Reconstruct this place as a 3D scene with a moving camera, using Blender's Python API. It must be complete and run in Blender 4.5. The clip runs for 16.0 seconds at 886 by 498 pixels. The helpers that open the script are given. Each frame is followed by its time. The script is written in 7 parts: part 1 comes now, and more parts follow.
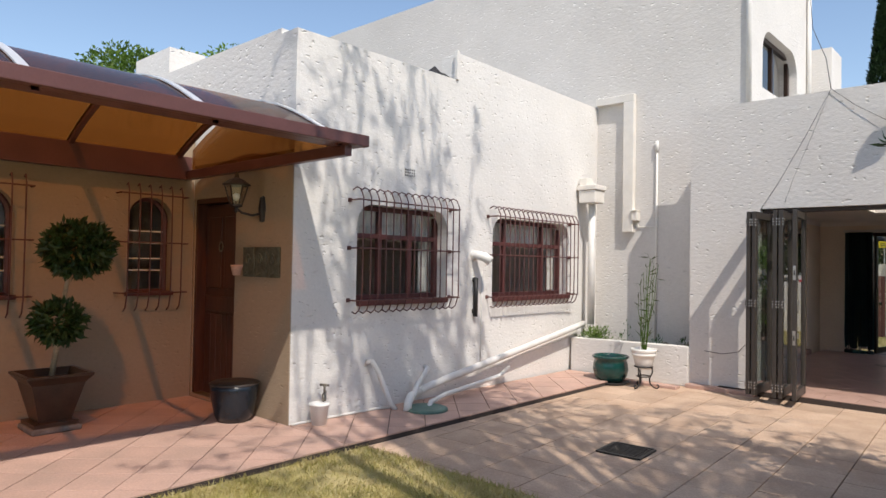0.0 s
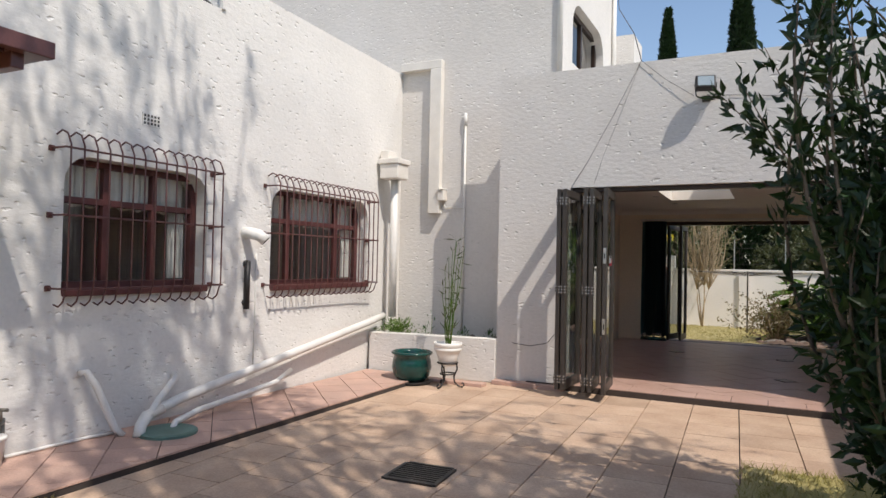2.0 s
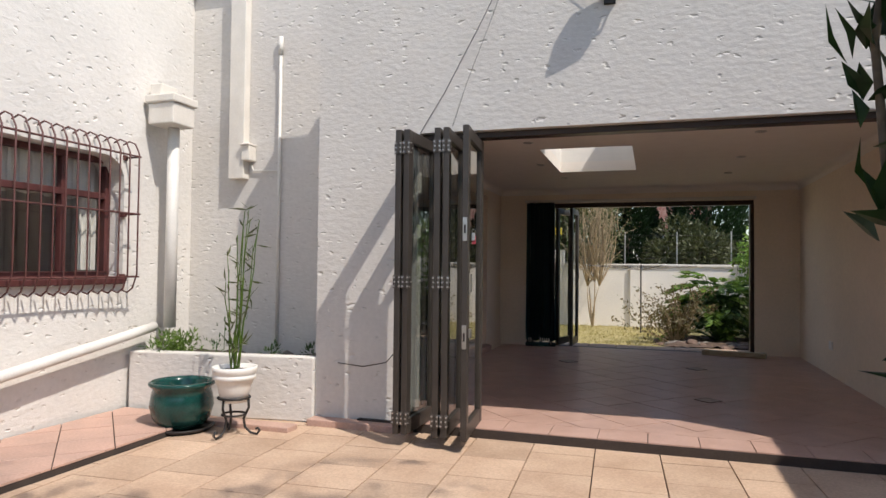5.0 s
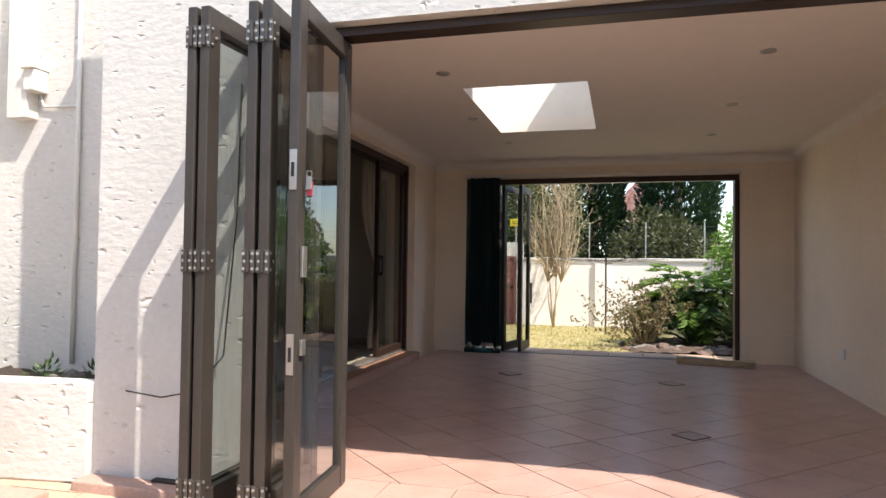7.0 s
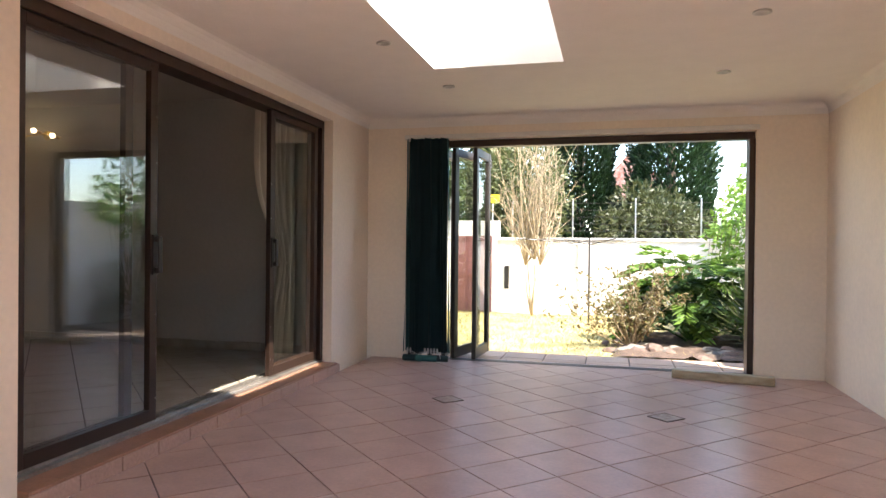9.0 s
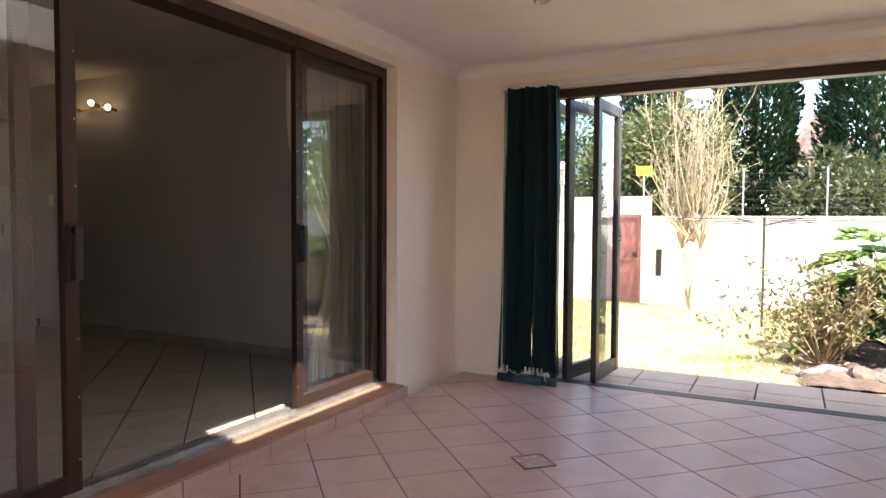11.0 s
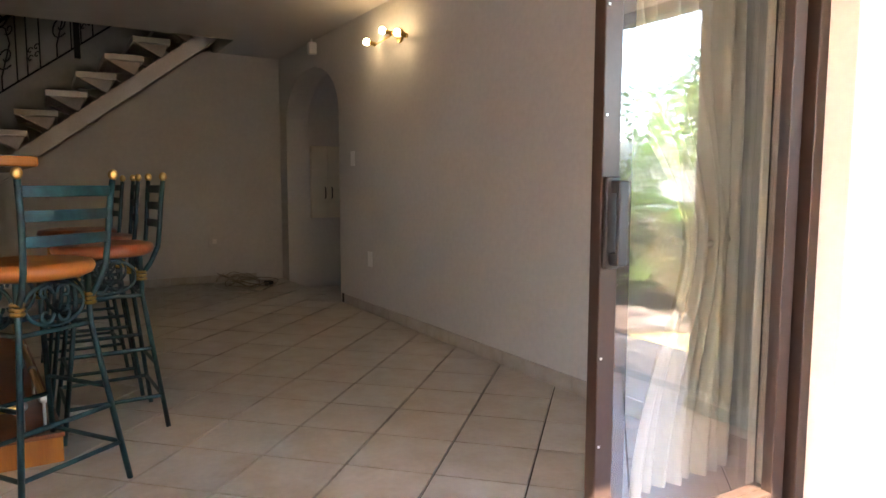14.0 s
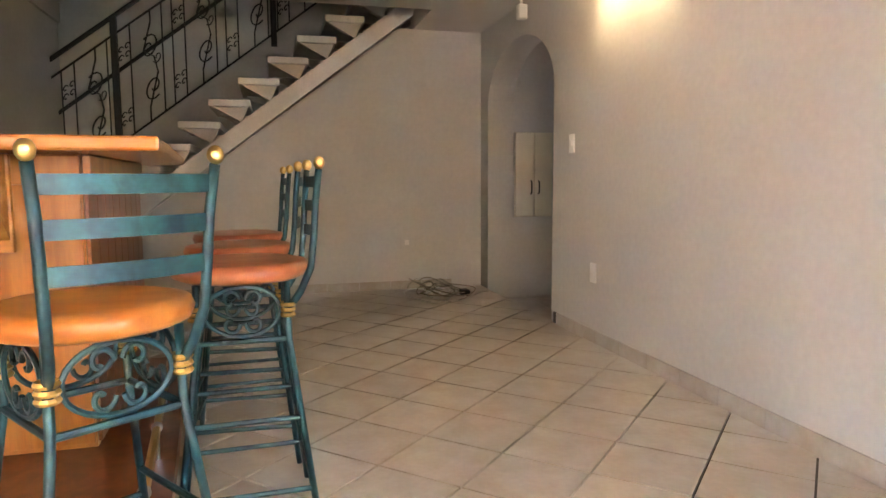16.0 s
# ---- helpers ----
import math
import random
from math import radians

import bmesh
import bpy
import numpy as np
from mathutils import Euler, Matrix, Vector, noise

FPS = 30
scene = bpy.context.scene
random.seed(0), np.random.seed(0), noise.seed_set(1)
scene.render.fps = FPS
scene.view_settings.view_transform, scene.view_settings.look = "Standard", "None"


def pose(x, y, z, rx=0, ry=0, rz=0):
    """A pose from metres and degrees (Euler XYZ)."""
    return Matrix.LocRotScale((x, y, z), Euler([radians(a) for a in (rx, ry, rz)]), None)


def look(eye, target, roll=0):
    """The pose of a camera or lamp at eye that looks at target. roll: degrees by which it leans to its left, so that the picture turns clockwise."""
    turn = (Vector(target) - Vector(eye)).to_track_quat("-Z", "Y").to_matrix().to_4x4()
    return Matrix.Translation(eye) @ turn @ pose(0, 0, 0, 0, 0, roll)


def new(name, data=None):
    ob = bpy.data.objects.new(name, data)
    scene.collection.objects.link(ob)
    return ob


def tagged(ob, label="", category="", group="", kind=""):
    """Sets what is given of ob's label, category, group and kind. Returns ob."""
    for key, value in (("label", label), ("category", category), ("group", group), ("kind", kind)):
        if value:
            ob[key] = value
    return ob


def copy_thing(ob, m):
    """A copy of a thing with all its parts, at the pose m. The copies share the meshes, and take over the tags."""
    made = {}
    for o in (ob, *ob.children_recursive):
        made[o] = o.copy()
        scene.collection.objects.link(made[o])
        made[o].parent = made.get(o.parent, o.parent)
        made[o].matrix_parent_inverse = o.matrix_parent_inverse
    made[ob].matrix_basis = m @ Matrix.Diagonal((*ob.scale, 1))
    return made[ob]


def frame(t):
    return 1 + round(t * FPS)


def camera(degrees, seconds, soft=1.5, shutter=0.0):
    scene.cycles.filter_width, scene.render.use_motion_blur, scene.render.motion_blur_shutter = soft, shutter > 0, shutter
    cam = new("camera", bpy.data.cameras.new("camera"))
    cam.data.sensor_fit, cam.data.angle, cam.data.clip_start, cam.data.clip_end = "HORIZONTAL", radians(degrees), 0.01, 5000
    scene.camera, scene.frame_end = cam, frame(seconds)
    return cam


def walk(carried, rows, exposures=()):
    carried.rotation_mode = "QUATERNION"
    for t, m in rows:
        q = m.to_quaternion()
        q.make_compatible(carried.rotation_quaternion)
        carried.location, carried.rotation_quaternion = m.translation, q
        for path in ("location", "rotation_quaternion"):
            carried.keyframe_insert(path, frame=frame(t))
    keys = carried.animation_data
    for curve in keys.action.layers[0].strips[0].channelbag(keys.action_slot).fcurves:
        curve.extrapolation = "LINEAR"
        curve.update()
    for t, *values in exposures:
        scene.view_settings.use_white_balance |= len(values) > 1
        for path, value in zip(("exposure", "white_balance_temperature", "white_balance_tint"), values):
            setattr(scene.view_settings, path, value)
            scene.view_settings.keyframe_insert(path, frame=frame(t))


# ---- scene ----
cam = camera(67.7, 16.0)
PATH = [
    (0, (-0.482, 0.744, 1.44), (-1.829, 2.221, 1.486), 1.0),
    (0.5, (-0.628, 1.02, 1.426), (-1.921, 2.545, 1.475), 1.1),
    (1, (-0.727, 1.344, 1.4), (-1.91, 2.956, 1.446), 1.3),
    (1.5, (-0.852, 1.675, 1.33), (-1.88, 3.389, 1.379), 1.2),
    (2, (-0.976, 1.985, 1.312), (-1.873, 3.772, 1.353), 1.2),
    (2.5, (-1.08, 2.339, 1.281), (-1.843, 4.188, 1.325), 1.1),
    (3, (-1.192, 2.741, 1.225), (-1.897, 4.612, 1.27), 0.8),
    (3.5, (-1.267, 3.132, 1.211), (-1.928, 5.018, 1.261), 0.6),
    (6, (-1.325, 5.36, 1.113), (-1.891, 7.278, 1.165), 0.7),
    (6.5, (-1.301, 5.829, 1.085), (-1.836, 7.756, 1.137), 0.7),
    (7, (-1.277, 6.302, 1.05), (-1.796, 8.233, 1.102), 0.7),
    (7.5, (-1.234, 6.758, 1.03), (-1.722, 8.697, 1.063), 0.6),
    (8, (-1.187, 7.218, 1.052), (-1.669, 9.159, 1.063), 0.7),
    (10.5, (-1.18, 9.303, 1.18), (-1.872, 11.179, 1.116), -0.0),
    (11, (-1.224, 9.671, 1.178), (-2.156, 11.439, 1.093), 0.3),
    (11.5, (-1.287, 10.034, 1.182), (-2.415, 11.683, 1.073), 0.3),
    (12, (-1.411, 10.383, 1.17), (-2.725, 11.885, 1.039), 0.2),
    (12.5, (-1.644, 10.669, 1.169), (-3.092, 12.039, 1.012), 0.3),
    (13, (-1.908, 10.982, 1.145), (-3.46, 12.232, 0.974), 0.2),
    (13.5, (-2.17, 11.187, 1.141), (-3.818, 12.306, 0.96), 0.1),
    (14, (-2.463, 11.356, 1.14), (-4.169, 12.381, 0.946), 0.1),
    (14.5, (-2.762, 11.521, 1.142), (-4.51, 12.472, 0.938), -0.1),
    (15, (-3.055, 11.599, 1.137), (-4.876, 12.4, 0.939), -0.1),
    (15.5, (-3.316, 11.625, 1.128), (-5.191, 12.289, 0.925), -0.0),
    (16, (-3.554, 11.649, 1.122), (-5.481, 12.144, 0.914), -0.3),
]
EXPOSURES = [(0, 0.32), (3.5, 0.15), (6, 0.62), (6.5, 0.85), (7, 1.2), (7.5, 1.8), (8, 2.2), (10.5, 2.6), (11, 2.65), (12, 3.2), (12.5, 3.85), (13, 4.2), (13.5, 4.65), (14, 5.2), (14.5, 5.7), (15, 6.25), (16, 6.85)]
walk(cam, [(t, look(eye, target, roll)) for t, eye, target, roll in PATH], EXPOSURES)

# ---- light ----
SUN = Vector((0.63, -0.335, 1.0)).normalized()
world = bpy.data.worlds.new("world")
scene.world = world
world.use_nodes = True
wn = world.node_tree.nodes
sky = wn.new("ShaderNodeTexSky")
sky.sky_type = "NISHITA"
sky.sun_disc = False
sky.sun_elevation = math.asin(SUN.z)
sky.sun_rotation = math.atan2(SUN.x, SUN.y)
sky.dust_density = 0.9
sky.ozone_density = 0.35
wn["Background"].inputs["Strength"].default_value = 0.15
world.node_tree.links.new(sky.outputs[0], wn["Background"].inputs["Color"])
sun_data = bpy.data.lights.new("sun", "SUN")
sun_data.energy, sun_data.angle, sun_data.color = 3.6, radians(0.53), (1.0, 0.925, 0.835)
sun = new("sun", sun_data)
sun.matrix_world = look(SUN * 40, (0, 0, 0))


# ---- materials ----
def mat(name, color, rough=0.7, metal=0.0, var=0.15, scale=6.0, fine=80.0, bump=0.15, bump_scale=60.0, second=None, spec=0.5, rand=0.0, detail=6.0, stain=0.0, stretch=None):
    """Painted or mineral surface: two scales of colour variation, and relief."""
    m = bpy.data.materials.new(name)
    m.use_nodes = True
    nt, n, l = m.node_tree, m.node_tree.nodes, m.node_tree.links
    b = n["Principled BSDF"]
    b.inputs["Roughness"].default_value, b.inputs["Metallic"].default_value = rough, metal
    b.inputs["Specular IOR Level"].default_value = spec
    geo = n.new("ShaderNodeNewGeometry")
    src = geo.outputs["Position"]
    if stretch:
        mp = n.new("ShaderNodeMapping")
        mp.inputs["Scale"].default_value = stretch
        l.new(src, mp.inputs["Vector"])
        src = mp.outputs[0]
    big, small = n.new("ShaderNodeTexNoise"), n.new("ShaderNodeTexNoise")
    for tex, s in ((big, scale), (small, fine)):
        tex.inputs["Scale"].default_value, tex.inputs["Detail"].default_value = s, detail
        l.new(src, tex.inputs["Vector"])
    ramp = n.new("ShaderNodeValToRGB")
    c2 = second or tuple(c * (1 - var) for c in color)
    ramp.color_ramp.elements[0].color, ramp.color_ramp.elements[1].color = (*c2, 1), (*color, 1)
    ramp.color_ramp.elements[0].position, ramp.color_ramp.elements[1].position = 0.35, 0.65
    l.new(big.outputs["Fac"], ramp.inputs["Fac"])
    hsv = n.new("ShaderNodeHueSaturation")
    l.new(ramp.outputs["Color"], hsv.inputs["Color"])
    mr = n.new("ShaderNodeMapRange")
    mr.inputs["From Min"].default_value, mr.inputs["From Max"].default_value = 0.3, 0.7
    mr.inputs["To Min"].default_value, mr.inputs["To Max"].default_value = 1 - var * 0.5, 1 + var * 0.5
    l.new(small.outputs["Fac"], mr.inputs["Value"])
    value = mr.outputs[0]
    if rand:
        info = n.new("ShaderNodeObjectInfo")
        r2 = n.new("ShaderNodeMapRange")
        r2.inputs["To Min"].default_value, r2.inputs["To Max"].default_value = 1 - rand, 1 + rand
        l.new(info.outputs["Random"], r2.inputs["Value"])
        mul = n.new("ShaderNodeMath")
        mul.operation = "MULTIPLY"
        l.new(value, mul.inputs[0])
        l.new(r2.outputs[0], mul.inputs[1])
        value = mul.outputs[0]
    l.new(value, hsv.inputs["Value"])
    l.new(hsv.outputs["Color"], b.inputs["Base Color"])
    if bump:
        bt = n.new("ShaderNodeTexNoise")
        bt.inputs["Scale"].default_value, bt.inputs["Detail"].default_value = bump_scale, 4
        l.new(src, bt.inputs["Vector"])
        bn = n.new("ShaderNodeBump")
        bn.inputs["Strength"].default_value, bn.inputs["Distance"].default_value = bump, 0.01
        l.new(bt.outputs["Fac"], bn.inputs["Height"])
        l.new(bn.outputs[0], b.inputs["Normal"])
    return m


def plaster(name, color, rough=0.85, pits=True, depth=1.0, stain=0.10):
    """Rough scraped render: drag marks and pits in the relief, faint stains in the colour."""
    m = mat(name, color, rough, var=0.07, scale=1.3, fine=30, bump=0)
    n, l = m.node_tree.nodes, m.node_tree.links
    b = n["Principled BSDF"]
    b.inputs["Specular IOR Level"].default_value = 0.2
    geo = n.new("ShaderNodeNewGeometry")
    mp = n.new("ShaderNodeMapping")
    mp.inputs["Scale"].default_value = (1.0, 1.0, 1.9)
    l.new(geo.outputs["Position"], mp.inputs["Vector"])
    warp = n.new("ShaderNodeTexNoise")
    warp.inputs["Scale"].default_value, warp.inputs["Detail"].default_value = 9, 3
    l.new(mp.outputs[0], warp.inputs["Vector"])
    vm = n.new("ShaderNodeVectorMath")
    vm.operation = "MULTIPLY_ADD"
    vm.inputs[1].default_value = (0.13, 0.13, 0.13)
    l.new(warp.outputs["Color"], vm.inputs[0])
    l.new(mp.outputs[0], vm.inputs[2])
    vor = n.new("ShaderNodeTexVoronoi")
    vor.inputs["Scale"].default_value = 9.5
    l.new(vm.outputs[0], vor.inputs["Vector"])
    pit = n.new("ShaderNodeMapRange")
    pit.interpolation_type = "SMOOTHSTEP"
    pit.inputs["From Min"].default_value, pit.inputs["From Max"].default_value = 0.04, 0.27
    pit.inputs["To Min"].default_value, pit.inputs["To Max"].default_value = 0.0, 1.0
    l.new(vor.outputs["Distance"], pit.inputs["Value"])
    gate = n.new("ShaderNodeMath")
    gate.operation = "GREATER_THAN"
    gate.inputs[1].default_value = 0.62
    sep = n.new("ShaderNodeSeparateColor")
    l.new(vor.outputs["Color"], sep.inputs[0])
    l.new(sep.outputs[0], gate.inputs[0])
    mx = n.new("ShaderNodeMath")
    mx.operation = "MAXIMUM"
    l.new(pit.outputs[0], mx.inputs[0])
    l.new(gate.outputs[0], mx.inputs[1])
    roughn = n.new("ShaderNodeTexNoise")
    roughn.inputs["Scale"].default_value, roughn.inputs["Detail"].default_value = 16, 8
    l.new(mp.outputs[0], roughn.inputs["Vector"])
    add = n.new("ShaderNodeMath")
    add.operation = "MULTIPLY_ADD"
    add.inputs[1].default_value = 0.7
    l.new(roughn.outputs["Fac"], add.inputs[0])
    if pits:
        l.new(mx.outputs[0], add.inputs[2])
    else:
        add.inputs[2].default_value = 0.5
    bn = n.new("ShaderNodeBump")
    bn.inputs["Strength"].default_value, bn.inputs["Distance"].default_value = 0.6 * depth, 0.013
    l.new(add.outputs[0], bn.inputs["Height"])
    l.new(bn.outputs[0], b.inputs["Normal"])
    return m


def wood(name, dark, light, rough=0.4, grain=(14, 14, 1.2)):
    m = mat(name, light, rough, var=0.12, scale=2.2, fine=26, second=dark, bump=0.05, bump_scale=40, stretch=grain)
    return m


def glass_mat(name, tint=(0.9, 0.95, 0.93), rough=0.0, clear=0.86):
    m = bpy.data.materials.new(name)
    m.use_nodes = True
    n, l = m.node_tree.nodes, m.node_tree.links
    n.remove(n["Principled BSDF"])
    tr, gl, mix, lw, pw, ma = (n.new("ShaderNode" + k) for k in ("BsdfTransparent", "BsdfGlossy", "MixShader", "LayerWeight", "Math", "Math"))
    tr.inputs["Color"].default_value = (*[c * clear for c in tint], 1)
    gl.inputs["Roughness"].default_value = rough
    lw.inputs["Blend"].default_value = 0.5
    pw.operation, ma.operation = "POWER", "MULTIPLY_ADD"
    pw.inputs[1].default_value, ma.inputs[1].default_value, ma.inputs[2].default_value = 4.0, 0.82, 0.13
    l.new(lw.outputs["Facing"], pw.inputs[0])
    l.new(pw.outputs[0], ma.inputs[0])
    l.new(ma.outputs[0], mix.inputs[0])
    l.new(tr.outputs[0], mix.inputs[1])
    l.new(gl.outputs[0], mix.inputs[2])
    l.new(mix.outputs[0], n["Material Output"].inputs["Surface"])
    return m


def glow(name, color, strength):
    m = bpy.data.materials.new(name)
    m.use_nodes = True
    b = m.node_tree.nodes["Principled BSDF"]
    b.inputs["Emission Color"].default_value, b.inputs["Emission Strength"].default_value = (*color, 1), strength
    b.inputs["Base Color"].default_value = (*color, 1)
    return m


def leaf_mat(name, color, second, rand=0.3):
    m = mat(name, color, 0.45, var=0.25, scale=9, fine=40, second=second, bump=0, rand=rand)
    n, l = m.node_tree.nodes, m.node_tree.links
    b = n["Principled BSDF"]
    tl, add = n.new("ShaderNodeBsdfTranslucent"), n.new("ShaderNodeMixShader")
    hsv = [x for x in n if x.type == "HUE_SAT"][0]
    l.new(hsv.outputs[0], tl.inputs["Color"])
    add.inputs[0].default_value = 0.3
    l.new(b.outputs[0], add.inputs[1])
    l.new(tl.outputs[0], add.inputs[2])
    l.new(add.outputs[0], n["Material Output"].inputs["Surface"])
    return m


M_WHITE = plaster("white_render", (0.725, 0.70, 0.665), depth=1.0)
M_GREY = plaster("grey_white_render", (0.66, 0.63, 0.595), depth=1.0)
# cream render with the shade under the canopy mixed into its colour
M_PORCH_DIM = plaster("porch_render_shaded", (0.34, 0.26, 0.18), depth=0.6)
M_CREAM = plaster("cream_interior", (0.86, 0.745, 0.615), pits=False, depth=0.08, stain=0.03)
# beige kept darker than the paint itself: the room's dimness is in the colour
M_LIVING = plaster("living_interior_dimmed", (0.57, 0.545, 0.50), pits=False, depth=0.08, stain=0.03)
M_CEIL = mat("ceiling_paint", (0.84, 0.79, 0.73), 0.9, var=0.03, bump=0.05)
# ceiling paint again, darkened so the living room reads dimmer than the sunroom
M_LCEIL = mat("dimmed_ceiling_paint", (0.55, 0.51, 0.46), 0.9, var=0.03, bump=0.05)
M_GWALL = plaster("garden_wall_render", (0.80, 0.76, 0.71), depth=0.5)
M_BROWN = mat("brown_aluminium", (0.046, 0.026, 0.018), 0.38, metal=0.35, var=0.12, bump=0.03)
M_FOLD = mat("dark_bronze_frame", (0.065, 0.055, 0.048), 0.42, metal=0.3, var=0.15, bump=0.03)
M_MAROON = mat("maroon_paint", (0.10, 0.03, 0.028), 0.5, var=0.2, bump=0.08)
M_IRON = mat("maroon_iron", (0.12, 0.045, 0.04), 0.5, var=0.25, bump=0.1)
M_BLACK = mat("black_iron", (0.02, 0.017, 0.016), 0.5, var=0.3, bump=0.1)
M_GLASS = glass_mat("clear_glass", (0.97, 0.99, 0.98), clear=0.98)
M_DARKGLASS = glass_mat("smoked_glass", (0.80, 0.84, 0.82), clear=0.88)
M_STEEL = mat("steel", (0.62, 0.6, 0.57), 0.3, metal=0.9, var=0.1, bump=0)
M_STEELDARK = mat("dull_steel", (0.16, 0.145, 0.13), 0.4, metal=0.6, var=0.2, bump=0.02)
M_GROUT = mat("grout", (0.06, 0.045, 0.038), 0.95, var=0.2, bump=0.2)
M_PAVE = mat("paving_slab", (0.52, 0.375, 0.27), 0.85, var=0.24, scale=2.5, fine=70, second=(0.43, 0.295, 0.205), bump=0.3, bump_scale=90, rand=0.10)
M_STRIP = mat("terracotta_tile", (0.50, 0.32, 0.255), 0.7, var=0.2, scale=3, fine=60, second=(0.42, 0.28, 0.225), bump=0.15, rand=0.09)
M_STILE = mat("sunroom_tile", (0.56, 0.372, 0.308), 0.3, var=0.14, scale=5, fine=50, second=(0.485, 0.312, 0.254), bump=0.03, rand=0.05)
M_LTILE = mat("living_tile", (0.44, 0.40, 0.345), 0.28, var=0.10, scale=7, fine=40, second=(0.385, 0.325, 0.255), bump=0.03, rand=0.04)
M_SILL = mat("red_brown_sill", (0.38, 0.19, 0.12), 0.45, var=0.2, scale=5, bump=0.1)
M_SOIL = mat("soil", (0.06, 0.045, 0.033), 0.95, var=0.4, scale=15, bump=0.8, bump_scale=30)
M_LAWN = mat("dry_lawn_ground", (0.34, 0.29, 0.10), 0.95, var=0.35, scale=2.0, fine=60, second=(0.44, 0.36, 0.18), bump=0.8, bump_scale=110)
M_EARTH = mat("earth_ground", (0.22, 0.19, 0.12), 0.95, var=0.3, scale=0.6, fine=20, bump=0.5)
M_WHITEPAINT = mat("white_paint", (0.8, 0.78, 0.74), 0.5, var=0.06, bump=0.04)
M_TRIM = mat("off_white_trim", (0.74, 0.70, 0.64), 0.6, var=0.08, bump=0.08)


# ---- mesh helpers ----
def add_box(bm, x0, x1, y0, y1, z0, z1, m=None):
    vs = [bm.verts.new(Vector(p)) for p in ((x0, y0, z0), (x1, y0, z0), (x1, y1, z0), (x0, y1, z0), (x0, y0, z1), (x1, y0, z1), (x1, y1, z1), (x0, y1, z1))]
    for f in ((3, 2, 1, 0), (4, 5, 6, 7), (0, 1, 5, 4), (1, 2, 6, 5), (2, 3, 7, 6), (3, 0, 4, 7)):
        bm.faces.new([vs[i] for i in f])
    if m is not None:
        bmesh.ops.transform(bm, matrix=m, verts=vs)
    return vs


def bevel(bm, w, seg=2):
    bmesh.ops.bevel(bm, geom=bm.edges[:], offset=w, segments=seg, profile=0.5, affect="EDGES", clamp_overlap=True)


def box(x0, x1, y0, y1, z0, z1, w=0.0, seg=2):
    bm = bmesh.new()
    add_box(bm, x0, x1, y0, y1, z0, z1)
    if w:
        bevel(bm, w, seg)
    return bm


def sheet(x0, x1, y0, y1, z0, z1):
    """A pane: the middle plane of a thin box."""
    bm = bmesh.new()
    d = (x1 - x0, y1 - y0, z1 - z0)
    k = d.index(min(d))
    lo, hi = [x0, y0, z0], [x1, y1, z1]
    lo[k] = hi[k] = (lo[k] + hi[k]) / 2
    a, b = [i for i in range(3) if i != k]
    pts = []
    for u, v in ((0, 0), (1, 0), (1, 1), (0, 1)):
        p = list(lo)
        p[a], p[b] = (lo, hi)[u][a], (lo, hi)[v][b]
        pts.append(bm.verts.new(p))
    bm.faces.new(pts)
    return bm


def boxes(*rows, w=0.0):
    bm = bmesh.new()
    for r in rows:
        add_box(bm, *r)
    if w:
        bevel(bm, w)
    return bm


def mesh_ob(name, bm, material, smooth=False):
    me = bpy.data.meshes.new(name)
    bmesh.ops.recalc_face_normals(bm, faces=bm.faces[:])
    bm.to_mesh(me)
    bm.free()
    for mm in (material if isinstance(material, (list, tuple)) else [material]):
        me.materials.append(mm)
    if smooth:
        me.polygons.foreach_set("use_smooth", [True] * len(me.polygons))
    return new(name, me)


def part(name, bm, material, parent, label="", smooth=False):
    ob = mesh_ob(name, bm, material, smooth)
    ob.parent = parent
    if label:
        ob["label"] = label
    return ob


def empty(name, m, label, category, group="", kind=""):
    ob = new(name)
    ob.empty_display_size = 0.1
    ob.matrix_world = m
    return tagged(ob, label, category, group, kind)


def structure(name, bm, material, label="", smooth=False, kind="structure"):
    return tagged(mesh_ob(name, bm, material, smooth), label, "", "", kind)


def add_tube(bm, pts, r, seg=8, closed=False, taper=None):
    """A round bar along points; r may shrink to taper at the end."""
    pts = [Vector(p) for p in pts]
    rings, n = [], len(pts)
    up = None
    for i, p in enumerate(pts):
        if closed:
            d = pts[(i + 1) % n] - pts[i - 1]
        else:
            d = pts[min(i + 1, n - 1)] - pts[max(i - 1, 0)]
        d.normalize()
        if up is None:
            up = Vector((0, 0, 1)) if abs(d.z) < 0.9 else Vector((1, 0, 0))
        side = d.cross(up)
        if side.length < 1e-4:
            side = d.orthogonal()
        side.normalize()
        up = side.cross(d).normalized()
        rr = r if taper is None else r + (taper - r) * i / max(n - 1, 1)
        rings.append([bm.verts.new(p + rr * (math.cos(a) * side + math.sin(a) * up)) for a in [2 * math.pi * k / seg for k in range(seg)]])
    for i in range(n if closed else n - 1):
        a, b = rings[i], rings[(i + 1) % n]
        for k in range(seg):
            bm.faces.new((a[k], a[(k + 1) % seg], b[(k + 1) % seg], b[k]))
    if not closed:
        bm.faces.new(list(reversed(rings[0])))
        bm.faces.new(rings[-1])


def tube(pts, r, seg=8, closed=False, taper=None):
    bm = bmesh.new()
    add_tube(bm, pts, r, seg, closed, taper)
    return bm


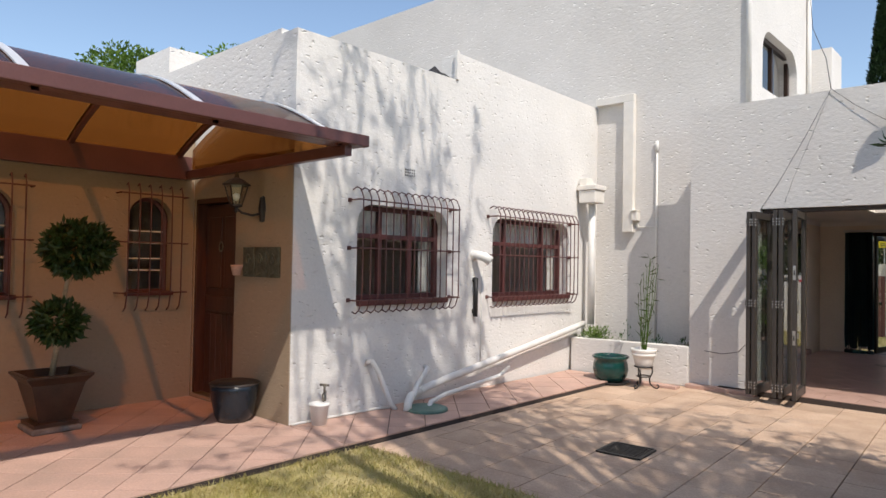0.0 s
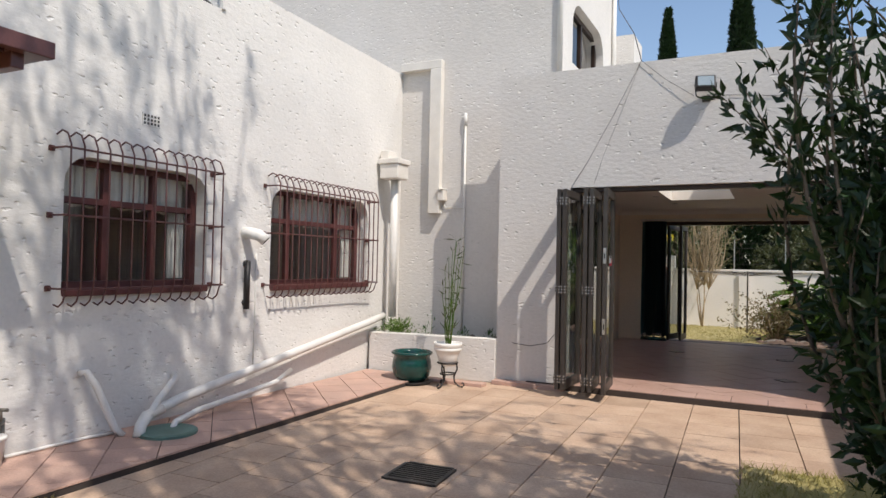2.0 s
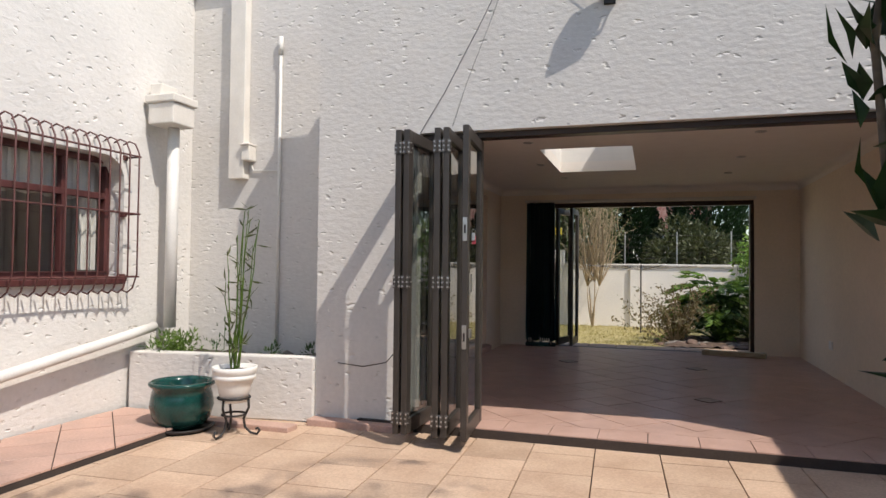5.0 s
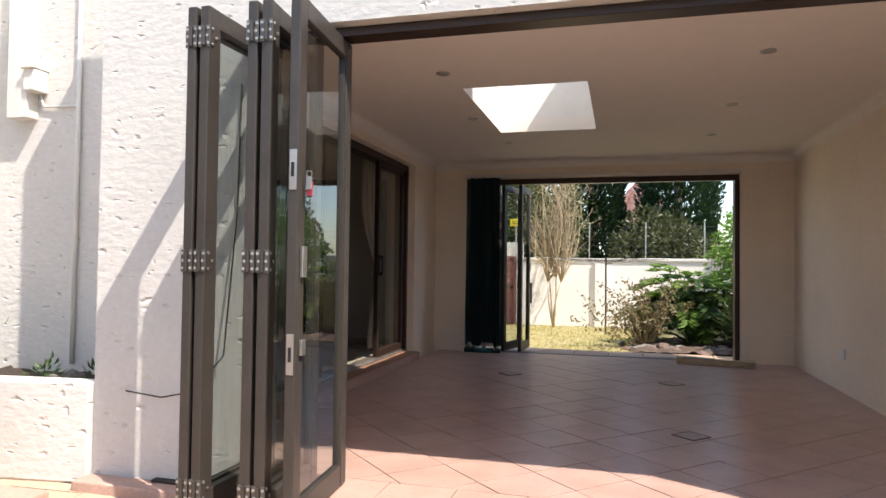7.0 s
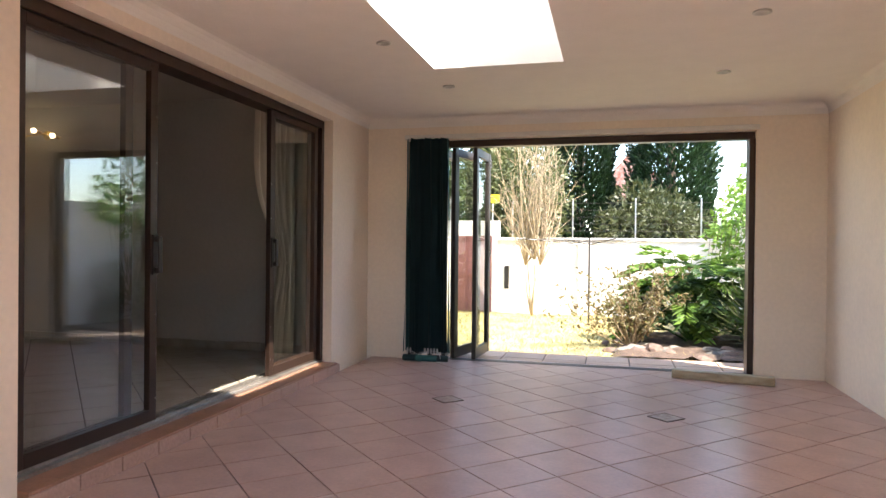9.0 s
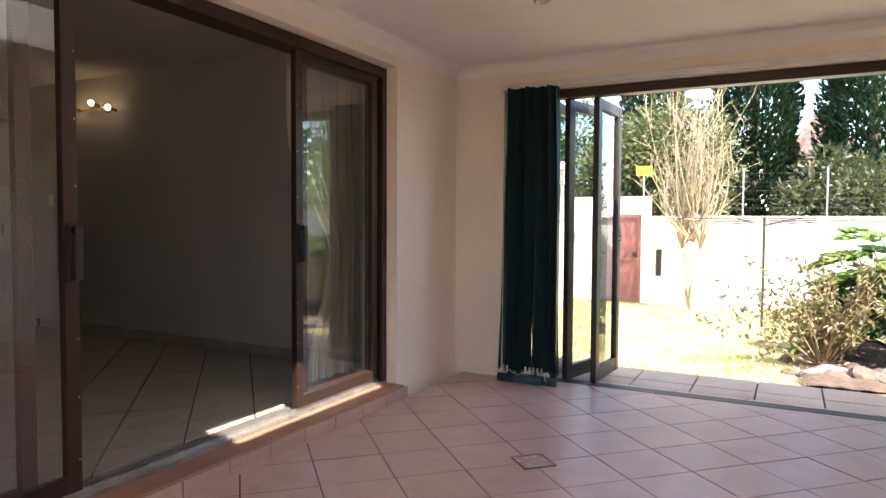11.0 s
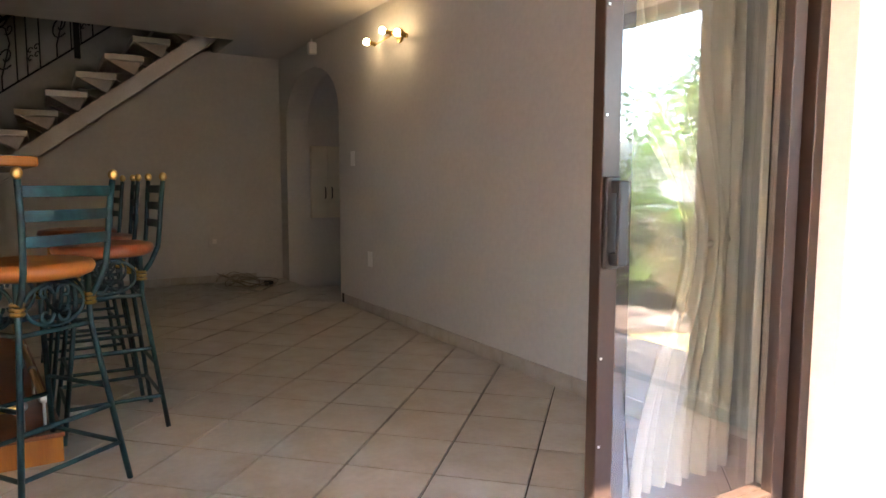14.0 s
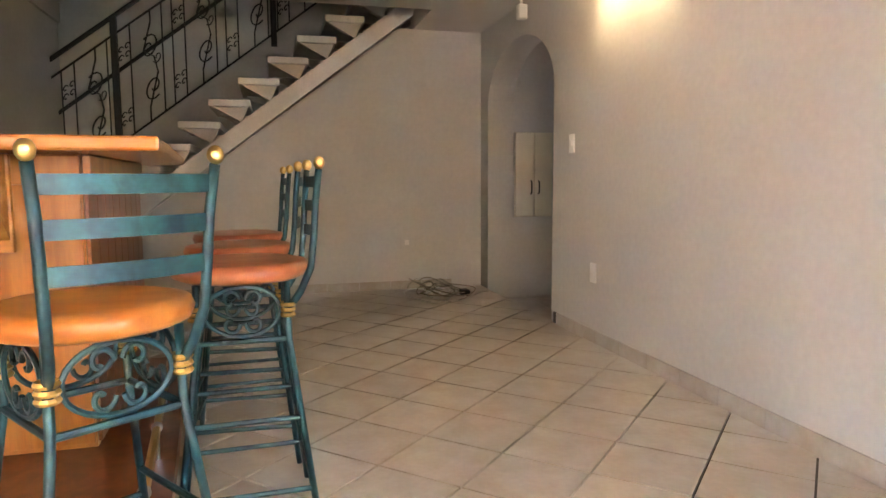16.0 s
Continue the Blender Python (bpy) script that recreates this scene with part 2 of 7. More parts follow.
def lathe(profile, seg=24, centre=(0, 0, 0), bm=None, axis="z"):
    """A turned shape from (radius, height) pairs."""
    bm = bm or bmesh.new()
    c = Vector(centre)
    rings = []
    for r, z in profile:
        if r < 1e-5:
            rings.append([bm.verts.new(c + Vector((0, 0, z)))])
        else:
            rings.append([bm.verts.new(c + Vector((r * math.cos(2 * math.pi * k / seg), r * math.sin(2 * math.pi * k / seg), z))) for k in range(seg)])
    for a, b in zip(rings, rings[1:]):
        for k in range(seg):
            q = [a[k % len(a)], a[(k + 1) % len(a)], b[(k + 1) % len(b)], b[k % len(b)]]
            u = []
            for v in q:
                if v not in u:
                    u.append(v)
            if len(u) > 2:
                bm.faces.new(u)
    for ring in (rings[0], rings[-1]):
        if len(ring) > 2:
            bm.faces.new(ring)
    return bm


def sphere(r, c=(0, 0, 0), seg=12, rings=8):
    return lathe([(r * math.sin(math.pi * i / rings), -r * math.cos(math.pi * i / rings)) for i in range(rings + 1)], seg, c)


def holed(name, material, axis, p0, p1, a0, a1, z0, z1, holes, label="", w=0.012):
    """A wall slab normal to axis ('x' or 'y') between p0 and p1, from a0 to a1 along it, with outline openings cut right through."""
    bm = bmesh.new()
    loops = [[(a0, z0), (a1, z0), (a1, z1), (a0, z1)]] + holes
    edges = []
    for lp in loops:
        vs = [bm.verts.new((p0, a, z) if axis == "x" else (a, p0, z)) for a, z in lp]
        edges += [bm.edges.new((vs[i], vs[(i + 1) % len(vs)])) for i in range(len(vs))]
    bmesh.ops.triangle_fill(bm, edges=edges, use_beauty=True, use_dissolve=False)
    faces = bm.faces[:]
    r = bmesh.ops.extrude_face_region(bm, geom=faces)
    mv = [v for v in r["geom"] if isinstance(v, bmesh.types.BMVert)]
    d = (p1 - p0, 0, 0) if axis == "x" else (0, p1 - p0, 0)
    bmesh.ops.translate(bm, vec=d, verts=mv)
    return structure(name, bm, material, label)


def rounded(a0, a1, z0, z1, r, corners=(0, 0, 1, 1), n=6):
    """Rectangle outline with the chosen corners (bl, br, tr, tl) rounded."""
    out = []
    for k, (cx, cz, s0) in enumerate(((a0, z0, 180), (a1, z0, 270), (a1, z1, 0), (a0, z1, 90))):
        if not corners[k]:
            out.append((cx, cz))
            continue
        ox, oz = cx + (r if k in (0, 3) else -r), cz + (r if k in (0, 1) else -r)
        for i in range(n + 1):
            a = radians(s0 + 90 * i / n)
            out.append((ox + r * math.cos(a), oz + r * math.sin(a)))
    return out


def rect(a0, a1, z0, z1):
    return [(a0, z0), (a1, z0), (a1, z1), (a0, z1)]


# ---- setting: ground ----
structure("ground", box(-120, 120, -100, 260, -0.75, -0.6), M_EARTH, "bare dry earth reaching to the horizon")
structure("ground_base", boxes((-8.0, 6.0, -8.0, 9.3, -0.6, -0.09), (-9.5, 0.9, 9.3, 14.42, -0.6, -0.02), (-6.0, 6.0, 14.42, 15.2, -0.6, -0.07)), M_GROUT, "sand bed under the paving")
bm = bmesh.new()
add_box(bm, -9.0, 7.0, 15.2, 23.4, -0.6, -0.06)
for v in bm.verts:
    if v.co.y > 20 and v.co.z > -0.3:
        v.co.z = -0.40
structure("ground_lawn_back", bm, M_LAWN, "sunlit dry lawn sloping to the garden wall")
structure("ground_lawn_shrub", box(-1.15, 1.60, 4.30, 6.98, -0.09, -0.034), M_LAWN, "shaded rough grass round the shrub")
structure("ground_lawn_front", box(-4.55, 6.0, -8.0, 4.32, -0.09, -0.045), M_LAWN, "patchy dry yellow-green lawn")

# ---- setting: house with the two barred windows ----
W1, W2 = (4.90, 6.20, 1.04, 2.02), (7.02, 8.74, 1.02, 2.02)
holed("wall_house_low", M_WHITE, "x", -5.4, -5.65, 4.165, 6.34, -0.6, 3.53, [rounded(*W1, 0.2)], "rough white rendered wall with a rounded window opening")
high = holed("wall_house_high", M_WHITE, "x", -5.4, -5.65, 6.34, 9.68, -0.6, 3.84, [rounded(*W2, 0.2)], "rough white rendered wall with a raised parapet")
for v in high.data.vertices:  # the wall leans back a little towards the tower
    if v.co.y > 9.6:
        v.co.x -= 0.10
DOOR = (-7.17, -6.34, 0.03, 2.08)
holed("wall_porch_end", M_WHITE, "y", 4.165, 4.35, -7.9, -5.65, -0.6, 3.58, [rect(*DOOR)], "rough white rendered wall above the porch")
holed("wall_porch_end_skin", M_PORCH_DIM, "y", 4.153, 4.164, -7.2, -5.402, 0.0, 2.44, [rect(*DOOR)], "cream painted rough render beside the front door, darkened for canopy shade")
structure("wall_porch_parapet", box(-8.8, -7.9, 4.165, 4.6, -0.6, 3.88), M_WHITE, "white rendered parapet block")
AW, AW2 = (3.47, 3.92, 1.10, 2.07), (2.05, 2.50, 1.09, 2.05)
holed("wall_porch_side", M_PORCH_DIM, "x", -7.2, -7.45, -3.0, 4.15, -0.6, 3.1, [rounded(*AW, 0.22), rounded(*AW2, 0.22)], "cream painted rough render with arched windows, darkened for canopy shade")
structure("roof_house", boxes((-9.0, -5.65, 4.35, 9.68, 3.05, 3.2), (-12.0, -7.45, -3.0, 4.16, 2.45, 2.6)), M_GREY, "flat concrete roof")
structure("floor_house", box(-9.4, -5.65, 4.35, 9.68, -0.6, 0.1), M_SILL, "dark floor inside the house")
structure("wall_house_inner", boxes((-9.4, -9.2, 4.6, 9.68, 0.1, 3.05), (-9.2, -5.65, 9.60, 9.68, 0.1, 3.05), (-9.2, -5.65, 6.55, 6.7, 0.1, 3.05), (-9.2, -7.9, 4.35, 4.6, 0.1, 3.05), (-9.4, -9.2, -3.0, 4.6, -0.6, 2.45), (-8.8, -8.6, 4.1, 4.6, -0.6, 2.45), (-12, -7.45, -3.2, -3.0, -0.6, 2.6)), M_LIVING, "dim inner walls behind the windows")

# ---- setting: tower ----
structure("wall_tower_front", boxes((-13.0, -5.65, 9.68, 9.7, 2.9, 6.4), (-5.65, -3.35, 9.68, 9.7, 3.3, 6.4), (-5.65, -3.5, 9.68, 9.7, -0.6, 3.3)), M_GREY, "tall rough grey-white rendered wall")
TW = (10.35, 12.05, 3.95, 4.80)
holed("wall_tower_side", M_WHITE, "x", -3.35, -3.6, 9.7, 12.9, 3.2, 6.4, [rounded(*TW, 0.35)], "sunlit white rendered wall with an upstairs window")
structure("wall_tower_low", boxes((-3.6, -3.05, 12.9, 13.6, 3.2, 5.1), (-13.0, -12.75, 9.7, 13.6, 3.2, 6.4), (-12.75, -3.6, 13.3, 13.6, 3.2, 6.4)), M_WHITE, "white rendered upper wall")
structure("roof_tower", box(-12.75, -3.6, 9.7, 13.3, 6.0, 6.2), M_GREY, "flat roof slab")

# ---- setting: sunroom ----
OP = (-2.98, 0.22, 0.02, 2.16)
holed("wall_sunroom_front", M_GREY, "y", 9.06, 9.30, -3.815, 4.5, -0.6, 3.46, [rect(OP[0], OP[1], -0.1, OP[3])], "rough grey-white rendered wall with a wide folding-door opening")
SL = (10.26, 13.345, 0.02, 2.17)
holed("wall_slider", M_CREAM, "x", -3.5, -3.78, 9.30, 14.42, -0.6, 3.1, [rect(SL[0], SL[1], 0.02, SL[3])], "cream painted inner wall with a sliding door")
structure("wall_sunroom_front_lining", boxes((-3.5, OP[0], 9.302, 9.31, 0.02, 2.3), (OP[1], 0.55, 9.302, 9.31, 0.02, 2.3), (OP[0], OP[1], 9.302, 9.31, OP[3], 2.3)), M_CREAM, "cream inner face")
BO = (-3.10, 0.0, 0.0, 2.12)
holed("wall_sunroom_back", M_CREAM, "y", 14.20, 14.42, -3.5, 0.55, -0.6, 2.52, [rect(BO[0], BO[1], -0.02, BO[3])], "cream painted wall with a folding-door opening to the garden")
structure("wall_sunroom_right", box(0.55, 0.80, 9.30, 14.42, -0.6, 2.52), M_CREAM, "plain cream painted wall")
SK = (-2.38, -1.50, 10.90, 12.50)
bm = bmesh.new()
for b in ((-3.5, SK[0], 9.3, 14.2), (SK[1], 0.55, 9.3, 14.2), (SK[0], SK[1], 9.3, SK[2]), (SK[0], SK[1], SK[3], 14.2)):
    add_box(bm, *b, 2.33, 2.45)
structure("ceiling_sunroom", bm, M_CEIL, "smooth off-white ceiling with a skylight well")
structure("ceiling_skylight_well", boxes((SK[0] - 0.05, SK[0], SK[2], SK[3], 2.45, 3.36), (SK[1], SK[1] + 0.05, SK[2], SK[3], 2.45, 3.36), (SK[0] - 0.05, SK[1] + 0.05, SK[2] - 0.05, SK[2], 2.45, 3.36), (SK[0] - 0.05, SK[1] + 0.05, SK[3], SK[3] + 0.05, 2.45, 3.36)), M_WHITEPAINT, "white skylight shaft")
bm = bmesh.new()
for b in ((-3.5, SK[0] - 0.05, 9.3, 14.2), (SK[1] + 0.05, 0.55, 9.3, 14.2), (SK[0] - 0.05, SK[1] + 0.05, 9.3, SK[2] - 0.05), (SK[0] - 0.05, SK[1] + 0.05, SK[3] + 0.05, 14.2)):
    add_box(bm, *b, 2.455, 2.515)
structure("roof_sunroom", bm, M_GREY, "flat concrete roof")
# ---- setting: living room ----
LX, LY = -9.45, 13.53
ARCH = (-9.235, -7.81, 0.0, 2.22)
WT = 0.235
arch = [(ARCH[0], -0.02), (ARCH[1], -0.02), (ARCH[1], 1.77)] + [((ARCH[0] + ARCH[1]) / 2 + 0.7125 * math.cos(radians(a)), 1.77 + 0.45 * math.sin(radians(a))) for a in range(6, 180, 6)] + [(ARCH[0], 1.77)]
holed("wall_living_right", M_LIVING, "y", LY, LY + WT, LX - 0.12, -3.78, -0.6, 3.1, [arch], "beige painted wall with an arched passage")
bm = bmesh.new()
outline = [(9.75, -0.6), (LY, -0.6), (LY, 2.45), (12.767, 2.45), (9.75, 0.174)]
near = [bm.verts.new((LX, y, z)) for y, z in outline]
far = [bm.verts.new((LX - 0.12, y, z)) for y, z in outline]
bm.faces.new(near), bm.faces.new(far[::-1])
for i in range(5):
    bm.faces.new((near[i], near[(i + 1) % 5], far[(i + 1) % 5], far[i]))
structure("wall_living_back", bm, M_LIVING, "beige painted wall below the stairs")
# last box: unseen wall added upstairs to keep tower-window sun off the stairs
structure("wall_stairwell", boxes((-10.8, -10.6, 9.72, 14.0, -0.6, 6.0), (-10.6, -9.57, 13.1, 13.3, -0.6, 6.0), (-9.57, -3.6, 13.1, 13.3, 2.6, 6.0), (-10.6, -5.65, 9.75, 9.78, 2.6, 6.0), (-8.75, -8.6, 9.78, 13.1, 2.6, 6.0)), M_LIVING, "dim stairwell walls, with an unseen upper one added to block sun")
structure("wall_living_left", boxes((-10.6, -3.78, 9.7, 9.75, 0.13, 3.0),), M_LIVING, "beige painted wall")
structure("floor_living", box(-10.6, -3.72, 9.7, LY, -0.6, 0.118), M_GROUT, "dark grout under the pale floor tiles")
VOID = (-9.45, -8.75, 9.7, 12.9)
structure("ceiling_living", boxes((VOID[1], -3.78, 9.7, LY, 2.45, 2.6), (LX - 0.12, VOID[1], VOID[3], LY, 2.45, 2.6)), M_LCEIL, "smooth off-white ceiling, darkened for the dim room, open above the stairs")
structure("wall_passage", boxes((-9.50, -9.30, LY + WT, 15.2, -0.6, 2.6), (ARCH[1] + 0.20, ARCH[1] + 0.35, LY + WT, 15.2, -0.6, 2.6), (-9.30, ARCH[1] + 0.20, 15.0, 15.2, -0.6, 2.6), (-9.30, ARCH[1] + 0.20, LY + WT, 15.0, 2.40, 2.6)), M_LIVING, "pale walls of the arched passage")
structure("floor_passage", box(-9.30, ARCH[1] + 0.20, LY + 0.001, 15.0, -0.6, 0.02), M_GROUT, "grout of the lower passage floor")

# ---- setting: side wall, garden wall ----
structure("wall_yard_side", box(1.62, 1.87, 2.6, 9.06, -0.6, 3.46), M_GREY, "rough rendered boundary wall")
structure("wall_yard_behind", boxes((-14.0, 6.0, -9.2, -9.0, -0.6, 2.2), (5.8, 6.0, -9.0, 9.0, -0.6, 2.2)), M_GWALL, "rendered garden wall")
structure("wall_garden_back", boxes((-3.60, 8.0, 22.5, 22.72, -0.6, 1.22),), M_GWALL, "white rendered garden wall")
structure("wall_garden_right", box(0.95, 1.15, 14.42, 22.5, -0.6, 1.66), M_GWALL, "white rendered garden wall")
structure("wall_garden_left", box(-7.5, -7.3, 15.2, 22.5, -0.6, 2.4), M_GWALL, "white rendered garden wall")


# ---- cornices, skirting, small setting ----
def cornice(name, runs, z, r, material):
    """A coved strip in the corner of wall and ceiling; each run is start, end and the way out of the wall."""
    bm = bmesh.new()
    prof = [(0.002, -r)] + [(r * (1 - math.cos(radians(a))) + 0.004, -r * (1 - math.sin(radians(a)))) for a in range(10, 90, 20)] + [(r, -0.002), (0.002, -0.002)]
    for a, b, out in runs:
        a, b, out = Vector((*a, z)), Vector((*b, z)), Vector((*out, 0))
        ends = [[bm.verts.new(p + out * u + Vector((0, 0, v))) for u, v in prof] for p in (a, b)]
        n = len(prof)
        for i in range(n):
            bm.faces.new((ends[0][i], ends[0][(i + 1) % n], ends[1][(i + 1) % n], ends[1][i]))
        bm.faces.new(ends[0]), bm.faces.new(ends[1][::-1])
    return structure(name, bm, material, "moulded plaster cornice")


cornice("trim_cornice", [((-3.5, 9.31), (-3.5, 14.2), (1, 0)), ((-3.5, 14.2), (0.55, 14.2), (0, -1)), ((0.55, 9.31), (0.55, 14.2), (-1, 0))], 2.33, 0.09, M_CEIL)
structure("trim_parapet_cap", boxes((-5.42, -5.38, 6.3, 6.34, 3.53, 3.86)), M_WHITE, "rounded parapet edge")

# ---- things on the house wall ----
M_PIPE = mat("painted_pipe", (0.74, 0.72, 0.68), 0.45, var=0.1, scale=4, bump=0.05)


def window_grille(y0, y1, z0, z1, n, label):
    """Welded burglar bars that bulge at the top and bottom, on brackets."""
    g = empty("window_grille", pose(-5.4, (y0 + y1) / 2, (z0 + z1) / 2), label, "burglar bars", "window grilles")
    inv = g.matrix_world.inverted()
    off = 0.17
    for i in range(n):
        y = y0 + 0.03 + (y1 - y0 - 0.06) * i / (n - 1)
        pts = [(-5.39, y, z1 + 0.10), (-5.33, y, z1 + 0.125), (-5.27, y, z1 + 0.10), (-5.4 + off, y, z1 + 0.02), (-5.4 + off, y, z0 + 0.02), (-5.27, y, z0 - 0.09), (-5.32, y, z0 - 0.125), (-5.37, y, z0 - 0.11)]
        part("bar", tube([inv @ Vector(p) for p in pts], 0.0065, 6), M_IRON, g, smooth=True)
    for z in (z1, (z0 + z1) / 2 + 0.02, z0):
        pts = [(-5.398, y0 - 0.0, z), (-5.4 + off - 0.01, y0, z), (-5.4 + off - 0.01, y1, z), (-5.398, y1, z)]
        part("cross_bar", tube([inv @ Vector(p) for p in pts], 0.008, 6), M_IRON, g)
        for y in (y0, y1):
            bm = box(-5.42, -5.385, y - 0.02, y + 0.02, z - 0.02, z + 0.02, 0.004)
            bm.transform(inv)
            part("bracket", bm, M_IRON, g)
    return g


window_grille(4.80, 6.24, 1.08, 2.04, 15, "maroon wrought-iron burglar bars bulging over a window")
window_grille(6.92, 8.74, 1.06, 2.02, 19, "long maroon wrought-iron burglar bars over a kitchen window")
M_CURT = mat("net_curtain", (0.62, 0.60, 0.56), 0.95, var=0.12, scale=8, fine=120, bump=0.1)


def house_window(name, y0, y1, z0, z1, splits, label):
    w = tagged(empty(name, pose(-5.56, (y0 + y1) / 2, z0), label, "window"), kind="structure")
    inv = w.matrix_world.inverted()

    def p(nm, bm, material, lab=""):
        bm.transform(inv)
        return part(nm, bm, material, w, lab)

    x0, x1, zt = -5.60, -5.54, z0 + (z1 - z0) * 0.66
    fr = boxes((x0, x1, y0 + 0.002, y0 + 0.05, z0 + 0.03, z1 - 0.03), (x0, x1, y1 - 0.05, y1 - 0.002, z0 + 0.03, z1 - 0.03), (x0, x1, y0 + 0.05, y1 - 0.05, z0 + 0.03, z0 + 0.08), (x0, x1, y0 + 0.05, y1 - 0.05, z1 - 0.05, z1 - 0.003), (x0, x1, y0 + 0.05, y1 - 0.05, zt, zt + 0.05), w=0.006)
    p("window_frame", fr, M_MAROON)
    for y in splits:
        p("mullion", box(x0 + 0.003, x1 - 0.003, y - 0.025, y + 0.025, z0 + 0.08, z1 - 0.05, 0.005), M_MAROON)
    edges = [y0 + 0.05] + list(splits) + [y1 - 0.05]
    for a, b in zip(edges, edges[1:]):
        for c, d in ((z0 + 0.08, zt), (zt + 0.05, z1 - 0.05)):
            o = p("pane", sheet(-5.572, -5.567, a, b, c, d), M_GLASS)
            o.visible_shadow = False
    sill = box(-5.56, -5.36, y0 + 0.004, y1 - 0.004, z0 - 0.02, z0 + 0.028, 0.008)
    p("window_sill", sill, M_MAROON, "maroon painted sill")
    bm = bmesh.new()
    n = 60
    rows = []
    for k in range(n + 1):
        y = y0 + 0.06 + (y1 - y0 - 0.12) * k / n
        x = -5.64 + 0.012 * math.sin(k * 1.25)
        rows.append((bm.verts.new((x, y, z1 - 0.04)), bm.verts.new((x + 0.006 * math.sin(k * 0.7), y, zt - 0.01 - 0.01 * math.sin(k * 0.9)))))
    for a, b in zip(rows, rows[1:]):
        bm.faces.new((a[0], b[0], b[1], a[1]))
    p("valance", bm, M_CURT, "gathered white net valance")
    for ya, yb in ((y1 - 0.22, y1 - 0.05),):
        bm = bmesh.new()
        rows = []
        for k in range(16):
            y = ya + (yb - ya) * k / 15
            x = -5.63 + 0.014 * math.sin(k * 1.5)
            rows.append((bm.verts.new((x, y, zt)), bm.verts.new((x, y, z0 + 0.09))))
        for a, b in zip(rows, rows[1:]):
            bm.faces.new((a[0], b[0], b[1], a[1]))
        p("curtain", bm, M_CURT)
    return w


house_window("window_1", *W1, (5.33, 5.77), "maroon wooden window with a white net valance behind")
house_window("window_2", *W2, (7.45, 8.3), "wide maroon wooden window with a white net valance behind")

# air brick
v = empty("air_vent", pose(-5.4, 5.60, 2.39), "white clay air brick with square holes, set in the wall", "vent")
fr = bmesh.new()
for i in range(6):
    add_box(fr, -0.01, 0.006, -0.085 + 0.032 * i, -0.075 + 0.032 * i, -0.05, 0.05)
for j in range(4):
    add_box(fr, -0.01, 0.005, -0.085, 0.085, -0.05 + 0.03 * j, -0.04 + 0.03 * j)
part("grid", fr, M_WHITE, v)
# black plate paints the darkness inside the holes; nothing is hollow behind it
part("backing", box(-0.004, 0.002, -0.08, 0.08, -0.045, 0.045), M_BLACK, v, "black backing for the shaded depth of the holes")

# waste pipes
wp = empty("waste_pipe", pose(-5.3, 7.0, 0.3), "white painted plastic waste pipe sloping along the wall", "pipe")
inv = wp.matrix_world.inverted()


def run(pts, r, parent, material=M_PIPE, name="pipe", lab="", seg=12):
    i2 = parent.matrix_world.inverted()
    return part(name, tube([i2 @ Vector(p) for p in pts], r, seg), material, parent, lab, smooth=True)


run([(-5.30, 9.0, 0.64), (-5.30, 8.7, 0.59), (-5.26, 5.85, 0.17), (-5.22, 5.55, 0.12)], 0.0396, wp)
run([(-5.22, 5.62, 0.13), (-5.18, 5.45, 0.11), (-5.1, 5.34, 0.07), (-5.08, 5.31, 0.0)], 0.0418, wp, name="elbow")
w2 = empty("waste_pipe", pose(-5.2, 6.4, 0.1), "thin white waste pipe lying above the paving", "pipe")
run([(-5.30, 7.25, 0.20), (-5.18, 6.9, 0.15), (-5.12, 5.9, 0.08), (-5.06, 5.62, 0.05), (-5.02, 5.55, 0.0)], 0.0245, w2)
w3 = empty("waste_pipe", pose(-5.33, 5.2, 0.2), "grey upright waste pipe leaning on the wall", "pipe")
run([(-5.39, 5.05, 0.47), (-5.34, 5.07, 0.48), (-5.30, 5.12, 0.38), (-5.25, 5.24, 0.06), (-5.22, 5.29, 0.0)], 0.0259, w3)
run([(-5.40, 5.88, 0.34), (-5.34, 5.86, 0.33), (-5.24, 5.6, 0.19), (-5.14, 5.42, 0.08)], 0.0274, w3, name="branch")
mh = empty("manhole_cover", pose(-5.0, 5.5, 0.0), "round green plastic drain cover on the tiles", "drain cover")
part("rim", lathe([(0.21, 0.0), (0.21, 0.02), (0.19, 0.028), (0.0, 0.03)], 28), mat("green_plastic", (0.10, 0.19, 0.16), 0.5, var=0.2), mh)
sp = empty("vent_pipe", pose(-5.36, 6.68, 1.5), "short white bent outlet pipe in the wall", "pipe")
run([(-5.45, 6.66, 1.55), (-5.33, 6.66, 1.55), (-5.24, 6.68, 1.53), (-5.19, 6.72, 1.48)], 0.055, sp)
# pipe end is closed; a black plug gives it the dark of a hollow
run([(-5.192, 6.718, 1.483), (-5.187, 6.722, 1.477)], 0.045, sp, M_BLACK, "bore", "black plug painted as the shaded bore")
bp = empty("boot_brush", pose(-5.38, 6.68, 1.06), "black plastic tube clipped to the wall", "tube")
run([(-5.37, 6.68, 1.29), (-5.37, 6.68, 0.84)], 0.028, bp, M_BLACK, "tube")
for z in (1.26, 0.90):
    run([(-5.40, 6.68, z), (-5.37, 6.68, z + 0.004)], 0.034, bp, M_BLACK, "clip")
cb = empty("wall_cable", pose(-5.39, 6.83, 0.8), "thin grey cable down the wall", "cable")
run([(-5.393, 6.82, 1.36), (-5.393, 6.82, 0.9), (-5.393, 6.81, 0.26)], 0.006, cb, M_PIPE, "cable", seg=6)
rh = empty("rainwater_hopper", pose(-5.25, 9.1, 2.4), "white painted rainwater box with a short pipe below", "hopper")
